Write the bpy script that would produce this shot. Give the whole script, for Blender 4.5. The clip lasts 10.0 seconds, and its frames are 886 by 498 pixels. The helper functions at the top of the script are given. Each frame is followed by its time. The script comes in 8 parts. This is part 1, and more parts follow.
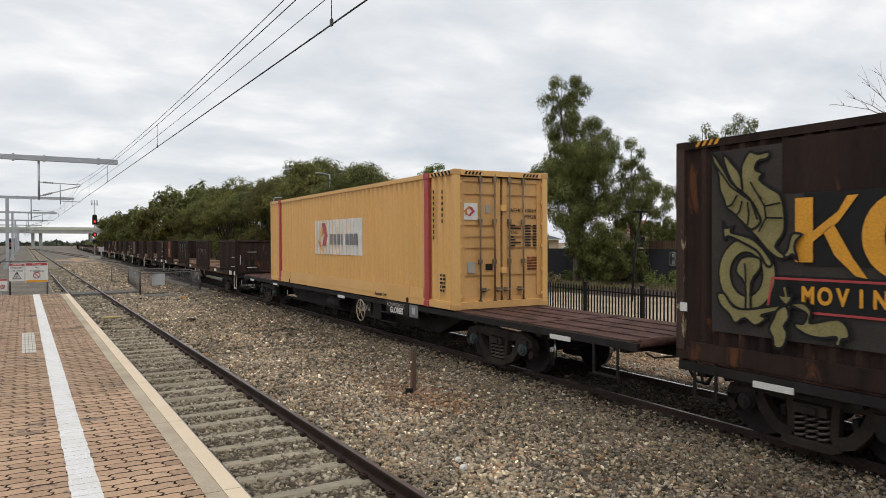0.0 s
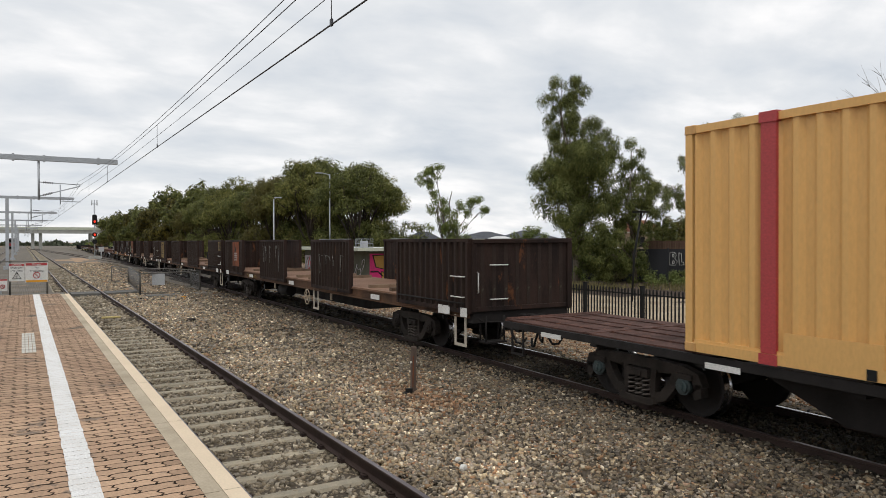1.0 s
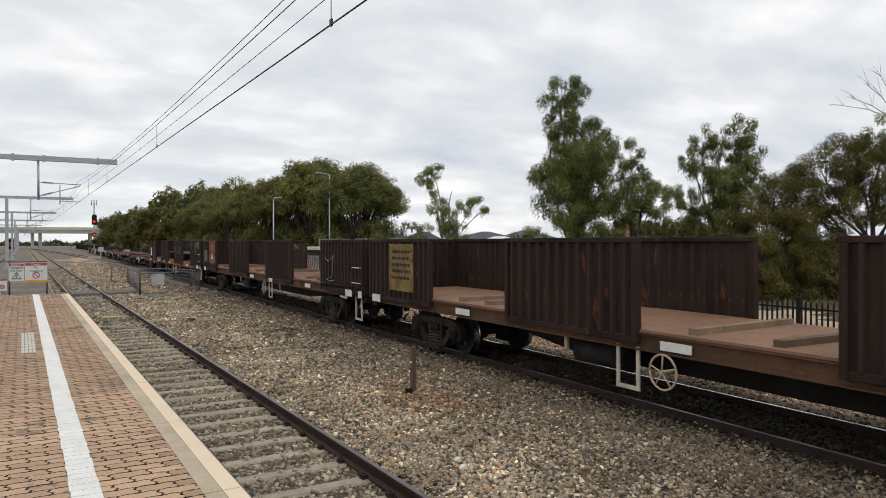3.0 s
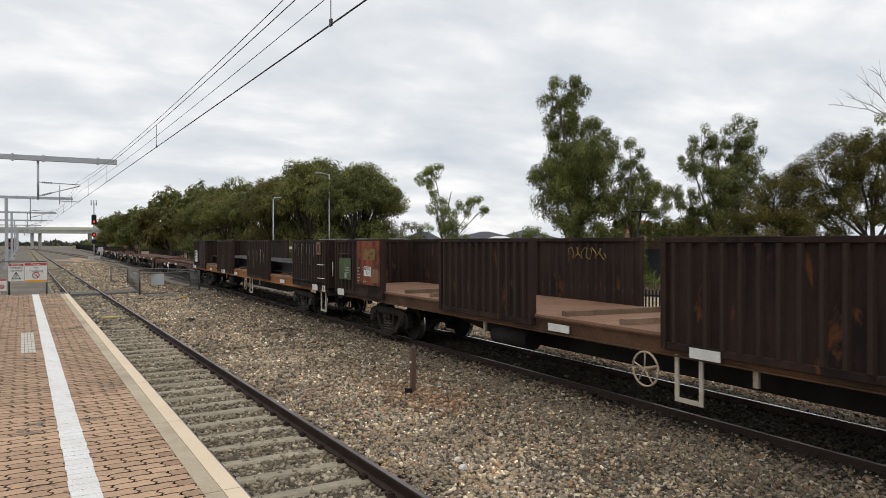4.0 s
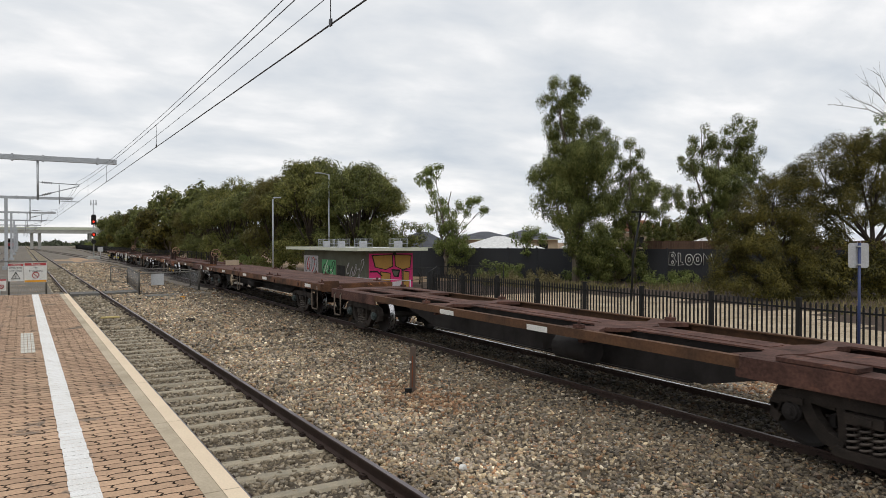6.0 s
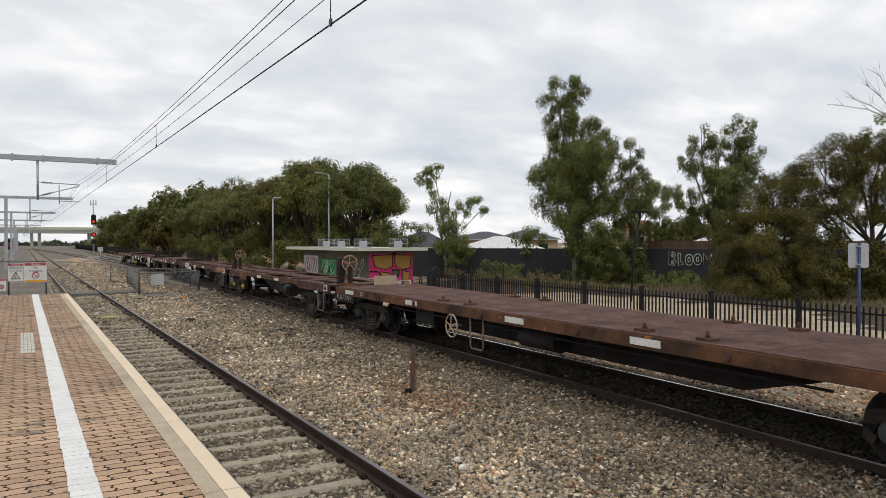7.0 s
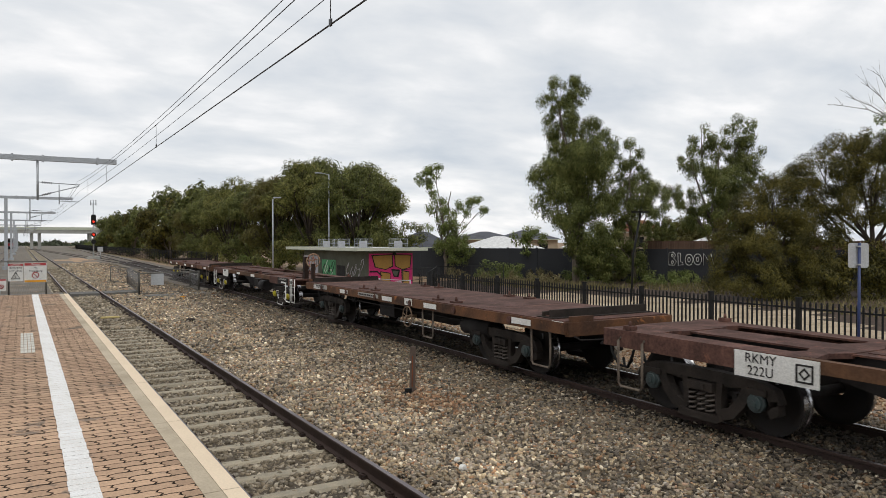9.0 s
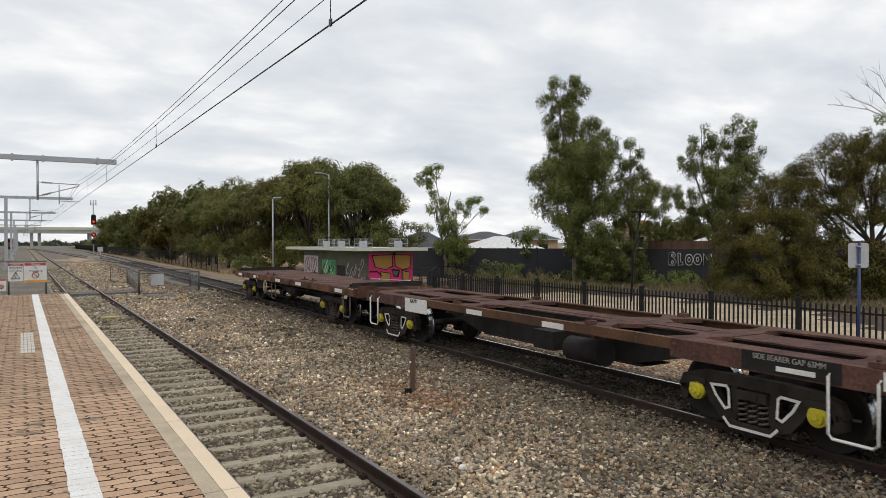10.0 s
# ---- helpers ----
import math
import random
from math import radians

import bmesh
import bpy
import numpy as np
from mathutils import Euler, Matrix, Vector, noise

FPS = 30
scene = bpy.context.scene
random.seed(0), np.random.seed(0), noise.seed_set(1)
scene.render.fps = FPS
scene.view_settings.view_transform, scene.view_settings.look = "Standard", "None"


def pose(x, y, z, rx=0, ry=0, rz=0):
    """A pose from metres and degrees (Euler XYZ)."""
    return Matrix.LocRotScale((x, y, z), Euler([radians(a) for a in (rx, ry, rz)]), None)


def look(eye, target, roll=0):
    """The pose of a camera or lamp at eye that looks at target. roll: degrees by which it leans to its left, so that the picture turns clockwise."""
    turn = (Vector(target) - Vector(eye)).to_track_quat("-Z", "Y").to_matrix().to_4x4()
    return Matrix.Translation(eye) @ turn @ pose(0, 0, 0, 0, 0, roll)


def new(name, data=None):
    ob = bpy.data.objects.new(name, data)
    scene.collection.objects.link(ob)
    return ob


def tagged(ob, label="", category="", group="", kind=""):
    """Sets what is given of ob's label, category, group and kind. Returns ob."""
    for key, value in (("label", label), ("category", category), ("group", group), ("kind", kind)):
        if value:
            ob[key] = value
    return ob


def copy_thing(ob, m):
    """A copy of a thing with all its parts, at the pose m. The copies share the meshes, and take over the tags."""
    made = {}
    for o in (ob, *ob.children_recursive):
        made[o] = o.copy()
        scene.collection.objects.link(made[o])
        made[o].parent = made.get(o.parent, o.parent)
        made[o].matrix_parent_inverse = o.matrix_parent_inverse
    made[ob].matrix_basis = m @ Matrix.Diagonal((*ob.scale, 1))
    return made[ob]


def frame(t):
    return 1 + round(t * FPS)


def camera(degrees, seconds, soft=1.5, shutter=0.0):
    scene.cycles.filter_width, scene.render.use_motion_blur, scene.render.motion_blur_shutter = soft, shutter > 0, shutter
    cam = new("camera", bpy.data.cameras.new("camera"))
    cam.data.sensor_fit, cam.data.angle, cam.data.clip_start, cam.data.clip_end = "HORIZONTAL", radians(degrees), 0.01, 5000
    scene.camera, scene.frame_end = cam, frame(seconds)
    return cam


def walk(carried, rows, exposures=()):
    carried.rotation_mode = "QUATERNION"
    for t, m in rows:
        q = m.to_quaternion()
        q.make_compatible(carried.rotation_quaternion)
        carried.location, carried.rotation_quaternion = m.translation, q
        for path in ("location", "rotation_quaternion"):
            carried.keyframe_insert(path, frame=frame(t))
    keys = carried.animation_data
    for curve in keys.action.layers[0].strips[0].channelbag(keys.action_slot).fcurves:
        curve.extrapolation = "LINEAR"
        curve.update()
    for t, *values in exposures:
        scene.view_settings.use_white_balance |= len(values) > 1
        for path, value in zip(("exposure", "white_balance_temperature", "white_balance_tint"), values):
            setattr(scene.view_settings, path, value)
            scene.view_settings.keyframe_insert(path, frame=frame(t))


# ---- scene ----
# ---------------- camera ----------------
cam = camera(64.2, 10.0, 0.6, 0.03)
EYE = (0.0, 0.0, 2.55)
YAW, PITCH = -30.76, 89.40
walk(cam, [(0.0, pose(*EYE, PITCH, 0, YAW)), (2.5, pose(*EYE, PITCH, 0, YAW - 0.02)), (5.0, pose(*EYE, PITCH, 0, YAW - 0.06)), (10.0, pose(*EYE, PITCH, 0, YAW - 0.075))])

# ---------------- sky, sun ----------------
world = bpy.data.worlds.new("overcast")
scene.world = world
world.use_nodes = True
wt = world.node_tree
wt.nodes.clear()


def wn(kind, **inputs):
    n = wt.nodes.new(kind)
    for k, v in inputs.items():
        n.inputs[k].default_value = v
    return n


def wmath(op, a, b=None):
    n = wt.nodes.new("ShaderNodeMath")
    n.operation = op
    for i, v in enumerate((a, b)):
        if v is None:
            continue
        if isinstance(v, (int, float)):
            n.inputs[i].default_value = v
        else:
            wt.links.new(v, n.inputs[i])
    return n.outputs[0]


SUN_EL, SUN_AZ = 58.0, 215.0
sky = wt.nodes.new("ShaderNodeTexSky")
sky.sky_type = "NISHITA"
sky.sun_disc = False
sky.sun_elevation, sky.sun_rotation = radians(SUN_EL), radians(SUN_AZ)
coord = wt.nodes.new("ShaderNodeTexCoord")
sep = wt.nodes.new("ShaderNodeSeparateXYZ")
wt.links.new(coord.outputs["Generated"], sep.inputs[0])
lift = wmath("ADD", wmath("MAXIMUM", sep.outputs[2], 0.0), 0.24)
comb = wt.nodes.new("ShaderNodeCombineXYZ")
wt.links.new(wmath("DIVIDE", sep.outputs[0], lift), comb.inputs[0])
wt.links.new(wmath("DIVIDE", sep.outputs[1], lift), comb.inputs[1])
mapn = wt.nodes.new("ShaderNodeMapping")
mapn.inputs["Rotation"].default_value = (0, 0, radians(35))
mapn.inputs["Scale"].default_value = (1.0, 1.35, 1.0)
wt.links.new(comb.outputs[0], mapn.inputs[0])
n1 = wn("ShaderNodeTexNoise", Scale=2.1, Detail=8.0, Roughness=0.52, Distortion=0.15)
n2 = wn("ShaderNodeTexNoise", Scale=0.75, Detail=3.0, Roughness=0.5)
wt.links.new(mapn.outputs[0], n1.inputs["Vector"])
wt.links.new(comb.outputs[0], n2.inputs["Vector"])
mixed = wmath("ADD", wmath("MULTIPLY", n1.outputs["Fac"], 0.65), wmath("MULTIPLY", n2.outputs["Fac"], 0.35))
ramp = wt.nodes.new("ShaderNodeValToRGB")
ramp.color_ramp.elements[0].position, ramp.color_ramp.elements[0].color = 0.32, (0.62, 0.675, 0.745, 1)
ramp.color_ramp.elements[1].position, ramp.color_ramp.elements[1].color = 0.60, (1.06, 1.05, 1.05, 1)
mid = ramp.color_ramp.elements.new(0.50)
mid.color = (0.85, 0.87, 0.895, 1)
wt.links.new(mixed, ramp.inputs[0])
bg_cloud = wn("ShaderNodeBackground", Strength=1.0)
bg_sky = wn("ShaderNodeBackground", Strength=0.06)
wt.links.new(ramp.outputs[0], bg_cloud.inputs[0])
wt.links.new(sky.outputs[0], bg_sky.inputs[0])
mixs = wt.nodes.new("ShaderNodeMixShader")
mixs.inputs[0].default_value = 0.93
wt.links.new(bg_sky.outputs[0], mixs.inputs[1])
wt.links.new(bg_cloud.outputs[0], mixs.inputs[2])
wout = wt.nodes.new("ShaderNodeOutputWorld")
wt.links.new(mixs.outputs[0], wout.inputs[0])

sun = new("sun", bpy.data.lights.new("sun", "SUN"))
sun.data.energy, sun.data.angle, sun.data.color = 0.9, radians(18), (1.0, 0.96, 0.9)
sun_dir = Vector((math.sin(radians(SUN_AZ)) * math.cos(radians(SUN_EL)),
                  math.cos(radians(SUN_AZ)) * math.cos(radians(SUN_EL)), math.sin(radians(SUN_EL))))
sun.matrix_world = look(sun_dir * 50, (0, 0, 0))
scene.view_settings.exposure = 0.0


# ---------------- materials ----------------
def material(name, color, rough=0.7, metal=0.0, second=None, scale=3.0, fine=60.0, amount=0.5, bump=0.15,
             island=0.0, objrand=0.0, third=None, third_at=0.62, stretch=(1, 1, 1), glow=0.0, grain=1.0, place=False):
    """Two-scale varied surface: large stains towards `second`, patches of `third`, fine grain and relief."""
    m = bpy.data.materials.new(name)
    m.use_nodes = True
    nt = m.node_tree
    b = nt.nodes["Principled BSDF"]
    b.inputs["Metallic"].default_value = metal
    b.inputs["Specular IOR Level"].default_value = 0.5 if rough < 0.65 else 0.25
    if glow:
        b.inputs["Emission Color"].default_value = (*color, 1)
        b.inputs["Emission Strength"].default_value = glow
    tc = nt.nodes.new("ShaderNodeTexCoord")
    mp = nt.nodes.new("ShaderNodeMapping")
    mp.inputs["Scale"].default_value = stretch
    if place:
        nt.links.new(nt.nodes.new("ShaderNodeNewGeometry").outputs["Position"], mp.inputs[0])
    else:
        nt.links.new(tc.outputs["Object"], mp.inputs[0])

    def noise_tex(s, detail, rough_, dist=0.0):
        n = nt.nodes.new("ShaderNodeTexNoise")
        n.inputs["Scale"].default_value = s
        n.inputs["Detail"].default_value = detail
        n.inputs["Roughness"].default_value = rough_
        n.inputs["Distortion"].default_value = dist
        nt.links.new(mp.outputs[0], n.inputs["Vector"])
        return n.outputs["Fac"]

    def mix(fac, a, bb, blend="MIX"):
        n = nt.nodes.new("ShaderNodeMix")
        n.data_type = "RGBA"
        n.blend_type = blend
        for sock, v in ((n.inputs[0], fac), (n.inputs[6], a), (n.inputs[7], bb)):
            if isinstance(v, (int, float)):
                sock.default_value = v
            elif isinstance(v, tuple):
                sock.default_value = (*v, 1)
            else:
                nt.links.new(v, sock)
        return n.outputs[2]

    def remap(v, lo, hi, a=0.0, c=1.0):
        n = nt.nodes.new("ShaderNodeMapRange")
        n.inputs[1].default_value, n.inputs[2].default_value = lo, hi
        n.inputs[3].default_value, n.inputs[4].default_value = a, c
        nt.links.new(v, n.inputs[0])
        return n.outputs[0]

    big, small = noise_tex(scale, 5, 0.6, 0.4), noise_tex(fine, 3, 0.6)
    second = second or tuple(c * 0.6 for c in color)
    col = mix(remap(big, 0.35, 0.68, 0, amount), color, second)
    if third:
        col = mix(remap(noise_tex(scale * 1.7 + 0.37, 6, 0.68, 0.6), third_at, third_at + 0.06), col, third)
    col = mix(1.0, col, mix(remap(small, 0.3, 0.7), (1 - 0.22 * grain,) * 3, (1 + 0.15 * grain,) * 3), "MULTIPLY")
    if island:
        g = nt.nodes.new("ShaderNodeNewGeometry")
        col = mix(1.0, col, mix(g.outputs["Random Per Island"], (1 - island,) * 3, (1 + island,) * 3), "MULTIPLY")
    if objrand:
        g = nt.nodes.new("ShaderNodeObjectInfo")
        col = mix(1.0, col, mix(g.outputs["Random"], (1 - objrand,) * 3, (1 + objrand * 0.6,) * 3), "MULTIPLY")
    nt.links.new(col, b.inputs["Base Color"])
    nt.links.new(remap(big, 0.3, 0.7, max(0.05, rough - 0.1), min(1, rough + 0.12)), b.inputs["Roughness"])
    if bump:
        bn = nt.nodes.new("ShaderNodeBump")
        bn.inputs["Strength"].default_value = bump
        bn.inputs["Distance"].default_value = 0.01
        nt.links.new(small, bn.inputs["Height"])
        nt.links.new(bn.outputs[0], b.inputs["Normal"])
    return m


M = {}
M["brown_steel"] = material("brown_steel", (0.036, 0.018, 0.0125), 0.8, 0, (0.013, 0.0085, 0.0075), 1.8, 40, 1.0, third=(0.105, 0.040, 0.016), third_at=0.60, stretch=(1, 1, 0.3))
M["wagon_black"] = material("wagon_black", (0.021, 0.018, 0.017), 0.8, 0, (0.012, 0.010, 0.0095), 2.0, 50, 0.8, third=(0.075, 0.04, 0.025), third_at=0.7)
M["deck_rust"] = material("deck_rust", (0.125, 0.060, 0.045), 0.85, 0, (0.050, 0.026, 0.021), 2.2, 22, 1.0, third=(0.17, 0.075, 0.05), third_at=0.60, objrand=0.12, grain=1.6)
M["flat_sill"] = material("flat_sill", (0.15, 0.065, 0.028), 0.8, 0, (0.035, 0.022, 0.017), 1.3, 25, 1.0, third=(0.32, 0.125, 0.042), third_at=0.62)
M["deck_brown"] = material("deck_brown", (0.24, 0.135, 0.085), 0.85, 0, (0.15, 0.085, 0.055), 0.8, 30, 0.8)
M["sill_rust"] = material("sill_rust", (0.34, 0.145, 0.048), 0.8, 0, (0.17, 0.075, 0.032), 0.7, 25, 0.9, third=(0.05, 0.03, 0.02), third_at=0.68)
M["rail_brown"] = material("rail_brown", (0.13, 0.062, 0.03), 0.8, 0, (0.05, 0.03, 0.02), 0.9, 25, 1.0, third=(0.22, 0.095, 0.035), third_at=0.66)
M["bogie_brown"] = material("bogie_brown", (0.034, 0.026, 0.021), 0.85, 0, (0.017, 0.014, 0.012), 3, 40, 0.9, third=(0.06, 0.034, 0.021), third_at=0.66)
M["step_cream"] = material("step_cream", (0.55, 0.50, 0.42), 0.75, 0, (0.36, 0.30, 0.22), 4, 60, 0.8)
M["step_worn"] = material("step_worn", (0.20, 0.165, 0.13), 0.75, 0, (0.07, 0.05, 0.04), 4, 60, 0.9)
M["wheel_pale"] = material("wheel_pale", (0.40, 0.25, 0.16), 0.7, 0, (0.24, 0.14, 0.09), 5, 60, 0.8)
M["yellow_paint"] = material("yellow_paint", (0.70, 0.405, 0.135), 0.5, 0, (0.64, 0.365, 0.12), 0.8, 30, 0.6, bump=0.02, third=(0.42, 0.23, 0.07), third_at=0.76, grain=0.35, stretch=(1, 1, 0.35))
M["yellow_dirty"] = material("yellow_dirty", (0.60, 0.34, 0.12), 0.55, 0, (0.46, 0.25, 0.085), 0.9, 30, 0.9, bump=0.02, third=(0.20, 0.115, 0.06), third_at=0.72, grain=0.4, stretch=(1, 1, 0.4))
M["rod_dirty"] = material("rod_dirty", (0.22, 0.15, 0.075), 0.6, 0, (0.08, 0.06, 0.045), 3, 40, 0.9, bump=0.02)
M["worn_post"] = material("worn_post", (0.06, 0.035, 0.026), 0.8, 0, (0.03, 0.02, 0.016), 2.5, 40, 0.9, third=(0.42, 0.32, 0.21), third_at=0.60, stretch=(1, 1, 0.35))
M["red_paint"] = material("red_paint", (0.42, 0.045, 0.05), 0.5, 0, (0.34, 0.05, 0.045), 2, 40, 0.5, bump=0.03)
M["white_paint"] = material("white_paint", (0.72, 0.71, 0.68), 0.6, 0, (0.55, 0.53, 0.48), 3, 60, 0.6, bump=0.05)
M["grey_paint"] = material("grey_paint", (0.20, 0.20, 0.21), 0.6)
M["rib_paint"] = material("rib_paint", (0.040, 0.024, 0.017), 0.75, 0, (0.018, 0.012, 0.010), 1.4, 40, 1.0, third=(0.078, 0.072, 0.045), third_at=0.565, stretch=(1, 1, 0.3))
M["timber_pale"] = material("timber_pale", (0.22, 0.15, 0.10), 0.9, 0, (0.12, 0.08, 0.055), 2, 50, 0.8, objrand=0.4)
M["green_paint"] = material("green_paint", (0.075, 0.10, 0.045), 0.7, 0, (0.05, 0.07, 0.035), 2, 40, 0.8, third=(0.06, 0.03, 0.02), third_at=0.66)
M["amber_plate"] = material("amber_plate", (0.25, 0.165, 0.045), 0.75, 0, (0.13, 0.085, 0.032), 3, 40, 1.0, third=(0.085, 0.045, 0.022), third_at=0.55)
M["stencil_grey"] = material("stencil_grey", (0.36, 0.34, 0.31), 0.8)
M["letter_dark"] = material("letter_dark", (0.03, 0.027, 0.025), 0.8)
M["chalk"] = material("chalk", (0.42, 0.42, 0.40), 0.9, 0, (0.15, 0.14, 0.13), 12, 90, 0.9)
M["yellow_chalk"] = material("yellow_chalk", (0.42, 0.30, 0.10), 0.9, 0, (0.2, 0.13, 0.05), 12, 90, 0.8)
M["logo_orange"] = material("logo_orange", (0.60, 0.20, 0.03), 0.6)
M["patch_grey"] = material("patch_grey", (0.045, 0.039, 0.035), 0.7, 0, (0.032, 0.028, 0.025), 2, 40, 0.7)
M["wheel_steel"] = material("wheel_steel", (0.018, 0.016, 0.0155), 0.75, 0, (0.030, 0.022, 0.018), 4, 60, 0.6)
M["tread"] = material("tread", (0.55, 0.55, 0.56), 0.25, 1.0, (0.4, 0.4, 0.41), 4, 80, 0.4, bump=0.02)
M["spring"] = material("spring", (0.10, 0.083, 0.070), 0.6, 0.2, (0.055, 0.042, 0.035), 8, 60, 0.8)
M["cap_yellow"] = material("cap_yellow", (0.55, 0.47, 0.02), 0.5, 0, (0.35, 0.29, 0.03), 9, 60, 0.7)
M["cap_orange"] = material("cap_orange", (0.56, 0.34, 0.03), 0.5, 0, (0.34, 0.19, 0.03), 9, 60, 0.7)
M["cap_dark"] = material("cap_dark", (0.035, 0.055, 0.055), 0.55, 0, (0.03, 0.03, 0.03), 9, 60, 0.7)
M["rail_head"] = material("rail_head", (0.16, 0.13, 0.13), 0.35, 0.9, (0.10, 0.08, 0.085), 0.8, 50, 0.6, bump=0.02)
M["rail_shine"] = material("rail_shine", (0.62, 0.62, 0.63), 0.22, 1.0, (0.5, 0.5, 0.5), 1, 50, 0.4, bump=0.02)
M["rail_rust"] = material("rail_rust", (0.055, 0.034, 0.028), 0.7, 0.2, (0.035, 0.025, 0.022), 1.5, 60, 0.7)
M["concrete"] = material("concrete", (0.47, 0.395, 0.28), 0.9, 0, (0.24, 0.23, 0.19), 2.2, 80, 0.8, objrand=0.15)
M["concrete_plain"] = material("concrete_plain", (0.40, 0.40, 0.37), 0.9, 0, (0.30, 0.30, 0.28), 0.8, 60, 0.7)
M["kerb_cream"] = material("kerb_cream", (0.76, 0.62, 0.45), 0.8, 0, (0.68, 0.55, 0.40), 1.3, 70, 0.7, grain=0.3)
M["kerb_concrete"] = material("kerb_concrete", (0.50, 0.42, 0.31), 0.9, 0, (0.36, 0.30, 0.215), 1.8, 60, 0.9, grain=0.6)
M["paver"] = material("paver", (0.47, 0.315, 0.205), 0.9, 0, (0.36, 0.235, 0.155), 0.9, 90, 0.9, island=0.16, objrand=0.14, third=(0.19, 0.145, 0.11), third_at=0.585, place=True)
M["paver_joint"] = material("paver_joint", (0.085, 0.062, 0.045), 0.95, 0, (0.05, 0.037, 0.027), 5, 90, 0.8)
M["line_white"] = material("line_white", (0.80, 0.79, 0.77), 0.8, 0, (0.66, 0.63, 0.58), 3.5, 90, 0.6, third=(0.45, 0.33, 0.25), third_at=0.74)
M["tactile"] = material("tactile", (0.60, 0.58, 0.52), 0.8, 0, (0.45, 0.42, 0.36), 5, 90, 0.7)
M["timber"] = material("timber", (0.13, 0.095, 0.075), 0.9, 0, (0.08, 0.06, 0.05), 3, 60, 0.7, stretch=(1, 1, 0.2), third=(0.20, 0.06, 0.04), third_at=0.70)
M["galv"] = material("galv", (0.42, 0.44, 0.46), 0.5, 0.4, (0.34, 0.36, 0.38), 1.5, 60, 0.6, bump=0.03)
M["black_fence"] = material("black_fence", (0.008, 0.008, 0.0085), 0.66, 0, (0.012, 0.012, 0.012), 3, 60, 0.5, bump=0.03)
M["blue_post"] = material("blue_post", (0.018, 0.035, 0.12), 0.5, 0, (0.025, 0.04, 0.10), 3, 60, 0.4, bump=0.03)
M["sign_back"] = material("sign_back", (0.48, 0.49, 0.50), 0.55, 0.3, (0.40, 0.41, 0.42), 3, 50, 0.5, bump=0.02)
M["black"] = material("black", (0.012, 0.012, 0.012), 0.7)
M["red_light"] = material("red_light", (1.0, 0.035, 0.012), 0.5, glow=1.2)
M["galv_dull"] = material("galv_dull", (0.17, 0.16, 0.14), 0.6, 0.2, (0.11, 0.10, 0.09), 2, 60, 0.7)
M["wire"] = material("wire", (0.05, 0.05, 0.055), 0.5, 0.5)
M["bark"] = material("bark", (0.20, 0.165, 0.13), 0.9, 0, (0.09, 0.07, 0.055), 3, 30, 0.9, stretch=(1, 1, 0.3))
M["bark_dark"] = material("bark_dark", (0.075, 0.058, 0.046), 0.9, 0, (0.04, 0.032, 0.026), 3, 30, 0.9, stretch=(1, 1, 0.3))
M["deadwood"] = material("deadwood", (0.42, 0.40, 0.38), 0.9)
M["roof_grey"] = material("roof_grey", (0.09, 0.095, 0.11), 0.8, 0, (0.07, 0.07, 0.08), 1, 20, 0.6)
M["roof_white"] = material("roof_white", (0.74, 0.74, 0.73), 0.6)
M["wall_dark"] = material("wall_dark", (0.030, 0.032, 0.037), 0.8, 0, (0.042, 0.042, 0.044), 0.5, 20, 0.8)
M["cream_wall"] = material("cream_wall", (0.45, 0.36, 0.26), 0.9)
M["steel_beam"] = material("steel_beam", (0.036, 0.031, 0.034), 0.72, 0, (0.022, 0.019, 0.020), 1.5, 40, 0.8, third=(0.06, 0.035, 0.025), third_at=0.66)
M["rust_bright"] = material("rust_bright", (0.27, 0.078, 0.030), 0.85, 0, (0.045, 0.020, 0.015), 2.6, 40, 1.0, third=(0.46, 0.20, 0.075), third_at=0.63, stretch=(1, 1, 0.6))
M["gold_paint"] = material("gold_paint", (0.26, 0.225, 0.095), 0.65, 0, (0.18, 0.155, 0.066), 3, 40, 0.7)
M["orange_paint"] = material("orange_paint", (0.72, 0.33, 0.02), 0.6, 0, (0.55, 0.24, 0.02), 3, 40, 0.6)


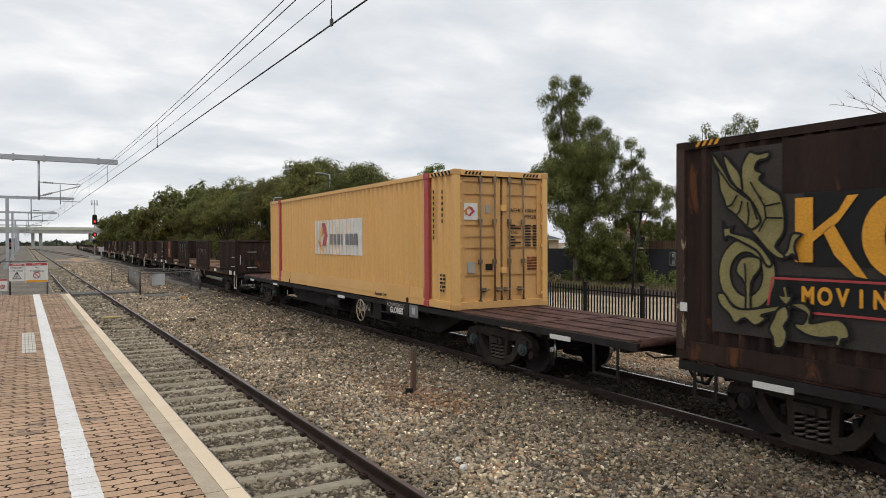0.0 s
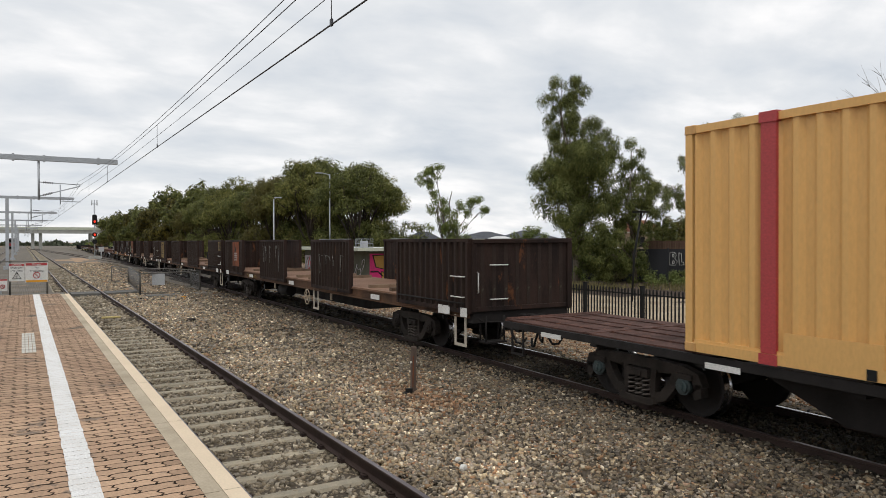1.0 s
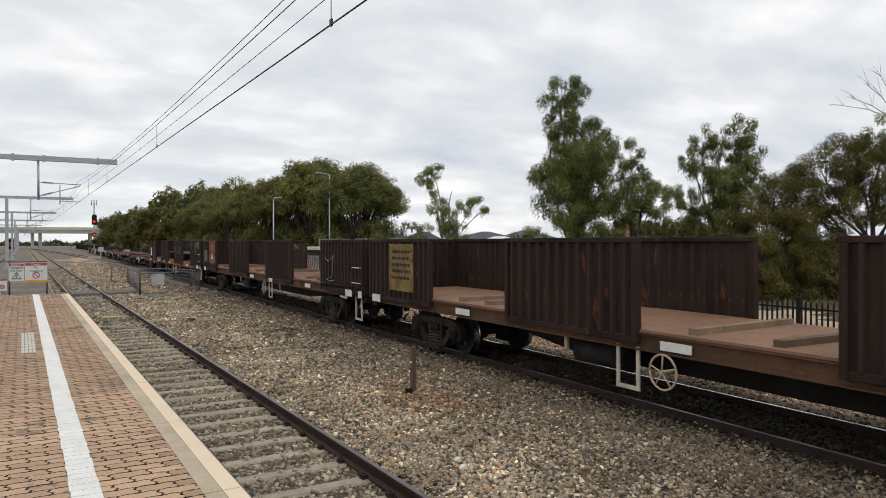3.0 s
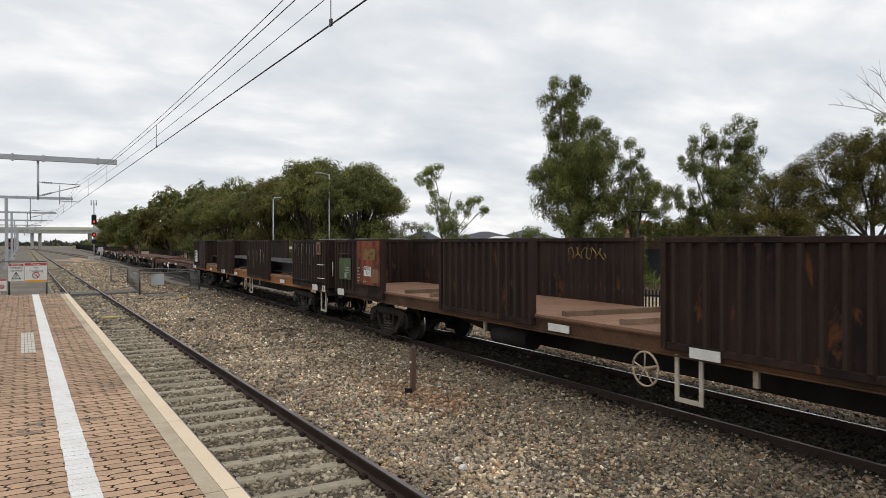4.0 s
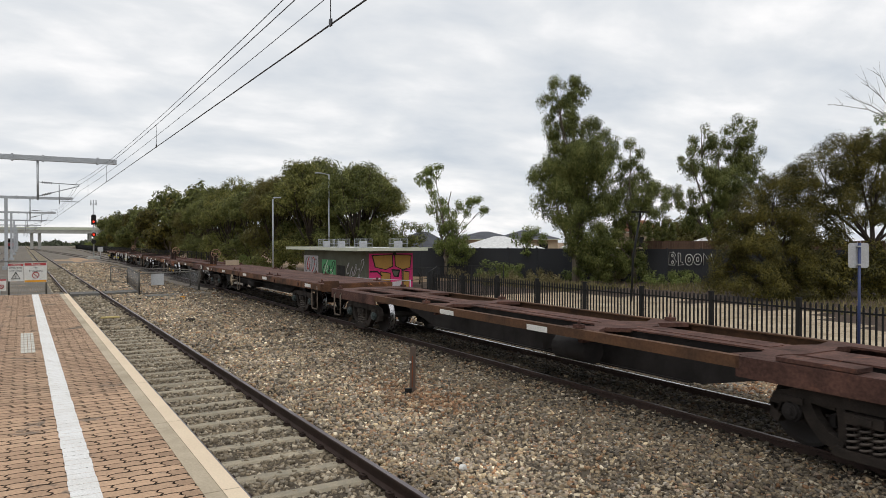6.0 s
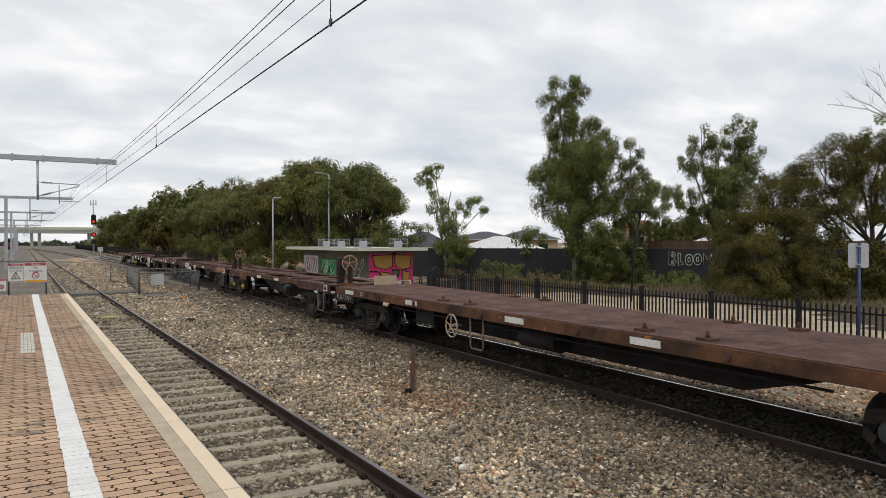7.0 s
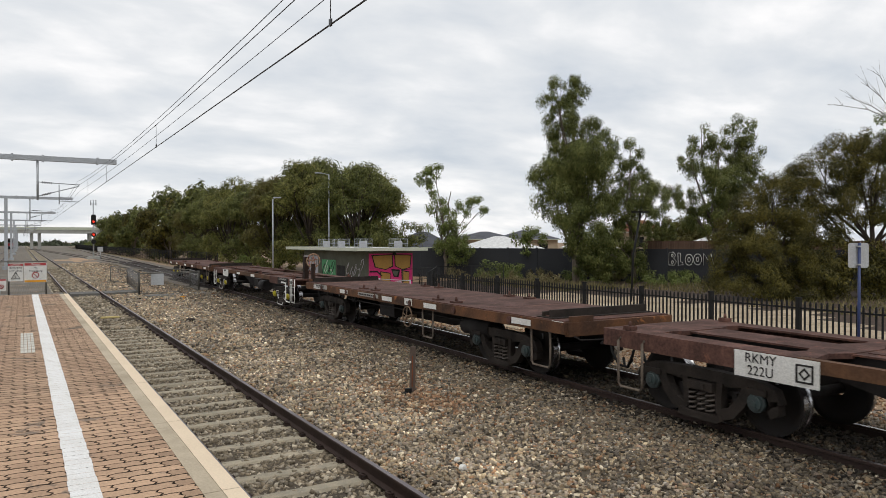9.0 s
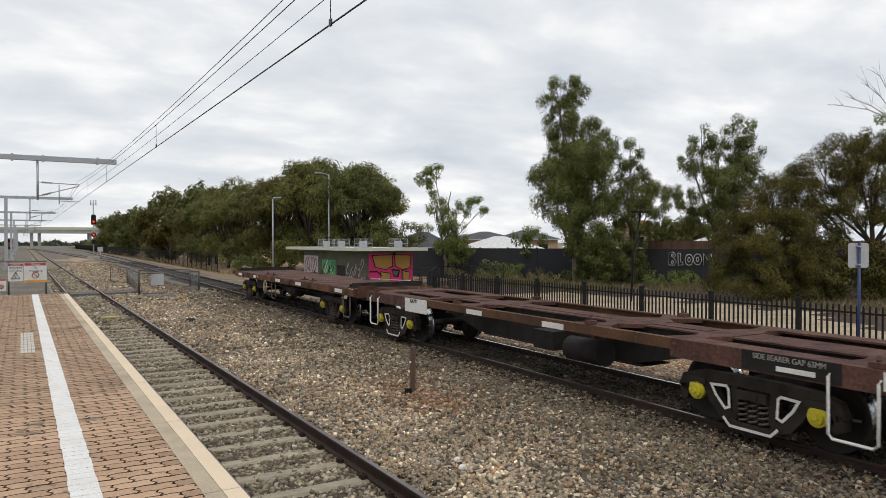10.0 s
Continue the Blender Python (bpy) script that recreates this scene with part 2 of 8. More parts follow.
def leaf_material(name, a, b, c):
    m = bpy.data.materials.new(name)
    m.use_nodes = True
    nt = m.node_tree
    p = nt.nodes["Principled BSDF"]
    p.inputs["Roughness"].default_value = 0.6
    p.inputs["Specular IOR Level"].default_value = 0.25
    g = nt.nodes.new("ShaderNodeNewGeometry")
    tc = nt.nodes.new("ShaderNodeTexCoord")
    no = nt.nodes.new("ShaderNodeTexNoise")
    no.inputs["Scale"].default_value, no.inputs["Detail"].default_value = 0.8, 3
    nt.links.new(tc.outputs["Object"], no.inputs["Vector"])
    ad = nt.nodes.new("ShaderNodeMath")
    ad.operation = "MULTIPLY_ADD"
    ad.inputs[1].default_value = 0.5
    nt.links.new(g.outputs["Random Per Island"], ad.inputs[0])
    nt.links.new(no.outputs["Fac"], ad.inputs[2])
    r = nt.nodes.new("ShaderNodeValToRGB")
    r.color_ramp.elements[0].position, r.color_ramp.elements[0].color = 0.42, (*a, 1)
    r.color_ramp.elements[1].position, r.color_ramp.elements[1].color = 1.0, (*c, 1)
    r.color_ramp.elements.new(0.7).color = (*b, 1)
    nt.links.new(ad.outputs[0], r.inputs[0])
    nt.links.new(r.outputs[0], p.inputs["Base Color"])
    tr = nt.nodes.new("ShaderNodeBsdfTranslucent")
    nt.links.new(r.outputs[0], tr.inputs[0])
    mx = nt.nodes.new("ShaderNodeMixShader")
    mx.inputs[0].default_value = 0.25
    nt.links.new(p.outputs[0], mx.inputs[1])
    nt.links.new(tr.outputs[0], mx.inputs[2])
    nt.links.new(mx.outputs[0], nt.nodes["Material Output"].inputs[0])
    return m


M["leaf_gum"] = leaf_material("leaf_gum", (0.036, 0.048, 0.012), (0.098, 0.115, 0.029), (0.21, 0.22, 0.066))
M["leaf_wattle"] = leaf_material("leaf_wattle", (0.022, 0.022, 0.0055), (0.056, 0.052, 0.010), (0.165, 0.138, 0.027))
M["leaf_dark"] = leaf_material("leaf_dark", (0.040, 0.050, 0.014), (0.092, 0.104, 0.028), (0.20, 0.205, 0.060))
M["leaf_olive"] = leaf_material("leaf_olive", (0.052, 0.060, 0.014), (0.125, 0.130, 0.032), (0.26, 0.25, 0.075))
M["leaf_brown"] = leaf_material("leaf_brown", (0.052, 0.050, 0.013), (0.098, 0.090, 0.022), (0.16, 0.14, 0.038))
M["leaf_bush"] = leaf_material("leaf_bush", (0.075, 0.10, 0.026), (0.14, 0.175, 0.045), (0.23, 0.26, 0.08))
M["grass"] = leaf_material("grass", (0.10, 0.095, 0.035), (0.16, 0.14, 0.06), (0.25, 0.20, 0.10))


# ---------------- mesh helpers ----------------
def box(bm, cx, cy, cz, sx, sy, sz, m=None, mi=0):
    """A box of full size sx, sy, sz round a centre."""
    vs = []
    for dx in (-0.5, 0.5):
        for dy in (-0.5, 0.5):
            for dz in (-0.5, 0.5):
                p = Vector((cx + dx * sx, cy + dy * sy, cz + dz * sz))
                vs.append(bm.verts.new(m @ p if m else p))
    for q in ((0, 1, 3, 2), (4, 6, 7, 5), (0, 4, 5, 1), (2, 3, 7, 6), (0, 2, 6, 4), (1, 5, 7, 3)):
        bm.faces.new([vs[i] for i in q]).material_index = mi


def tube(bm, pts, r, seg=6, mi=0, r2=None):
    """A round bar along points, optionally tapered."""
    pts = [Vector(p) for p in pts]
    rings = []
    for i, p in enumerate(pts):
        a, b = pts[max(0, i - 1)], pts[min(len(pts) - 1, i + 1)]
        d = (b - a).normalized()
        up = Vector((0, 0, 1)) if abs(d.z) < 0.9 else Vector((1, 0, 0))
        u = d.cross(up).normalized()
        v = d.cross(u)
        rr = r if r2 is None else r + (r2 - r) * i / (len(pts) - 1)
        rings.append([bm.verts.new(p + (u * math.cos(6.28319 * k / seg) + v * math.sin(6.28319 * k / seg)) * rr) for k in range(seg)])
    for a, b in zip(rings, rings[1:]):
        for k in range(seg):
            f = bm.faces.new((a[k], a[(k + 1) % seg], b[(k + 1) % seg], b[k]))
            f.material_index, f.smooth = mi, True
    for ring, flip in ((rings[0], True), (rings[-1], False)):
        bm.faces.new(ring[::-1] if flip else ring).material_index = mi


def prism(bm, outline, axis, a, b, mi=0):
    """A closed 2D outline pushed from a to b along an axis ('x': outline in y,z; 'y': x,z; 'z': x,y)."""
    def at(p, w):
        return {"x": (w, p[0], p[1]), "y": (p[0], w, p[1]), "z": (p[0], p[1], w)}[axis]
    va, vb = [bm.verts.new(at(p, a)) for p in outline], [bm.verts.new(at(p, b)) for p in outline]
    n = len(outline)
    bm.faces.new(va[::-1]).material_index = mi
    bm.faces.new(vb).material_index = mi
    for i in range(n):
        bm.faces.new((va[i], va[(i + 1) % n], vb[(i + 1) % n], vb[i])).material_index = mi


def strip(bm, pts, w, x0, x1, closed=False, mi=0):
    """A flat bar of width w along a path in the y,z plane, from x0 to x1 deep."""
    pts = [Vector(p) for p in pts]
    n = len(pts)
    L, R = [], []
    for i, p in enumerate(pts):
        a = pts[(i - 1) % n] if closed or i else p
        b = pts[(i + 1) % n] if closed or i < n - 1 else p
        d1, d2 = (p - a), (b - p)
        d1 = d1.normalized() if d1.length else d2.normalized()
        d2 = d2.normalized() if d2.length else d1
        t = (d1 + d2).normalized()
        nn = Vector((-t.y, t.x))
        k = w / 2 / max(0.5, nn.dot(Vector((-d1.y, d1.x))))
        L.append(p + nn * k)
        R.append(p - nn * k)
    v = [[bm.verts.new((x, q.x, q.y)) for q in side] for x in (x0, x1) for side in (L, R)]
    for i in range(n if closed else n - 1):
        j = (i + 1) % n
        for a, b in ((0, 1), (3, 2), (2, 0), (1, 3)):
            bm.faces.new((v[a][i], v[a][j], v[b][j], v[b][i])).material_index = mi
    if not closed:
        for i in (0, n - 1):
            bm.faces.new((v[0][i], v[1][i], v[3][i], v[2][i])).material_index = mi


def mesh(name, bm, *mats):
    bmesh.ops.recalc_face_normals(bm, faces=bm.faces)
    me = bpy.data.meshes.new(name)
    bm.to_mesh(me)
    bm.free()
    for m in mats:
        me.materials.append(M[m])
    return me


def obj(name, me, parent=None, m=None, label=""):
    ob = new(name, me)
    if m is not None:
        ob.matrix_basis = m
    if parent is not None:
        ob.parent = parent
    if label:
        ob["label"] = label
    return ob


def part(name, bm, mats, parent=None, label=""):
    return obj(name, mesh(name, bm, *([mats] if isinstance(mats, str) else mats)), parent, None, label)


def raw(name, verts, faces, mat, smooth=False):
    me = bpy.data.meshes.new(name)
    me.from_pydata(verts, [], faces)
    me.materials.append(M[mat])
    if smooth:
        me.polygons.foreach_set("use_smooth", [True] * len(me.polygons))
    return me


B = bmesh.new


# ---------------- ground, tracks, platform ----------------
ALPHA = math.atan(0.0290)                       # the freight line leans away from the platform
LINE0 = Vector((8.93, 0, 0))
ALONG = Vector((math.sin(ALPHA), math.cos(ALPHA), 0))
CANT = -0.3
LINE_Z = 0.042                                  # the freight line lies a little higher than the main line
rng = np.random.default_rng(7)


def on_line(s, q=0.0, z=0.0):
    """A pose on the freight line: s metres along it, q to its far side."""
    n = Vector((ALONG.y, -ALONG.x, 0))
    p = LINE0 + ALONG * s + n * q
    return pose(p.x, p.y, z + LINE_Z, 0, CANT, -math.degrees(ALPHA))


M["gravel"] = material("gravel", (0.205, 0.18, 0.148), 0.95, 0, (0.12, 0.104, 0.083), 0.35, 9, 0.9, bump=0.9, third=(0.31, 0.215, 0.14), third_at=0.60, place=True, grain=1.8)
M["gravel_bed"] = material("gravel_bed", (0.115, 0.092, 0.066), 0.95, 0, (0.065, 0.053, 0.040), 0.45, 40, 0.9, bump=0.9, third=(0.14, 0.09, 0.058), third_at=0.62, place=True)
M["sandy"] = material("sandy", (0.46, 0.30, 0.18), 0.95, 0, (0.34, 0.24, 0.16), 0.5, 14, 0.9, bump=0.6, place=True, grain=1.4)
M["dirt"] = material("dirt", (0.30, 0.205, 0.125), 0.95, 0, (0.19, 0.14, 0.09), 0.5, 14, 0.9, bump=0.6, third=(0.20, 0.17, 0.10), third_at=0.62)
M["pale_gravel"] = material("pale_gravel", (0.50, 0.41, 0.29), 0.95, 0, (0.32, 0.255, 0.175), 0.7, 22, 1.0, bump=0.6, third=(0.26, 0.20, 0.125), third_at=0.56, grain=1.5)
def stone_mix(name, colours, dim=1.0):
    """Crushed stone: each stone takes one of several colours, dusted in broad patches."""
    m = bpy.data.materials.new(name)
    m.use_nodes = True
    nt = m.node_tree
    b = nt.nodes["Principled BSDF"]
    b.inputs["Roughness"].default_value = 0.9
    b.inputs["Specular IOR Level"].default_value = 0.25
    g = nt.nodes.new("ShaderNodeNewGeometry")
    ramp_ = nt.nodes.new("ShaderNodeValToRGB")
    ramp_.color_ramp.interpolation = "LINEAR"
    el = ramp_.color_ramp.elements
    for k, (at, c) in enumerate(colours):
        e = el[k] if k < 2 else el.new(at)
        e.position, e.color = at, (c[0] * dim, c[1] * dim, c[2] * dim, 1)
    nt.links.new(g.outputs["Random Per Island"], ramp_.inputs[0])
    col = ramp_.outputs[0]
    for scale, lo, hi in ((0.8, 0.68, 1.22), (70.0, 0.72, 1.2)):
        n = nt.nodes.new("ShaderNodeTexNoise")
        n.inputs["Scale"].default_value, n.inputs["Detail"].default_value = scale, 4
        nt.links.new(g.outputs["Position"], n.inputs["Vector"])
        r = nt.nodes.new("ShaderNodeMapRange")
        for q, v in enumerate((0.32, 0.68, lo, hi)):
            r.inputs[q + 1].default_value = v
        nt.links.new(n.outputs["Fac"], r.inputs[0])
        x = nt.nodes.new("ShaderNodeMix")
        x.data_type, x.blend_type = "RGBA", "MULTIPLY"
        x.inputs[0].default_value = 1.0
        nt.links.new(col, x.inputs[6])
        nt.links.new(r.outputs[0], x.inputs[7])
        col = x.outputs[2]
    nt.links.new(col, b.inputs["Base Color"])
    return m


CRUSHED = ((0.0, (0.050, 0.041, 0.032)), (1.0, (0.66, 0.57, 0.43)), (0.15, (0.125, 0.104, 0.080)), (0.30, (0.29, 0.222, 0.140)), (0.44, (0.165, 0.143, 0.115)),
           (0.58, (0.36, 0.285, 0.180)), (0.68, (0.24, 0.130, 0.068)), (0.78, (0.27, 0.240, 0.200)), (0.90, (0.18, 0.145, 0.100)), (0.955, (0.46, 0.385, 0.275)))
M["stone"] = stone_mix("stone", CRUSHED, 1.62)
M["stone_brown"] = stone_mix("stone_brown", CRUSHED, 0.76)
M["stone_olive"] = stone_mix("stone_olive", ((0.0, (0.08, 0.066, 0.048)), (1.0, (0.46, 0.39, 0.29)), (0.3, (0.17, 0.14, 0.098)), (0.6, (0.26, 0.21, 0.145)), (0.8, (0.22, 0.195, 0.155))), 1.3)
M["stone_pale"] = stone_mix("stone_pale", CRUSHED, 2.3)
M["stone_rusty"] = stone_mix("stone_rusty", ((0.0, (0.14, 0.085, 0.05)), (1.0, (0.52, 0.36, 0.22)), (0.4, (0.34, 0.18, 0.095)), (0.7, (0.30, 0.20, 0.13))))
# Same crushed mix dimmed: shade under the train, and oil, put into the colour.
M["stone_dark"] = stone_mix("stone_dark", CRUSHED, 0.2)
M["mulch"] = material("mulch", (0.085, 0.058, 0.042), 0.95, 0, (0.05, 0.037, 0.028), 0.6, 12, 0.9, bump=0.8, third=(0.14, 0.10, 0.06), third_at=0.62, place=True, grain=1.6)
M["timber_sleeper"] = material("timber_sleeper", (0.17, 0.115, 0.075), 0.95, 0, (0.09, 0.065, 0.045), 1.6, 40, 0.9, objrand=0.3, bump=0.4)
# Oil-stained ground with the train's shade darkened into its colour.
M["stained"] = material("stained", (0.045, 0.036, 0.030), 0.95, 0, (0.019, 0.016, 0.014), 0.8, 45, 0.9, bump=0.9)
M["path"] = material("path", (0.16, 0.155, 0.14), 0.95, 0, (0.11, 0.105, 0.1), 0.9, 60, 0.8)


def ground_z(x, y):
    """Height of the ground: flat under the tracks, a low rise of ballast, then a fall behind the freight line."""
    xr = x - 0.0285 * y
    z = -0.198
    if x > 3.52:
        z += 0.06 * min(1.0, (x - 3.52) / 0.25)
    z += 0.05 * math.exp(-((xr - 6.2) / 0.9) ** 2)
    if 7.5 < xr < 10.6:
        z += 0.05 * min(1.0, (xr - 7.5) / 0.4, (10.6 - xr) / 0.4)
    if xr > 11.2:
        z -= 0.35 * min(1.0, (xr - 11.2) / 3.5)
    return z + 0.02 * noise.noise(Vector((x * 0.9, y * 0.9, 0)))


def build_ground():
    xs = [-900, -300, -100, -40, -20, -10, -5, -2] + [i * 0.5 for i in range(-1, 42)] + [22, 23.5, 25, 26.5, 28, 29.5, 31, 32.5, 34, 36, 38, 40, 44, 60, 90, 200, 500, 1200]
    ys = [-300, -60, -20, -8] + [i * 0.6 for i in range(-6, 50)] + [31, 33, 35, 37, 39] + [40.5 + 1.5 * i for i in range(40)] + [104, 112, 120, 132, 145, 160, 220, 300, 450, 800, 2500]
    verts = [(x, y, ground_z(x, y)) for y in ys for x in xs]
    n = len(xs)
    faces = [(j * n + i, j * n + i + 1, (j + 1) * n + i + 1, (j + 1) * n + i) for j in range(len(ys) - 1) for i in range(n - 1)]
    me = raw("ground", verts, faces, "gravel", True)
    me.materials.append(M["dirt"])
    me.materials.append(M["pale_gravel"])
    for extra in ("stained", "gravel_bed", "sandy", "mulch"):
        me.materials.append(M[extra])
    for p in me.polygons:
        c = p.center
        xr = c.x - 0.0285 * c.y
        if xr > 11.6 or c.x < -8:
            p.material_index = 1
        if 14.6 < c.x < 42 and c.y < 34 and math.hypot(c.x, c.y) < 42 - 14 * max(0.0, c.x / max(1.0, c.y) - 1.0) + 3 * noise.noise(Vector((c.x * 0.4, c.y * 0.4, 9))):
            p.material_index = 2
        elif c.x > 22 and c.y < 46:
            p.material_index = 6
        if c.y < 34 and c.x < 11 and p.material_index == 0:
            p.material_index = 4
        if 40 < c.y < 130 and 4.2 < c.x < 8.0 + 0.02 * c.y and noise.noise(Vector((c.x * 0.55, c.y * 0.09, 3.0))) > -0.08 + 0.35 * abs(c.x - 6.6) / 2.2:
            p.material_index = 5
        # strip under the freight train: stain plus its shade, painted in
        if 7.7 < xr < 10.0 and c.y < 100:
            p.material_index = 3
    tagged(obj("ground", me), "grey crushed stone ballast and sandy ground beside tracks", "ground", kind="structure")


build_ground()


def rail_mesh(name, y0, y1, head):
    bm = B()
    prof = [(-0.07, -0.16), (0.07, -0.16), (0.07, -0.145), (0.012, -0.13), (0.012, -0.045), (0.036, -0.035), (0.036, -0.006), (0.028, 0),
            (-0.028, 0), (-0.036, -0.006), (-0.036, -0.035), (-0.012, -0.045), (-0.012, -0.13), (-0.07, -0.145)]
    prism(bm, prof, "y", y0, y1)
    for f in bm.faces:
        if f.calc_center_median().z > -0.003:
            f.material_index = 1
    return mesh(name, bm, "rail_rust", head)


def sleeper_mesh(half, mat):
    bm = B()
    prism(bm, [(-0.125, -0.30), (0.125, -0.30), (0.115, -0.215), (0.075, -0.165), (-0.075, -0.165), (-0.115, -0.215)], "x", -half, half)
    return mesh("sleeper", bm, mat)


def clip_mesh():
    bm = B()
    for sx in (-1, 1):
        box(bm, sx * 0.10, 0, -0.15, 0.07, 0.10, 0.03)
        tube(bm, [(sx * 0.07, -0.04, -0.13), (sx * 0.13, -0.03, -0.115), (sx * 0.13, 0.03, -0.115), (sx * 0.07, 0.04, -0.13)], 0.012, 5)
    return mesh("rail_clip", bm, "rail_rust")


def build_track(name, label, rails, spacing, s0, s1, near, place, head, half, sleeper="concrete", up=0.0):
    """A track of two rails on concrete sleepers; the near sleepers are parts, those far off one joined part."""
    root = tagged(obj(name, None), label, "railway track", kind="structure")
    root.matrix_basis = place
    for x in rails:
        obj("rail", rail_mesh("rail", s0, s1, head if x > 0 else "rail_head"), root, pose(x, 0, 0))
    mid = sum(rails) / 2
    sl, cl = sleeper_mesh(half, sleeper), clip_mesh()
    n = int((near - s0) / spacing)
    for i in range(n):
        y = s0 + 0.2 + i * spacing
        obj("sleeper", sl, root, pose(mid + rng.uniform(-0.02, 0.02), y, up + rng.uniform(-0.012, 0.004), 0, 0, rng.uniform(-0.6, 0.6)))
        for x in rails:
            if y > 3:
                obj("rail_clip", cl, root, pose(x, y, 0))
    bm = B()
    for i in range(int((s1 - near) / spacing)):
        box(bm, mid, s0 + 0.2 + (n + i) * spacing, -0.235, 2 * half, 0.25, 0.13)
    tagged(part("sleepers_far", bm, "concrete", root), "far concrete sleepers in ballast", kind="stuff")
    return root


build_track("track_1", "main line of steel rails on grey concrete sleepers", (1.93, 3.45), 0.68, -20.0, 700, 55, pose(0, 0, 0), "rail_head", 1.3)
build_track("track_2", "freight line of worn steel rails on dusty sleepers", (-0.752, 0.752), 0.68, -30, 420, 22, on_line(0), "rail_shine", 1.22, "timber_sleeper", 0.02)
build_track("track_4", "crossover of rusty rails between the two lines", (-0.75, 0.75), 0.7, 0, 215, 2, pose(11.2, 88, -0.012, 0, 0, 2.3), "rail_head", 1.25)
build_track("track_3", "siding of rusty rails beside the station", (-0.75, 0.75), 0.7, 60, 600, 62, pose(-3.2, 0, -0.05), "rail_head", 1.25)


def build_platform():
    root = tagged(obj("platform", None), "brick-paved station platform with cream painted edge", "platform", kind="structure")
    z = 1.05
    bm = B()
    box(bm, -5.5, 8.0, 0.42, 12.78, 30.0, 1.16)
    part("platform_base", bm, "paver_joint", root)
    bm = B()
    for i in range(16):
        y = -6.9 + i * 1.87
        prism(bm, [(1.03, z - 0.5), (1.153, z - 0.5), (1.153, z - 0.02), (1.14, z + 0.004), (1.03, z + 0.004)], "y", y, y + 1.864)
    for f in bm.faces:
        f.material_index = 0 if f.calc_center_median().z > z - 0.12 else 1
    part("edge_stone", bm, ("kerb_cream", "kerb_concrete"), root, "cream painted concrete edge coping")
    bm = B()
    for i in range(16):
        y = -6.9 + i * 1.87
        prism(bm, [(0.92, z - 0.3), (1.028, z - 0.3), (1.028, z + 0.002), (0.92, z + 0.002)], "y", y, y + 1.862)
    part("edge_strip", bm, "kerb_concrete", root, "bare weathered concrete strip")
    # end wall and end ramp
    bm = B()
    box(bm, -5.4, 23.1, 0.40, 12.9, 0.2, 1.26)
    part("end_wall", bm, "kerb_concrete", root)

    # zigzag pavers, laid in running courses
    L, W, g = 0.225, 0.1125, 0.0056

    def outline(x0, x1, y0, y1):
        xs = [x0 + (x1 - x0) * k / 4 for k in range(5)]
        bot = [(x, y0 + g + (0.008 if k in (1, 3) else -0.003 if k == 2 else 0.002)) for k, x in enumerate(xs)]
        top = [(x, y1 - g + (0.008 if k in (1, 3) else -0.003 if k == 2 else 0.002)) for k, x in enumerate(xs)][::-1]
        right = [(x1 + 0.016, y0 + (y1 - y0) * 0.33), (x1 - 0.016, y0 + (y1 - y0) * 0.66)]
        left = [(x0 - 0.016, y0 + (y1 - y0) * 0.66), (x0 + 0.016, y0 + (y1 - y0) * 0.33)]
        return bot + right + top + left

    def paver(bm):
        o = outline(-L / 2 + g, L / 2 - g, -W / 2, W / 2)
        va = [bm.verts.new((p[0], p[1], -0.02)) for p in o]
        vb = [bm.verts.new((p[0], p[1], -0.004)) for p in o]
        vc = [bm.verts.new((p[0] * 0.984, p[1] * 0.968, 0)) for p in o]
        n = len(o)
        for a, b in ((va, vb), (vb, vc)):
            for i in range(n):
                bm.faces.new((a[i], a[(i + 1) % n], b[(i + 1) % n], b[i])).material_index = 1
        bm.faces.new(vc)

    bm = B()
    paver(bm)
    pm = mesh("paver", bm, "paver", "paver_joint")
    far_v, far_f, far_m = [], [], []
    bm = B()
    box(bm, 0, 0, -0.01, L - 2.2 * g, W - 2.2 * g, 0.02)
    plain = mesh("paver_plain", bm, "paver")
    plain_v, plain_f = [tuple(v.co) for v in plain.vertices], [tuple(p.vertices) for p in plain.polygons]
    src_v = [tuple(v.co) for v in pm.vertices]
    src_f, src_m = [tuple(p.vertices) for p in pm.polygons], [p.material_index for p in pm.polygons]
    count = 0
    for j in range(-80, int(20.0 / W)):
        y = 3.3 + (j + 0.5) * W
        reach = 4.6
        for i in range(int(reach / L)):
            x = 0.927 - (i + 0.5 + 0.5 * (j % 2)) * L
            dz = rng.uniform(-0.0012, 0.0012)
            m = pose(x, y, z + dz, rng.uniform(-0.4, 0.4), rng.uniform(-0.4, 0.4), rng.uniform(-0.5, 0.5))
            if i == 0 and j % 2:
                hx = pose(0.927 - L / 4, y, z + dz) @ Matrix.Diagonal((0.5, 1, 1, 1))
                k = len(far_v)
                far_v += [tuple(hx @ Vector(v)) for v in src_v]
                far_f += [tuple(a + k for a in f) for f in src_f]
                far_m += src_m
            if 3.9 < y < 8.0 and x > -1.1 and count < 300:
                obj("paver", pm, root, m)
                count += 1
            else:
                k = len(far_v)
                away = y < 3.7 or x < -0.95
                far_v += [tuple(m @ Vector(v)) for v in (plain_v if away else src_v)]
                far_f += [tuple(a + k for a in f) for f in (plain_f if away else src_f)]
                far_m += [0] * len(plain_f) if away else src_m
    far = raw("pavers_far", far_v, far_f, "paver")
    far.materials.append(M["paver_joint"])
    far.polygons.foreach_set("material_index", far_m)
    tagged(obj("pavers_far", far, root), "red brown zigzag pavers", kind="stuff")
    # painted line: worn white paint on each course of pavers, open at the joints
    bm = B()
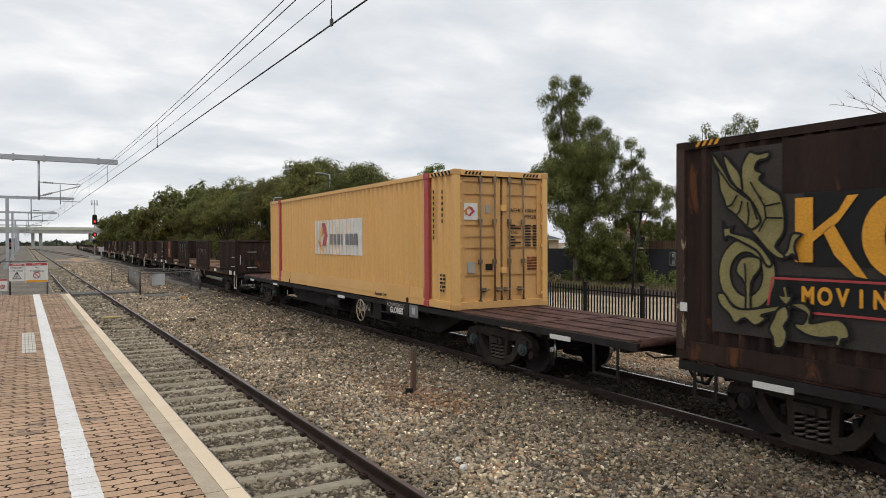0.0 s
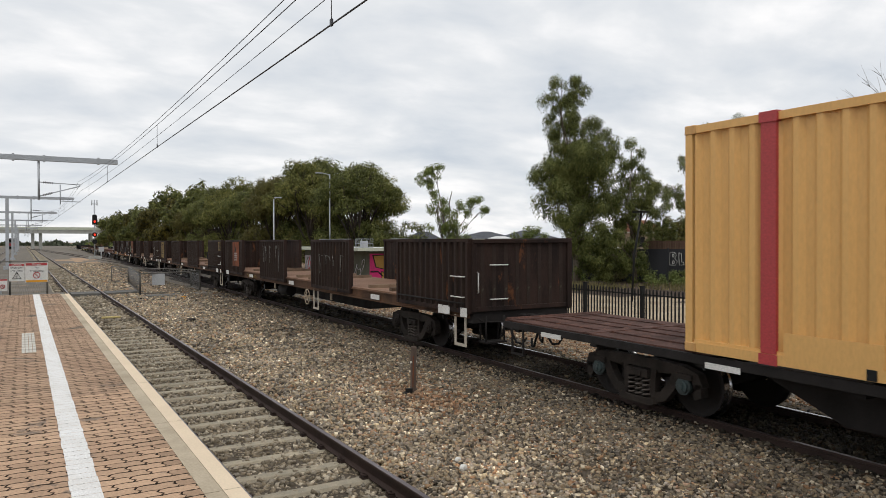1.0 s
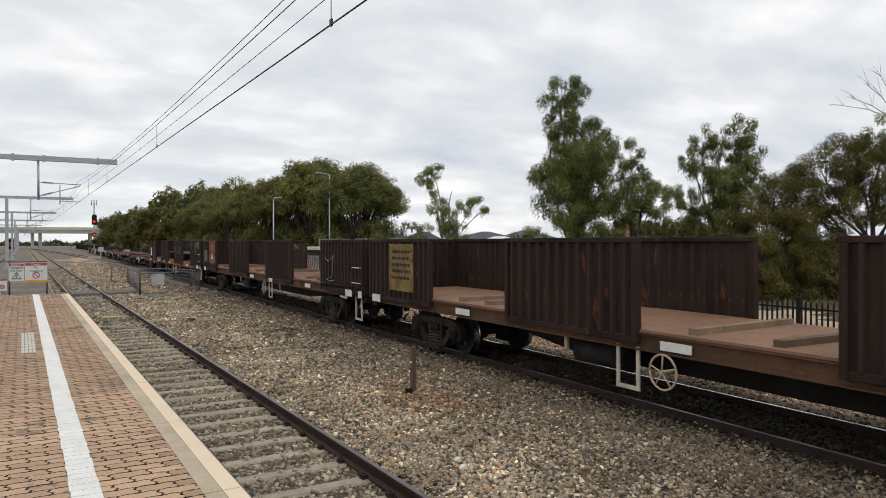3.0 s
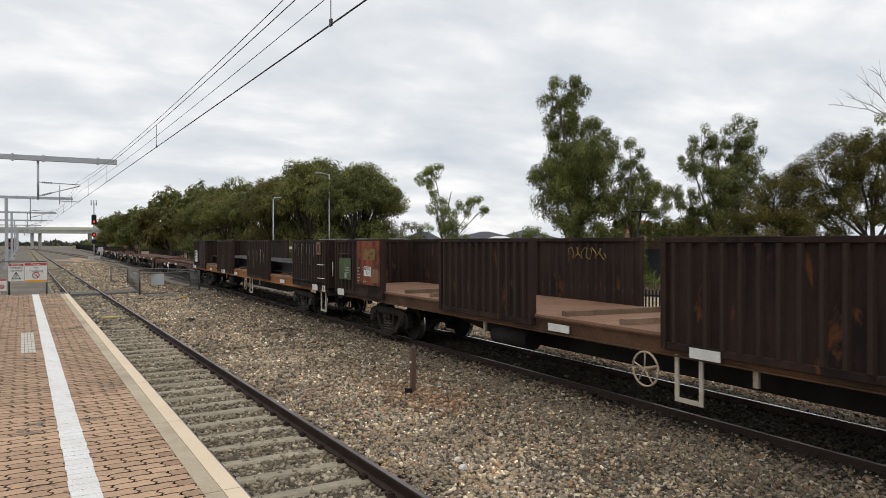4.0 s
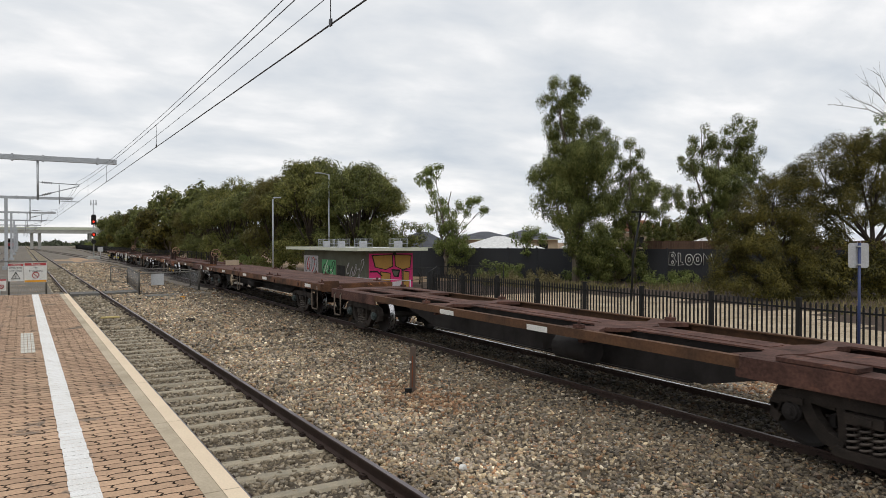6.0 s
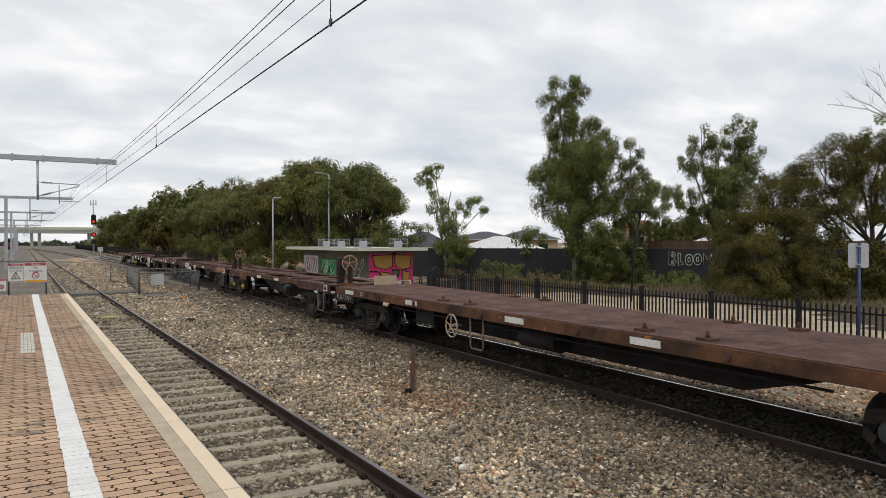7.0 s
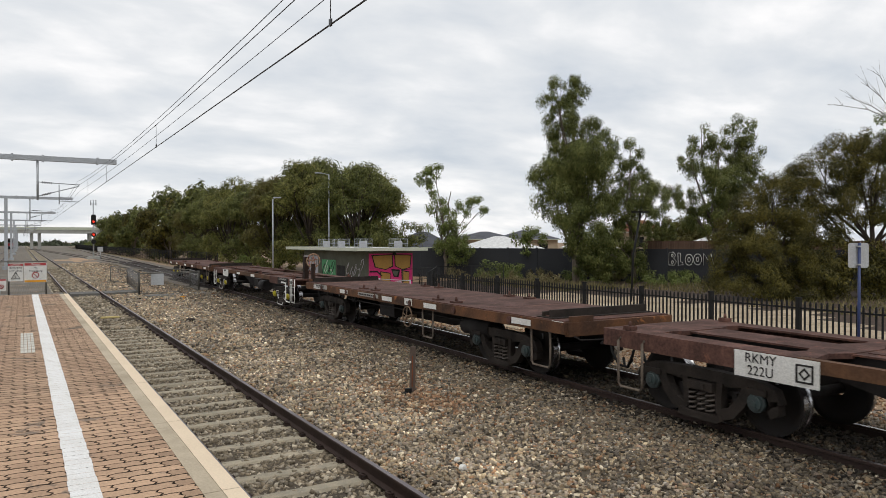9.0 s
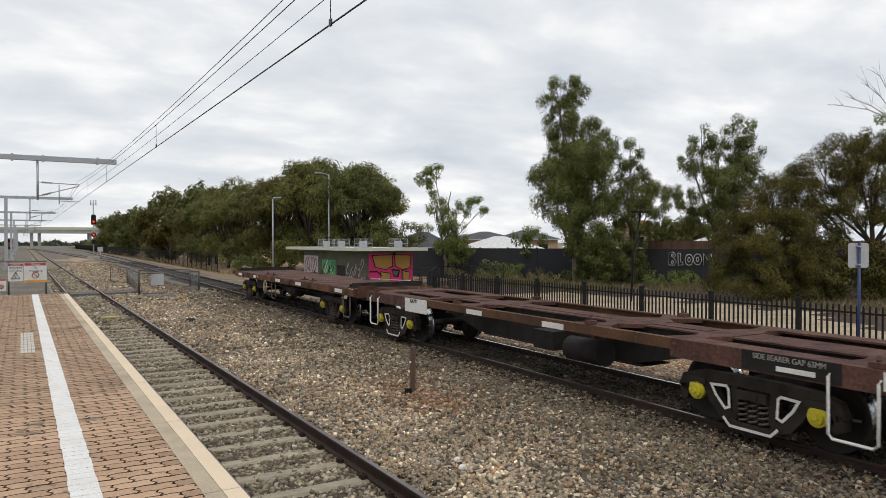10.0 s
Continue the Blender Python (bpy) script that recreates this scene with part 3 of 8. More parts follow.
    for j in range(-80, int(19.9 / W)):
        y = 3.3 + j * W
        a, b = 0.238 + rng.uniform(-0.004, 0.004), 0.402 + rng.uniform(-0.004, 0.004)
        for x0, x1 in ((a, b),):
            o = [(x0 + (x1 - x0) * k / 5, y + 0.0018 + 0.005 * (k % 2)) for k in range(6)] + [(x0 + (x1 - x0) * k / 5, y + W - 0.0018 + 0.005 * (k % 2)) for k in (5, 4, 3, 2, 1, 0)]
            bm.faces.new([bm.verts.new((px_, py_, z + 0.0035)) for px_, py_ in o])
    part("safety_line", bm, "line_white", root, "worn white painted safety line")
    bm = B()
    for i in range(4):
        for j in range(8):
            box(bm, 0.0 + i * 0.045, 11.15 + j * 0.30, z + 0.004, 0.038, 0.26, 0.006)
    part("tactile_strip", bm, "tactile", root, "pale worn stencil marking")


build_platform()


def kind_at(x, y):
    """Pale dusty stones along an old vehicle trace and by a spill, rusty ones round the marker post."""
    f = (y - 8.6) / 12.0
    trace = 4.93 + 0.1 * math.sin(y * 0.8)
    if 0 < f < 1 and abs(x - trace) < rng.normal(0, 0.42):
        return 3
    if math.hypot(x - 4.6, (y - 6.6) * 0.8) < abs(rng.normal(0, 0.45)):
        return 3
    if math.hypot(x - 5.8, (y - 10.9) * 0.55) < abs(rng.normal(0, 0.6)) or math.hypot(x - 5.8, (y - 9.8) * 0.8) < abs(rng.normal(0, 0.35)):
        return 4
    if x > 11:
        return 4 if rng.uniform() < 0.5 else 0
    return 5 if x - 0.029 * y > 5.9 + rng.normal(0, 0.8) - 0.12 * max(0.0, 9 - y) else 0


def build_stones():
    """Loose ballast stones as one heap of small blunt blocks, each turned its own way."""
    cube = np.array([(-1, -1, -1), (1, -1, -1), (1, 1, -1), (-1, 1, -1), (-1, -1, 1), (1, -1, 1), (1, 1, 1), (-1, 1, 1)]) * 0.40
    quad = np.array([(0, 3, 2, 1), (4, 5, 6, 7), (0, 1, 5, 4), (1, 2, 6, 5), (2, 3, 7, 6), (3, 0, 4, 7)])
    bands = [(3.4, 8.2, 3.6, 9.0, 21000, 0.050), (3.4, 8.3, 9.0, 17, 18000, 0.056), (3.4, 8.6, 17, 34, 16000, 0.070),
             (1.5, 3.42, 4.0, 24, 17000, 0.048), (9.7, 11.4, 2, 18, 6000, 0.060), (3.5, 8.2, 34, 58, 7000, 0.088), (3.5, 8.0, 3.6, 12.0, 7000, 0.036),
             (1.5, 3.5, 24, 44, 3500, 0.10), (7.6, 9.9, 2.5, 20, 14000, 0.060), (1.5, 8.0, -8, 3.6, 1500, 0.12), (8.0, 11.4, -10, 2, 800, 0.12), (8.4, 11.7, 18, 40, 3000, 0.10),
             (11.2, 14.6, 5, 30, 7000, 0.060), (3.6, 9.0, 58, 96, 4500, 0.14), (1.5, 3.5, 44, 80, 2200, 0.13)]
    V, kind = [], []
    for x0, x1, y0, y1, n, size in bands:
        x, y = rng.uniform(x0, x1, n), rng.uniform(y0, y1, n)
        s = (0.92 if x1 < 3.6 else 0.76) * size * rng.uniform(0.5, 1.4, n) ** 1.2
        dims = s[:, None] * np.column_stack([rng.uniform(0.9, 1.45, n), rng.uniform(0.75, 1.1, n), rng.uniform(0.55, 0.9, n)])
        p = (cube + rng.uniform(-0.23, 0.23, (n, 8, 3))) * dims[:, None, :]
        a, t = rng.uniform(0, 6.283, n)[:, None], rng.normal(0, 0.55, n)[:, None]
        p = np.stack([p[:, :, 0] * np.cos(t) + p[:, :, 2] * np.sin(t), p[:, :, 1], -p[:, :, 0] * np.sin(t) + p[:, :, 2] * np.cos(t)], 2)
        p = np.stack([p[:, :, 0] * np.cos(a) - p[:, :, 1] * np.sin(a), p[:, :, 0] * np.sin(a) + p[:, :, 1] * np.cos(a), p[:, :, 2]], 2)
        z = np.array([ground_z(u, v) for u, v in zip(x, y)]) + s * rng.uniform(0.0, 0.34, n) - 0.008 * (x < 3.42)
        V.append((p + np.stack([x, y, z], 1)[:, None, :]).reshape(-1, 3))
        # kind 1, along the freight line, carries the train's shade in its colour
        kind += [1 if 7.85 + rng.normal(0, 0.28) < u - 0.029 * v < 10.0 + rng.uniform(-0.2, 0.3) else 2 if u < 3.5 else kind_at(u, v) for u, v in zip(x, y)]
    verts = np.concatenate(V)
    n = len(verts) // 8
    me = bpy.data.meshes.new("ballast_stones")
    me.vertices.add(8 * n)
    me.vertices.foreach_set("co", verts.ravel())
    me.loops.add(24 * n)
    me.loops.foreach_set("vertex_index", (quad[None] + 8 * np.arange(n)[:, None, None]).ravel())
    me.polygons.add(6 * n)
    me.polygons.foreach_set("loop_start", np.arange(6 * n) * 4)
    me.polygons.foreach_set("loop_total", np.full(6 * n, 4))
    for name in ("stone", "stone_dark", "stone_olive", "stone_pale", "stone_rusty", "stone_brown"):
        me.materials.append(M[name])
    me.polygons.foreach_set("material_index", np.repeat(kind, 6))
    me.update()
    tagged(obj("ballast_stones", me), "loose grey and tan crushed ballast stones", "ballast", kind="stuff")


build_stones()


# ---------------- freight train ----------------
SPEED = 20.95
WHEEL_R = 0.46
TRAIN = []          # (thing, position at the start, height)
WHEELSETS = []


def wheelset_mesh():
    bm = B()
    for sx in (-1, 1):
        x = sx * 0.72
        prof = [(0.00, 0.09), (0.02, 0.12), (0.0, 0.33), (-0.035, 0.38), (-0.065, 0.42), (-0.065, WHEEL_R), (0.045, WHEEL_R + 0.005), (0.055, WHEEL_R + 0.03), (0.075, WHEEL_R + 0.03), (0.075, 0.39), (0.05, 0.34), (0.06, 0.12), (0.06, 0.09)]
        rings = []
        for d, r in prof:
            # flange on the inner side
            xx = x - sx * d
            rings.append([bm.verts.new((xx, r * math.cos(6.28319 * k / 36), r * math.sin(6.28319 * k / 36))) for k in range(36)])
        for j, (a, b) in enumerate(zip(rings, rings[1:])):
            for k in range(36):
                f = bm.faces.new((a[k], a[(k + 1) % 36], b[(k + 1) % 36], b[k]))
                f.smooth = j not in (4, 5)
                f.material_index = 1 if j in (5, 6) else 0
        # chalked mark on the wheel's face
        box(bm, x + sx * 0.004, 0.25, 0.06, 0.012, 0.10, 0.03, None, 2)
    tube(bm, [(-0.98, 0, 0), (0.98, 0, 0)], 0.075, 12)
    return mesh("wheelset", bm, "wheel_steel", "tread", "grey_paint")


def side_frame_mesh():
    """A cast side frame with two triangular openings and a spring pocket, in the y,z plane."""
    bm = B()
    x0, x1 = -0.07, 0.07
    strip(bm, [(-1.14, 0.46), (-1.08, 0.60), (-0.84, 0.67), (-0.3, 0.69), (0.3, 0.69), (0.84, 0.67), (1.08, 0.60), (1.14, 0.46)], 0.15, x0, x1)
    for s in (-1, 1):
        strip(bm, [(s * 0.74, 0.62), (s * 0.64, 0.42), (s * 0.48, 0.24), (s * 0.26, 0.17)], 0.15, x0 + 0.005, x1 - 0.005)
        strip(bm, [(s * 0.30, 0.68), (s * 0.27, 0.40), (s * 0.27, 0.20)], 0.10, x0 + 0.015, x1 - 0.01)
        strip(bm, [(s * 1.12, 0.52), (s * 1.13, 0.38), (s * 1.05, 0.34)], 0.11, x0, x1)
        strip(bm, [(s * 0.36, 0.60), (s * 0.60, 0.62)], 0.06, x0 + 0.02, x1 - 0.02)
        box(bm, 0, s * 0.88, 0.60, 0.20, 0.30, 0.08)
    strip(bm, [(-0.34, 0.15), (-0.28, 0.12), (0.28, 0.12), (0.34, 0.15)], 0.10, x0 - 0.06, x1 + 0.06)
    box(bm, 0, 0, 0.53, 0.24, 0.44, 0.12)
    box(bm, -0.03, 0, 0.53, 0.24, 0.20, 0.07)
    bmesh.ops.bevel(bm, geom=[e for e in bm.edges if len(e.link_faces) == 2 and e.calc_face_angle(0) > 0.9], offset=0.012, segments=1, affect="EDGES")
    return mesh("side_frame", bm, "bogie_brown")


def spring_mesh():
    bm = B()
    turns, seg = 4, 10
    pts = [(0.062 * math.cos(6.28319 * k / seg), 0.062 * math.sin(6.28319 * k / seg), 0.17 + 0.28 * k / (turns * seg)) for k in range(turns * seg + 1)]
    tube(bm, pts, 0.019, 5)
    return mesh("spring", bm, "spring")


def cap_mesh(mat):
    bm = B()
    tube(bm, [(-0.10, 0, 0), (-0.02, 0, 0)], 0.125, 14)
    tube(bm, [(-0.135, 0, 0), (-0.09, 0, 0)], 0.095, 14)
    tube(bm, [(-0.16, 0, 0), (-0.13, 0, 0)], 0.04, 8)
    box(bm, -0.03, 0, 0.12, 0.12, 0.17, 0.09)
    for k in range(3):
        a = 2.094 * k
        tube(bm, [(-0.148, 0.062 * math.cos(a), 0.062 * math.sin(a)), (-0.13, 0.062 * math.cos(a), 0.062 * math.sin(a))], 0.014, 6)
    return mesh("bearing_cap", bm, mat)


def bolster_mesh():
    bm = B()
    box(bm, 0, 0, 0.52, 2.0, 0.36, 0.16)
    box(bm, 0, 0, 0.68, 0.6, 0.5, 0.16)
    for s in (-1, 1):
        box(bm, 0, s * 0.45, 0.42, 1.9, 0.07, 0.14)
    return mesh("bogie", bm, "wagon_black")


WS, SF, SP, BO = wheelset_mesh(), side_frame_mesh(), spring_mesh(), bolster_mesh()
CAPS = {"orange": cap_mesh("cap_orange"), "dark": cap_mesh("cap_dark"), "yellow": cap_mesh("cap_yellow"), "black": cap_mesh("wagon_black"), "brown": cap_mesh("bogie_brown")}


def outline_mesh():
    """Chalk-white painted edges on a side frame."""
    bm = B()
    for s in (-1, 1):
        strip(bm, [(s * 0.64, 0.585), (s * 0.40, 0.60), (s * 0.365, 0.56), (s * 0.35, 0.33), (s * 0.42, 0.30), (s * 0.56, 0.45)], 0.035, -0.080, -0.074, True)
        strip(bm, [(s * 0.98, 0.56), (s * 1.0, 0.50), (s * 0.99, 0.42)], 0.03, -0.080, -0.074)
    strip(bm, [(-0.40, 0.20), (-0.30, 0.10), (0.30, 0.10), (0.40, 0.20)], 0.035, -0.140, -0.134)
    return mesh("painted_edge", bm, "white_paint")


PE = outline_mesh()


def bogie(wagon, y, cap="dark", outlined=False, wheelbase=1.76):
    b = obj("bogie", BO, wagon, pose(0, y, 0), "black cast steel bogie")
    for sx in (-1, 1):
        m = pose(sx * 1.0, 0, 0) if sx < 0 else pose(sx * 1.0, 0, 0, 0, 0, 180)
        obj("side_frame", SF, b, m)
        if outlined and sx < 0:
            obj("painted_edge", PE, b, m, "white painted edges")
        for dy in (-0.145, 0.0, 0.145):
            obj("spring", SP, b, pose(sx * 1.04, dy, 0))
        for dy in (-wheelbase / 2, wheelbase / 2):
            obj("bearing_cap", CAPS[cap], b, pose(sx * 1.0, dy, WHEEL_R, 0, 0, 0 if sx < 0 else 180), cap + " painted bearing cap" if cap in ("yellow", "orange") else "")
    for dy in (-wheelbase / 2, wheelbase / 2):
        w = obj("wheelset", WS, b, pose(0, dy, WHEEL_R), "dark steel wheels with bright treads")
        WHEELSETS.append((w, dy))
    return b


def coupler(wagon, y, way, z=0.86):
    """A knuckle coupler and a brake hose at one end; way -1 at the front, 1 at the rear."""
    bm = B()
    box(bm, 0, y + way * 0.22, z, 0.20, 0.5, 0.18)
    box(bm, -0.08, y + way * 0.50, z, 0.20, 0.26, 0.26)
    box(bm, 0.13, y + way * 0.50, z, 0.10, 0.18, 0.24)
    bmesh.ops.bevel(bm, geom=list(bm.edges), offset=0.02, segments=1, affect="EDGES")
    part("coupler", bm, "wagon_black", wagon, "rusty steel coupler")
    for x in (-0.35, 0.35):
        bm = B()
        tube(bm, [(x, y + way * 0.02, 0.82), (x, y + way * 0.10, 0.60), (x * 0.9, y + way * 0.24, 0.38), (x * 0.75, y + way * 0.38, 0.36), (x * 0.6, y + way * 0.46, 0.50)], 0.025, 7)
        part("brake_hose", bm, "black", wagon, "black rubber brake hose")
    bm = B()
    tube(bm, [(-1.1, y - way * 0.03, z + 0.04), (-1.05, y + way * 0.10, z - 0.02), (-0.3, y + way * 0.12, z - 0.05), (-0.05, y + way * 0.45, z + 0.10)], 0.016, 6)
    part("uncoupling_lever", bm, "wagon_black", wagon)


def steps(wagon, y, white=True, x=-1.28, top=0.95, low=0.32, w=0.42):
    """A hanging foot stirrup of flat bar."""
    bm = B()
    strip(bm, [(y - w / 2, top), (y - w / 2, low), (y + w / 2, low), (y + w / 2, top)], 0.06 if white else 0.04, x - 0.014, x + 0.014)
    part("step_stirrup", bm, "step_cream" if white else "wagon_black", wagon, "cream painted foot stirrup" if white else "")


def stirrup(wagon, y0, y1, top, mat):
    """A foot stirrup of bent round bar with a grab above it."""
    bm = B()
    x = -1.23
    tube(bm, [(x + 0.05, y1, top - 0.12), (x, y1, top - 0.16), (x, y1, 0.34), (x, y1 - 0.05, 0.29), (x, y0 + 0.05, 0.29), (x, y0, 0.34), (x, y0, top - 0.16), (x + 0.05, y0, top - 0.12)], 0.02, 6)
    part("step_stirrup", bm, mat, wagon, "bent bar foot stirrup")


def side_wheel(wagon, y, z=0.70, x=-1.34, r=0.29, mat="cream_wall"):
    """A spoked handbrake wheel facing sideways."""
    bm = B()
    tube(bm, [(x, y + r * math.cos(6.28319 * k / 24), z + r * math.sin(6.28319 * k / 24)) for k in range(25)], 0.017, 6)
    for k in range(5):
        a = 6.28319 * k / 5 + 0.3
        tube(bm, [(x - 0.02, y, z), (x, y + r * math.cos(a), z + r * math.sin(a))], 0.013, 5)
    tube(bm, [(x - 0.04, y, z), (x + 0.25, y, z)], 0.035, 8)
    part("handbrake_wheel", bm, mat, wagon, "spoked handbrake wheel")


def plate(wagon, name, y0, y1, z0, z1, mat, label="", x=-1.305):
    bm = B()
    box(bm, x, (y0 + y1) / 2, (z0 + z1) / 2, 0.012, y1 - y0, z1 - z0)
    return part(name, bm, mat, wagon, label)


def words(wagon, text, y, z, size, mat, x=-1.32, parent=None, bold=0.0, stretch=1.0):
    """Lettering on a wagon's near side; y is the middle of the word."""
    cu = bpy.data.curves.new("lettering", "FONT")
    cu.body, cu.size, cu.align_x, cu.align_y = text, size, "CENTER", "CENTER"
    cu.extrude, cu.offset = 0.002, bold
    tmp = bpy.data.objects.new("lettering", cu)
    scene.collection.objects.link(tmp)
    me = bpy.data.meshes.new_from_object(tmp.evaluated_get(bpy.context.evaluated_depsgraph_get()))
    bpy.data.objects.remove(tmp)
    me.materials.clear()
    me.materials.append(M[mat])
    return obj("lettering", me, wagon, Matrix.Translation((x, y, z)) @ Matrix.Rotation(radians(-90), 4, "Z") @ Matrix.Rotation(radians(90), 4, "X") @ Matrix.Diagonal((stretch, 1, 1, 1)))


def wagon_root(name, u, label):
    w = obj(name, None)
    tagged(w, label, "freight wagon", "wagons of the freight train")
    w.matrix_basis = on_line(u)
    TRAIN.append((w, u, 0.0))
    return w


def ribbed_panel(length, z0, z1, pitch=0.275, name="side_panel", flat=0.0):
    """A steel sheet with raised hat ribs, a top rail and end posts; starts at y=0, outer face at x=0. flat: length left without ribs."""
    bm = B()
    box(bm, 0.045, length / 2, (z0 + z1) / 2, 0.02, length, z1 - z0)
    if flat:
        box(bm, 0.03, flat / 2 + 0.08, (z0 + z1) / 2 + 0.1, 0.03, flat, z1 - z0 - 0.3)
    sheet = mesh(name, bm, "brown_steel")
    n = max(2, round((length - 0.2 - flat) / pitch))
    p = (length - 0.2 - flat) / n
    spots = [0.1 + flat + (i + 0.5) * p for i in range(n)]

    def bar(title, *boxes):
        b = B()
        for q in boxes:
            box(b, *q)
        bmesh.ops.bevel(b, geom=list(b.edges), offset=0.008, segments=1, affect="EDGES")
        return mesh(title, b, "brown_steel")
    edges = [bar("top_rail", (0.05, length / 2, z1 - 0.02, 0.13, length + 0.02, 0.08)), bar("bottom_rail", (0.035, length / 2, z0 + 0.05, 0.09, length - 0.2, 0.10)),
             bar("end_post", (0.04, 0.04, (z0 + z1) / 2 - 0.03, 0.12, 0.10, z1 - z0 - 0.06)), bar("end_post", (0.04, length - 0.04, (z0 + z1) / 2 - 0.03, 0.12, 0.10, z1 - z0 - 0.06))]
    bm = B()
    w = 0.095
    prism(bm, [(0.06, -w / 2), (0.036, -w / 2), (-0.026, -w / 2 + 0.02), (-0.026, w / 2 - 0.02), (0.036, w / 2), (0.06, w / 2)], "z", z0 + 0.10, z1 - 0.06)
    return sheet, mesh("rib", bm, "rib_paint"), spots, edges


def hang_panel(kind, wagon, m, label):
    """A side panel or bulkhead with its rails, posts and ribs."""
    sheet, rib, spots, edges = kind
    p = obj(sheet.name.split(".")[0], sheet, wagon, m, label)
    for me in edges:
        obj(me.name.split(".")[0], me, p)
    for y in spots:
        obj("rib", rib, p, pose(0, y, 0))


PANEL = ribbed_panel(3.42, 1.01, 2.56)
FLATTED = ribbed_panel(3.42, 1.01, 2.56, flat=1.75)
END = ribbed_panel(2.56, 1.05, 2.54, 0.30, "bulkhead")
SPANS = (0.0, 6.6, 13.1, 19.6)


def open_wagon(u, hw, label, plain_rear=False, sill="rail_brown", spans=SPANS, cap="brown"):
    """A flat-floored wagon with four ribbed side panels a side, a bulkhead at each end and gaps between."""
    L = 23.05
    w = wagon_root("open_wagon", u, label)
    bm = B()
    box(bm, 0, L / 2, 0.98, 0.5, L - 0.3, 0.30)
    prism(bm, [(3.9, 0.95), (19.1, 0.95), (18.4, 0.80), (15.6, 0.44), (7.5, 0.44), (4.6, 0.80)], "x", -0.35, 0.35)
    for i in range(9):
        box(bm, 0, 1.2 + i * 2.58, 0.98, 2.5, 0.14, 0.16)
    for s in (-1, 1):
        box(bm, 0, L / 2 + s * (L / 2 - 0.12), 0.96, 2.5, 0.24, 0.30)
    part("underframe", bm, "wagon_black", w)
    for s in (-1, 1):
        bm = B()
        prism(bm, [(-0.03, 0.91), (0.07, 0.91), (0.07, 0.935), (0.03, 0.935), (0.03, 1.15), (0.07, 1.15), (0.07, 1.175), (-0.03, 1.175)] if s > 0 else
              [(-0.07, 0.91), (0.03, 0.91), (0.03, 1.175), (-0.07, 1.175), (-0.07, 1.15), (-0.03, 1.15), (-0.03, 0.935), (-0.07, 0.935)], "y", 0.1, L - 0.1)
        part("side_sill", bm, sill, w, "rust streaked steel side sill").location.x = s * 1.25
    bm = B()
    box(bm, 0, 0, 1.20, 2.60, (L - 0.3) / 12 - 0.006, 0.04)
    fm = mesh("floor_plate", bm, "deck_brown")
    for i in range(12):
        obj("floor_plate", fm, w, pose(0, 0.15 + (i + 0.5) * (L - 0.3) / 12, rng.uniform(-0.004, 0.004)), "brown rusty floor plate")
    for i, y in enumerate(spans):
        for sx in (-1, 1):
            m = pose(-1.36, y, 0) if sx < 0 else pose(1.36, y + 3.42, 0, 0, 0, 180)
            me = FLATTED if plain_rear and i == 3 and sx < 0 else PANEL
            hang_panel(me, w, m, "dark brown ribbed steel side panel")
    hang_panel(END, w, pose(-1.28, 0.02, 0) @ pose(0, 0, 0, 0, 0, -90), "ribbed steel bulkhead")
    hang_panel(END, w, pose(1.28, L - 0.02, 0) @ pose(0, 0, 0, 0, 0, 90), "ribbed steel bulkhead")
    bogie(w, 3.15, cap)
    bogie(w, L - 3.15, cap)
    coupler(w, 0.0, -1)
    coupler(w, L, 1)
    side_wheel(w, hw, 0.66, r=0.25)
    bm = B()
    tube(bm, [(-0.95, 13.6, 0.66), (-0.95, 14.8, 0.66)], 0.2, 12)
    part("air_tank", bm, "wagon_black", w)
    for y in (8.6, 14.9):
        bm = B()
        box(bm, -1.2, y, 0.80, 0.05, 0.07, 0.24)
        part("bracket", bm, "cream_wall", w)
    steps(w, hw - 0.75 if hw < 12 else hw + 0.75)
    steps(w, 0.45)
    # floor timbers lying across
    bm = B()
    box(bm, 0, 0, 0, 2.3, 0.14, 0.09)
    dm = mesh("dunnage", bm, "timber_pale")
    for y in (4.3, 5.6, 10.9, 12.3, 17.4, 18.6):
        obj("dunnage", dm, w, pose(0, y, 1.264, 0, 0, rng.uniform(-9, 9)), "loose timber bearer")
    for y in (4.6, 12.1) if sill == "rail_brown" and plain_rear else (4.6, 12.1, 17.9):
        plate(w, "reflector", y, y + 0.56, 0.97, 1.10, "white_paint", "white reflector plate", -1.325)
    for y, d in ((0.02, 0.26), (0.75, 0.5), (L - 0.75, 0.5)):
        plate(w, "reflector", y, y + d, 0.94, 1.13, "white_paint", "white reflector plate", -1.380)
    # rungs near the front corner
    for z in (1.35, 1.78):
        bm = B()
        tube(bm, [(-1.35, 0.15, z), (-1.42, 0.17, z), (-1.42, 0.63, z), (-1.35, 0.65, z)], 0.014, 6)
        part("grab_rung", bm, "white_paint", w, "white painted grab rung")
    for z in (1.30, 2.02):
        bm = B()
        tube(bm, [(-0.85, 0.03, z), (-0.83, -0.08, z), (-0.42, -0.08, z), (-0.40, 0.03, z)], 0.014, 6)
        part("grab_rung", bm, "white_paint", w, "white painted grab rung")
    bm = B()
    tube(bm, [(-1.15, 0.03, 1.42), (-1.17, -0.10, 1.45), (-1.17, -0.10, 1.86), (-1.15, 0.03, 1.90)], 0.014, 6)
    part("grab_rail", bm, "white_paint", w, "white painted grab rail")
    # long tie bar, hanging end step
    bm = B()
    tube(bm, [(-1.395, 0.1, 1.22), (-1.395, 3.3, 1.22)], 0.02, 6)
    part("tie_bar", bm, "wagon_black", w)
    bm = B()
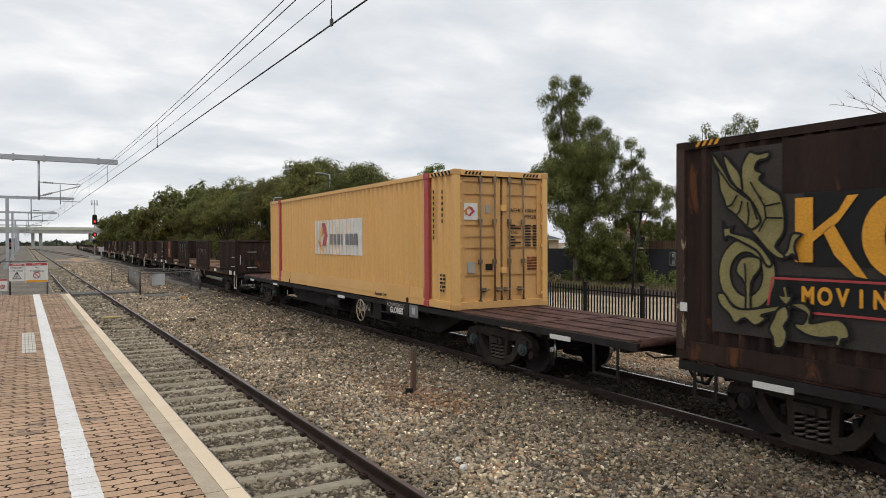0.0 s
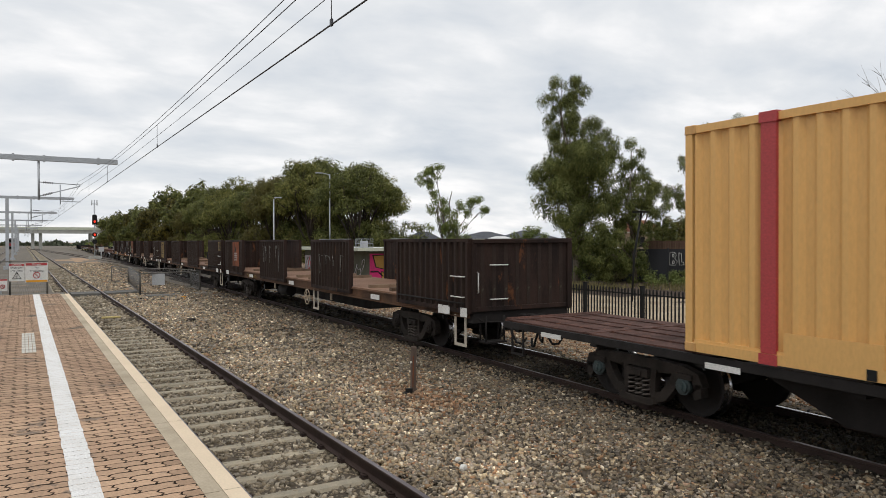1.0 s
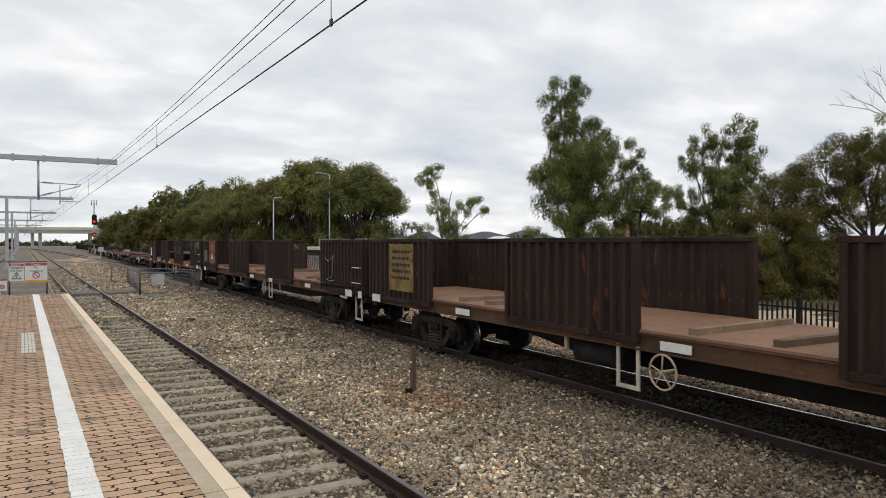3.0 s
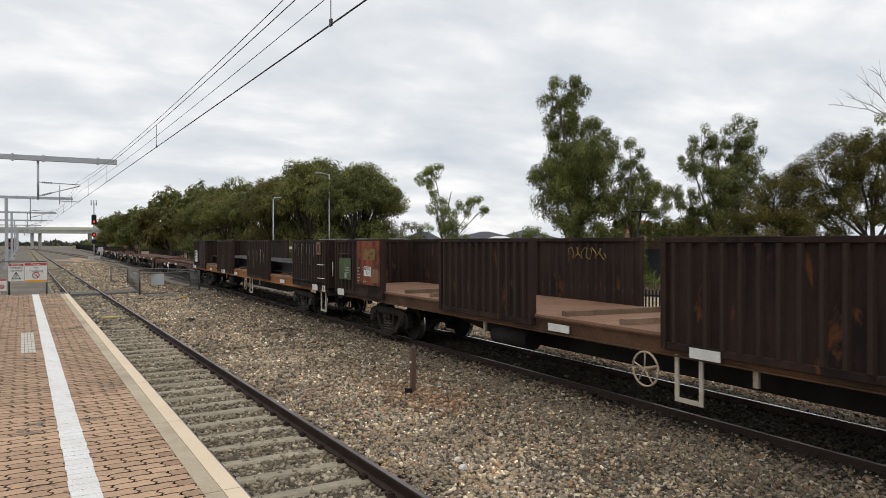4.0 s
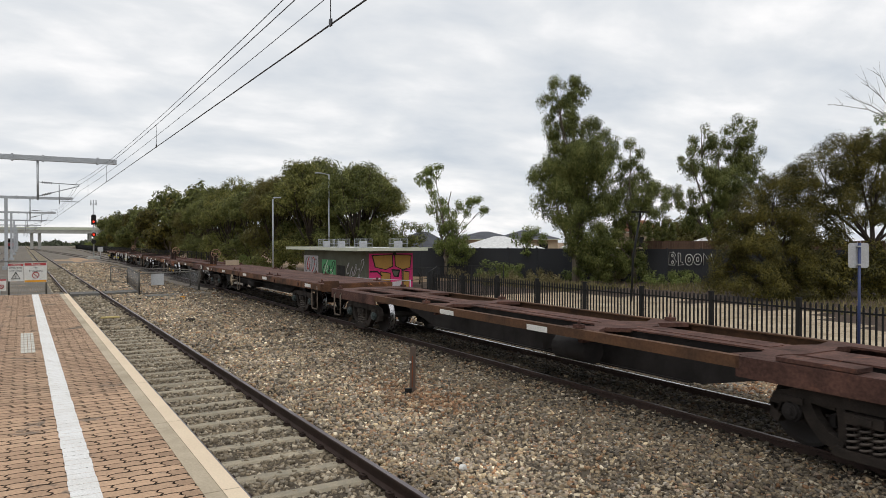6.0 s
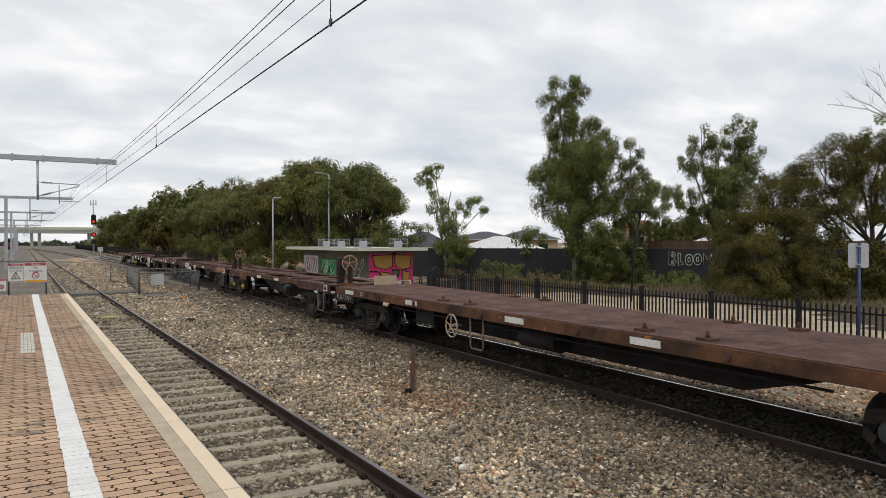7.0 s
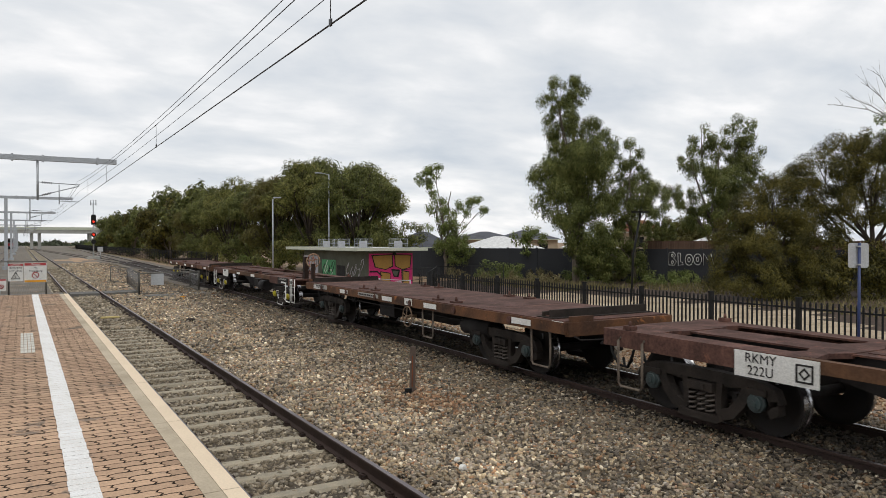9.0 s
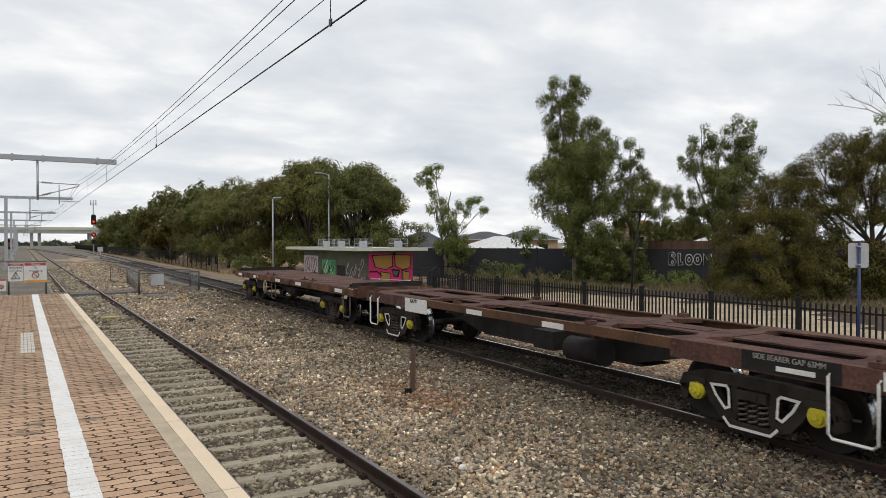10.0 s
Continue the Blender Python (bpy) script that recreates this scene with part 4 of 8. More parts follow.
    for y in (-0.12, 0.10):
        tube(bm, [(-1.0, y, 0.95), (-1.0, y, 0.42)], 0.02, 6)
        tube(bm, [(-0.55, y, 0.95), (-0.55, y, 0.42)], 0.02, 6)
    box(bm, -0.78, -0.02, 0.41, 0.52, 0.32, 0.03)
    part("end_step", bm, "wagon_black", w, "rusty steel end step")
    return w


def container_flat(u, L, y1, y2, cap="dark", deck=0.94):
    w = wagon_root("flat_wagon", u, "low dark brown container flat wagon carrying a container")
    bm = B()
    box(bm, 0, L / 2, deck - 0.14, 0.6, L - 0.1, 0.28)
    prism(bm, [(y1 + 1.6, deck - 0.1), (y2 - 1.6, deck - 0.1), (y2 - 3.0, deck - 0.66), (y1 + 3.0, deck - 0.66)], "x", -0.72, 0.72)
    for s in (-1, 1):
        strip(bm, [(0.05, deck - 0.06), (L - 0.05, deck - 0.06)], 0.12, s * 1.22 - 0.03, s * 1.22 + 0.03)
    for i in range(12):
        box(bm, 0, 0.4 + i * (L - 0.8) / 11, deck - 0.1, 2.4, 0.14, 0.16)
    part("underframe", bm, "wagon_black", w)
    for a, b in ((0.05, 5.6), (L - 5.0, L - 0.05)):
        # long plates with open slots between them, and cross plates over the bogie
        for cx, wd in ((-1.0, 0.36), (-0.48, 0.42), (0.0, 0.30), (0.48, 0.42), (1.0, 0.36)):
            for f0, f1 in ((0.04, 0.51), (0.55, 0.96)):
                bm = B()
                box(bm, cx, a + (b - a) * (f0 + f1) / 2, deck + 0.012, wd, (b - a) * (f1 - f0), 0.025)
                part("deck_plate", bm, "deck_rust", w, "rusty steel deck plate")
        for f in (0.02, 0.53, 0.98):
            bm = B()
            box(bm, 0, a + (b - a) * f, deck + 0.020, 2.36, 0.20, 0.03)
            part("cross_plate", bm, "deck_rust", w, "rusty steel cross plate")
    for y in (0.06, L - 0.06):
        bm = B()
        tube(bm, [(-1.18, y, deck + 0.0), (1.18, y, deck + 0.0)], 0.065, 8)
        part("end_roll", bm, "deck_rust", w)
    steps(w, 0.75, False, -1.24, 0.9, 0.40, 0.55)
    steps(w, L - 0.5, False, -1.24, 0.9, 0.40, 0.35)
    for y in (1.6, L * 0.49, L - 1.8, L * 0.78):
        plate(w, "reflector", y, y + 0.55, deck - 0.16, deck - 0.08, "white_paint", "white reflector plate", -1.256)
    bm = B()
    box(bm, -0.9, L * 0.42, 0.62, 0.5, 1.4, 0.42)
    part("equipment_box", bm, "wagon_black", w)
    bm = B()
    tube(bm, [(-0.95, L * 0.52, 0.62), (-0.95, L * 0.52 + 1.1, 0.62)], 0.2, 12)
    part("air_tank", bm, "wagon_black", w)
    bm = B()
    for y in (L * 0.345, L * 0.385):
        tube(bm, [(-1.22, y, 0.9), (-1.22, y, 0.38)], 0.02, 6)
    for z in (0.42, 0.66):
        tube(bm, [(-1.22, L * 0.345, z), (-1.22, L * 0.385, z)], 0.02, 6)
    part("side_ladder", bm, "wagon_black", w)
    bogie(w, y1, cap)
    bogie(w, y2, cap)
    coupler(w, 0, -1, 0.80)
    coupler(w, L, 1, 0.80)
    return w


def corrugated(length, z0, z1, pitch, depth, mat, closed=True):
    """A corrugated container wall along y, outer face at x=0."""
    bm = B()
    n = round(length / pitch)
    p = length / n
    prof = [(0, 0)]
    for i in range(n):
        y = i * p
        prof += [(0, y + p * 0.12), (depth, y + p * 0.32), (depth, y + p * 0.68), (0, y + p * 0.88)]
    prof += [(0, length)]
    a = [(bm.verts.new((x, y, z0)), bm.verts.new((x, y, z1))) for x, y in prof]
    for q, r in zip(a, a[1:]):
        bm.faces.new((q[0], r[0], r[1], q[1]))
    if closed:
        b = [(bm.verts.new((0.07, y, z0)), bm.verts.new((0.07, y, z1))) for y in (0, length)]
        bm.faces.new((b[0][0], b[1][0], b[1][1], b[0][1]))
    return mesh("side_wall", bm, mat)


def container(w_name, u, L, H, W, base, mat, end_mat, label, seat):
    c = tagged(obj(w_name, None), label, "shipping container")
    c.matrix_basis = on_line(u, 0, seat)
    TRAIN.append((c, u, seat))
    hw = W / 2
    side = corrugated(L - 0.3, base + 0.16, base + H - 0.10, 0.30, 0.055, mat)
    obj("side_wall", side, c, pose(-hw + 0.015, 0.15, 0))
    obj("side_wall", side, c, pose(hw - 0.015, L - 0.15, 0, 0, 0, 180))
    bm = B()
    box(bm, 0, L / 2, base + H - 0.03, W - 0.06, L - 0.1, 0.03)
    part("roof", bm, mat, c)
    bm = B()
    for sx in (-1, 1):
        box(bm, sx * (hw - 0.05), L / 2, base + 0.09, 0.10, L - 0.3, 0.16)
        box(bm, sx * (hw - 0.035), L / 2, base + H - 0.06, 0.07, L - 0.3, 0.10)
    for y in (0.06, L - 0.06):
        box(bm, 0, y, base + 0.09, W - 0.3, 0.10, 0.16)
        box(bm, 0, y, base + H - 0.07, W - 0.3, 0.10, 0.12)
        for sx in (-1, 1):
            box(bm, sx * (hw - 0.07), y, base + H / 2, 0.14, 0.12, H - 0.24)
    part("frame", bm, mat, c)
    bm = B()
    box(bm, 0, 0, 0, 0.18, 0.19, 0.125)
    bmesh.ops.bevel(bm, geom=list(bm.edges), offset=0.01, segments=1, affect="EDGES")
    casting = mesh("corner_casting", bm, end_mat)
    for y in (0.085, L - 0.085):
        for sx in (-1, 1):
            for z in (base + 0.06, base + H - 0.06):
                obj("corner_casting", casting, c, pose(sx * (hw - 0.08), y, z))
    return c


B_U = 7.5
flat_b = container_flat(B_U, 24.6, 4.1, 21.15, deck=0.98)
side_wheel(flat_b, 10.6, 0.60)
yc = container("yellow_container", 12.98, 14.6, 3.08, 2.5, 1.03, "yellow_paint", "yellow_dirty", "yellow corrugated shipping container with red posts on a flat wagon", -0.015)

flat_a = container_flat(-17.2, 24.0, 4.2, 22.1, "black", 0.86)
ko = container("brown_container", -7.85, 14.63, 2.985, 2.5, 0.96, "brown_steel", "brown_steel", "dark brown shipping container with painted gold crest", -0.065)

w_c = open_wagon(33.2, 10.55, "dark brown ribbed open wagon with rusty floor")
w_d = open_wagon(57.2, 12.6, "dark brown ribbed open wagon with yellow cross plate")
w_e = open_wagon(80.73, 10.35, "dark brown ribbed open wagon with rusted end panel", plain_rear=True)
w_f = open_wagon(104.62, 10.45, "dark brown ribbed open wagon loaded with steel beams", True, "sill_rust", (0.0, 6.6, 12.88, 19.6), "dark")


def skeletal(u, L, y1, y2, caps=("dark", "dark"), post=True, deck=1.15, outlined=False, label="rusty skeletal container wagon with open frame"):
    w = wagon_root("skeletal_wagon", u, label)
    bm = B()
    for sx in (-1, 1):
        prism(bm, [(0.15, deck - 0.04), (L - 0.15, deck - 0.04), (L - 0.15, deck - 0.32), (y2 - 1.3, deck - 0.34), (y2 - 2.9, deck - 0.70), (y1 + 2.9, deck - 0.70), (y1 + 1.3, deck - 0.34), (0.15, deck - 0.32)], "x", sx * 0.27 - 0.02, sx * 0.27 + 0.02)
    box(bm, 0, L / 2, deck - 0.71, 0.66, y2 - y1 - 5.8, 0.025)
    part("centre_sill", bm, "wagon_black", w)
    bm = B()
    box(bm, 0, L / 2, deck - 0.03, 0.68, L - 0.2, 0.025)
    box(bm, 0, L / 2, deck - 0.012, 0.30, L - 7.4, 0.012)
    part("sill_cap", bm, "deck_rust", w, "broad rusty cap of the spine")
    for sx in (-1, 1):
        bm = B()
        prism(bm, [(1.14 * sx, deck - 0.165), (1.185 * sx, deck - 0.165), (1.185 * sx, deck - 0.008), (1.07 * sx, deck - 0.008), (1.07 * sx, deck - 0.03), (1.14 * sx, deck - 0.03)], "y", 3.4, L - 3.4)
        part("side_rail", bm, "rail_brown", w, "rust streaked side rail")
        for a, b in ((0.12, 3.45), (L - 3.45, L - 0.12)):
            bm = B()
            box(bm, sx * 1.16, (a + b) / 2, deck - 0.14, 0.05, b - a, 0.264)
            box(bm, sx * 0.98, (a + b) / 2, deck - 0.022, 0.32, b - a, 0.03)
            part("end_girder", bm, "deck_rust", w, "rusty end girder plate")
    for y, wd, cut in ((0.62, 1.0, 0.8), (3.35, 0.55, 0.5), (L * 0.36, 0.9, 0.3), (L * 0.64, 0.9, 0.3), (L - 3.35, 0.55, 0.5), (L - 0.62, 1.0, 0.8)):
        bm = B()
        # a plate across the frame, cut back in a curve towards the spine
        half = [(1.06, wd / 2), (0.84, wd / 2 * (cut + 0.45 * (1 - cut))), (0.62, wd / 2 * cut), (0.34, wd / 2)]
        o = half + [(-x, v) for x, v in half[::-1]] + [(-x, -v) for x, v in half] + [(x, -v) for x, v in half[::-1]]
        prism(bm, [(px_, y + py_) for px_, py_ in o], "z", deck - 0.075, deck - 0.006)
        box(bm, 0, y, deck - 0.16, 2.1, 0.10, 0.18)
        part("cross_member", bm, "deck_rust", w, "rusty flat cross member")
    for y in (0.6, L * 0.36, L * 0.66, L - 0.6):
        for sx in (-1, 1):
            bm = B()
            box(bm, sx * 1.08, y, deck + 0.03, 0.13, 0.17, 0.06)
            tube(bm, [(sx * 1.08, y, deck + 0.05), (sx * 1.08, y, deck + 0.13)], 0.03, 8, 0, 0.018)
            part("twist_lock", bm, "deck_rust", w)
    bogie(w, y1, caps[0], outlined)
    bogie(w, y2, caps[1], outlined)
    coupler(w, 0, -1)
    coupler(w, L, 1)
    if post:
        bm = B()
        box(bm, -0.64, 0.50, deck + 0.38, 0.16, 0.17, 0.82)
        box(bm, -0.50, 0.08, deck + 0.26, 0.12, 0.13, 0.58)
        tube(bm, [(-0.80, 0.44, deck), (-0.80, 0.46, deck + 0.34), (-0.66, 0.44, deck + 0.36)], 0.014, 6)
        part("brake_post", bm, "brown_steel", w)
        bm = B()
        c, R = Vector((-0.42, 0.30, deck + 0.66)), 0.25
        rim = [c + Vector((math.cos(6.28319 * k / 16) * R, 0, math.sin(6.28319 * k / 16) * R)) for k in range(17)]
        tube(bm, rim, 0.022, 6)
        for k in range(5):
            e = c + Vector((math.cos(6.28319 * k / 5 + 0.3) * R, 0, math.sin(6.28319 * k / 5 + 0.3) * R))
            tube(bm, [c + Vector((0, 0.02, 0)), e], 0.014, 5)
        tube(bm, [c + Vector((0, -0.03, 0)), c + Vector((-0.22, 0.26, 0))], 0.03, 8)
        part("handbrake_wheel", bm, "wheel_pale", w, "pale spoked handbrake wheel")
    bm = B()
    for z in (0.30, 0.58, 0.86):
        tube(bm, [(-1.22, 0.04, z), (-1.22, 0.36, z)], 0.016, 6)
    for y in (0.04, 0.36):
        tube(bm, [(-1.22, y, 0.28), (-1.22, y, deck)], 0.018, 6)
    part("ladder", bm, "white_paint" if outlined else "bogie_brown", w, "white edged step ladder" if outlined else "brown step ladder")
    stirrup(w, L - 1.0, L - 0.5, deck, "white_paint" if outlined else "step_worn")
    stirrup(w, 0.52, 1.08, deck, "white_paint" if outlined else "step_worn")
    bm = B()
    box(bm, -1.02, 0.20, 0.27, 0.42, 0.40, 0.03)
    part("foot_plate", bm, "bogie_brown", w, "chequered foot plate")
    for y in (L * 0.4, L * 0.58):
        plate(w, "reflector", y, y + 0.6, deck - 0.16, deck - 0.06, "white_paint", "white reflector plate", -1.19)
    bm = B()
    tube(bm, [(-0.75, L * 0.36, 0.62), (-0.75, L * 0.36 + 0.9, 0.62)], 0.22, 12)
    part("air_tank", bm, "wagon_black", w)
    bm = B()
    box(bm, -0.6, L * 0.36 + 1.6, 0.68, 0.5, 0.6, 0.35)
    part("brake_valve", bm, "wagon_black", w)
    return w


def flat_wagon(u, L, y1, y2, hw, caps=("dark", "dark"), deck=1.15, wheel="cream_wall", label="flat wagon with rusty red steel deck", belly=0.4):
    w = wagon_root("flat_wagon", u, label)
    bm = B()
    box(bm, 0, L / 2, deck - 0.2, 0.7, L - 0.2, 0.30)
    prism(bm, [(y1 + 1.3, deck - 0.2), (y2 - 1.3, deck - 0.2), (y2 - 3.0, deck - 0.66), (y1 + 3.0, deck - 0.66)], "x", -belly, belly)
    for i in range(9):
        box(bm, 0, 0.6 + i * (L - 1.2) / 8, deck - 0.14, 2.4, 0.12, 0.16)
    part("underframe", bm, "wagon_black", w)
    n = int((L - 0.2) / 2.4)
    bm = B()
    box(bm, 0, 0, deck - 0.015, 2.48, (L - 0.2) / n - 0.004, 0.03)
    dm = mesh("deck_plate", bm, "deck_rust")
    for i in range(n):
        obj("deck_plate", dm, w, pose(0, 0.1 + (i + 0.5) * (L - 0.2) / n, rng.uniform(-0.002, 0.002)), "rust red deck plate")
    for sx in (-1, 1):
        bm = B()
        strip(bm, [(0.05, deck - 0.12), (L - 0.05, deck - 0.12)], 0.20, sx * 1.25 - 0.03, sx * 1.25 + 0.03)
        part("side_sill", bm, "flat_sill", w, "rust streaked side sill")
    for y in (0.06, L - 0.06):
        bm = B()
        box(bm, 0, y, deck - 0.14, 2.44, 0.10, 0.24)
        box(bm, -0.9, y, deck + 0.03, 0.5, 0.06, 0.10)
        part("headstock", bm, "flat_sill", w)
    bm = B()
    tube(bm, [(-0.03, 0, 0), (0.0, 0, 0)], 0.075, 10)
    sm = mesh("stake_pocket", bm, "deck_rust")
    for i in range(6):
        obj("stake_pocket", sm, w, pose(-1.28, L * (i + 0.8) / 6.6, deck - 0.12))
    for y in (L * 0.3, L * 0.36, L * 0.62, L * 0.68, 0.7):
        for sx in (-1, 1):
            bm = B()
            box(bm, sx * 1.0, y, deck + 0.02, 0.2, 0.24, 0.04)
            tube(bm, [(sx * 1.0, y, deck + 0.03), (sx * 1.0, y, deck + 0.13)], 0.04, 8, 0, 0.02)
            part("twist_lock", bm, "deck_rust", w)
    bogie(w, y1, caps[0])
    bogie(w, y2, caps[1])
    coupler(w, 0, -1)
    coupler(w, L, 1)
    side_wheel(w, hw, 0.70, r=0.245, mat=wheel)
    bm = B()
    tube(bm, [(-0.9, hw - 3.2, 0.70), (-0.9, hw - 2.1, 0.70)], 0.2, 12)
    part("air_tank", bm, "wagon_black", w)
    bm = B()
    box(bm, -0.85, hw + 1.7, 0.72, 0.5, 0.9, 0.34)
    part("equipment_box", bm, "wagon_black", w)
    bm = B()
    tube(bm, [(-1.1, y1 + 1.5, 0.80), (-1.1, y2 - 1.5, 0.80)], 0.02, 6)
    part("brake_pipe", bm, "wagon_black", w)
    stirrup(w, 0.5, 1.05, deck, "step_worn")
    stirrup(w, hw - 1.1, hw - 0.6, deck, "step_worn")
    for y in (1.0, L * 0.33, L * 0.5, L * 0.72, L - 1.5):
        plate(w, "reflector", y, y + 0.6, deck - 0.17, deck - 0.06, "white_paint", "white reflector plate", -1.29)
    return w


w_g = skeletal(128.1, 18.5, 1.85, 16.2, ("black", "dark"), False, 1.05)
w_h = flat_wagon(147.2, 19.65, 2.55, 17.4, 12.4, belly=0.68)
w_i = skeletal(167.5, 14.45, 2.2, 12.8, ("dark", "orange"))
w_j = skeletal(182.4, 14.6, 2.3, 12.65)
w_k = flat_wagon(197.7, 13.9, 2.3, 11.9, 5.95, wheel="timber_pale")
w_l = skeletal(213.0, 14.6, 2.18, 12.85, ("yellow", "yellow"), outlined=True)
w_m = flat_wagon(228.1, 15.0, 2.4, 13.0, 9.4, ("yellow", "yellow"))


# ---------------- loads, doors, lettering and marks of the train ----------------
def flat_shape(parent, name, outline, mat, x=-1.30, label="", thick=0.004):
    """A painted shape on a near side: outline in y,z."""
    bm = B()
    prism(bm, outline, "x", x - thick, x)
    return part(name, bm, mat, parent, label)


def rect(y0, y1, z0, z1):
    return [(y0, z0), (y1, z0), (y1, z1), (y0, z1)]


def disc(cy, cz, ry, rz, n=20, a0=0.0, a1=6.28319):
    return [(cy + ry * math.cos(a0 + (a1 - a0) * k / n), cz + rz * math.sin(a0 + (a1 - a0) * k / n)) for k in range(n)]


def bars(parent, y0, y1, z_top, rows, mat, x, pitch=0.07, h=0.035, seed=1):
    """Writing too worn to read: rows of short plain bars."""
    r = random.Random(seed)
    for i in range(rows):
        y = y1
        while y > y0 + 0.06:
            w = r.uniform(0.05, 0.16)
            flat_shape(parent, "worn_writing", rect(max(y0, y - w), y, z_top - i * pitch - h, z_top - i * pitch), mat, x)
            y -= w + 0.04


def scrawl(parent, y0, y1, z, h, n, mat, x, r=0.012, seed=1):
    """A loose hand-sprayed line of loops."""
    g = random.Random(seed)
    bm = B()
    pts = []
    for k in range(n * 6 + 1):
        f = k / (n * 6)
        pts.append((x, y1 + (y0 - y1) * f + 0.06 * math.sin(k * 1.7), z + h * (0.5 + 0.5 * math.sin(k * 1.05 + g.uniform(-0.4, 0.4)))))
    tube(bm, pts, r, 4)
    part("sprayed_scrawl", bm, mat, parent)


def chalk_arcs(parent, y0, y1, z, h, n, x=-1.392, seed=1, mat="chalk"):
    """Old chalk scribbles: uneven hooks and drips of differing height."""
    g = random.Random(seed)
    for k in range(n):
        cy = y0 + (y1 - y0) * (k + g.uniform(0.2, 0.8)) / n
        hh = h * g.uniform(0.3, 1.0)
        w = (y1 - y0) / n * g.uniform(0.15, 0.45)
        zz = z + h - hh
        pts = [(x, cy, zz), (x, cy + w * g.uniform(-0.3, 0.3), zz + hh * 0.5), (x, cy + w * 0.3, zz + hh), (x, cy - w, zz + hh * g.uniform(0.85, 1.05)), (x, cy - w * g.uniform(1.0, 1.5), zz + hh * g.uniform(0.3, 0.8))]
        bm = B()
        tube(bm, pts[:g.choice((3, 4, 5))], 0.006, 4)
        part("chalk_mark", bm, mat, parent)


def face_words(parent, text, x, z, size, mat, y=-0.03):
    """Lettering on a front end, facing forwards."""
    ob = words(parent, text, 0, 0, size, mat)
    ob.matrix_basis = pose(x, y, z, 90)
    return ob


# -- yellow container
ZB, ZT = 1.03, 4.11
for y in (1.29, 13.30):
    bm = B()
    box(bm, -1.245, y, (ZB + ZT) / 2, 0.05, 0.21, ZT - ZB - 0.02)
    box(bm, -1.235, y, ZT - 0.06, 0.10, 0.25, 0.13)
    box(bm, -1.235, y, ZB + 0.06, 0.10, 0.25, 0.13)
    part("red_post", bm, "red_paint", yc, "red painted lifting post")
bm = B()
box(bm, -1.245, 7.3, ZB + 0.07, 0.05, 14.2, 0.13)
prism(bm, [(-1.262, ZB + 0.15), (-1.235, ZB + 0.15), (-1.235, ZB + 0.40), (-1.252, ZB + 0.40)], "y", 1.5, 13.1)
part("bottom_rail", bm, "yellow_paint", yc)
for y0 in (2.15, 11.9):
    bm = B()
    box(bm, -1.262, y0 + 0.6, ZB + 0.27, 0.02, 1.15, 0.27)
    part("fork_plate", bm, "yellow_paint", yc)
    bm = B()
    box(bm, -1.268, y0 + 0.15, ZB + 0.07, 0.02, 0.11, 0.12)
    part("fork_slot", bm, "black", yc)
pitch = 14.3 / 48
obj("logo_board", corrugated(13.6 * pitch, 2.13, 3.21, pitch, 0.055, "white_paint", False), yc, pose(-1.2375, 0.15 + 17 * pitch, 0), "white painted logo panel")
# logo as plain shapes: two angular brackets and a row of blocks
flat_shape(yc, "logo_shape", [(8.95, 2.55), (8.62, 3.0), (8.42, 3.0), (8.75, 2.55)], "yellow_paint", -1.239)
flat_shape(yc, "logo_shape", [(8.95, 2.55), (8.75, 2.55), (8.60, 2.36), (8.80, 2.36)], "logo_orange", -1.239)
flat_shape(yc, "logo_shape", [(8.62, 3.12), (8.30, 3.12), (8.05, 2.72), (8.35, 2.72)], "red_paint", -1.239)
flat_shape(yc, "logo_shape", [(8.35, 2.72), (8.05, 2.72), (8.25, 2.40), (8.55, 2.40)], "red_paint", -1.239)
flat_shape(yc, "logo_shape", [(8.80, 2.36), (8.60, 2.36), (8.50, 2.24), (8.62, 2.24)], "yellow_paint", -1.239)
for k in range(7):
    y = 7.85 - k * 0.335
    w = 0.09 if k == 3 else 0.25
    flat_shape(yc, "logo_block", rect(y - w, y, 2.44, 2.76), "grey_paint", -1.239, "plain grey block of the logo")
words(yc, "Restraint Only", 3.9, ZB + 0.11, 0.13, "letter_dark", -1.275)
for k in range(9):
    flat_shape(yc, "worn_writing", rect(0.93, 0.99, 3.62 - k * 0.13, 3.70 - k * 0.13), "letter_dark", -1.255)
    if k < 6:
        flat_shape(yc, "worn_writing", rect(0.52, 0.58, 3.60 - k * 0.13, 3.68 - k * 0.13), "letter_dark", -1.255)
bars(yc, 0.42, 0.66, 1.80, 5, "letter_dark", -1.255, 0.085, 0.05, 3)
for k in range(6):
    flat_shape(yc, "hazard_stripe", [(0.15 + 0.16 * k, ZT - 0.11), (0.23 + 0.16 * k, ZT - 0.11), (0.30 + 0.16 * k, ZT - 0.02), (0.22 + 0.16 * k, ZT - 0.02)], "black", -1.253)


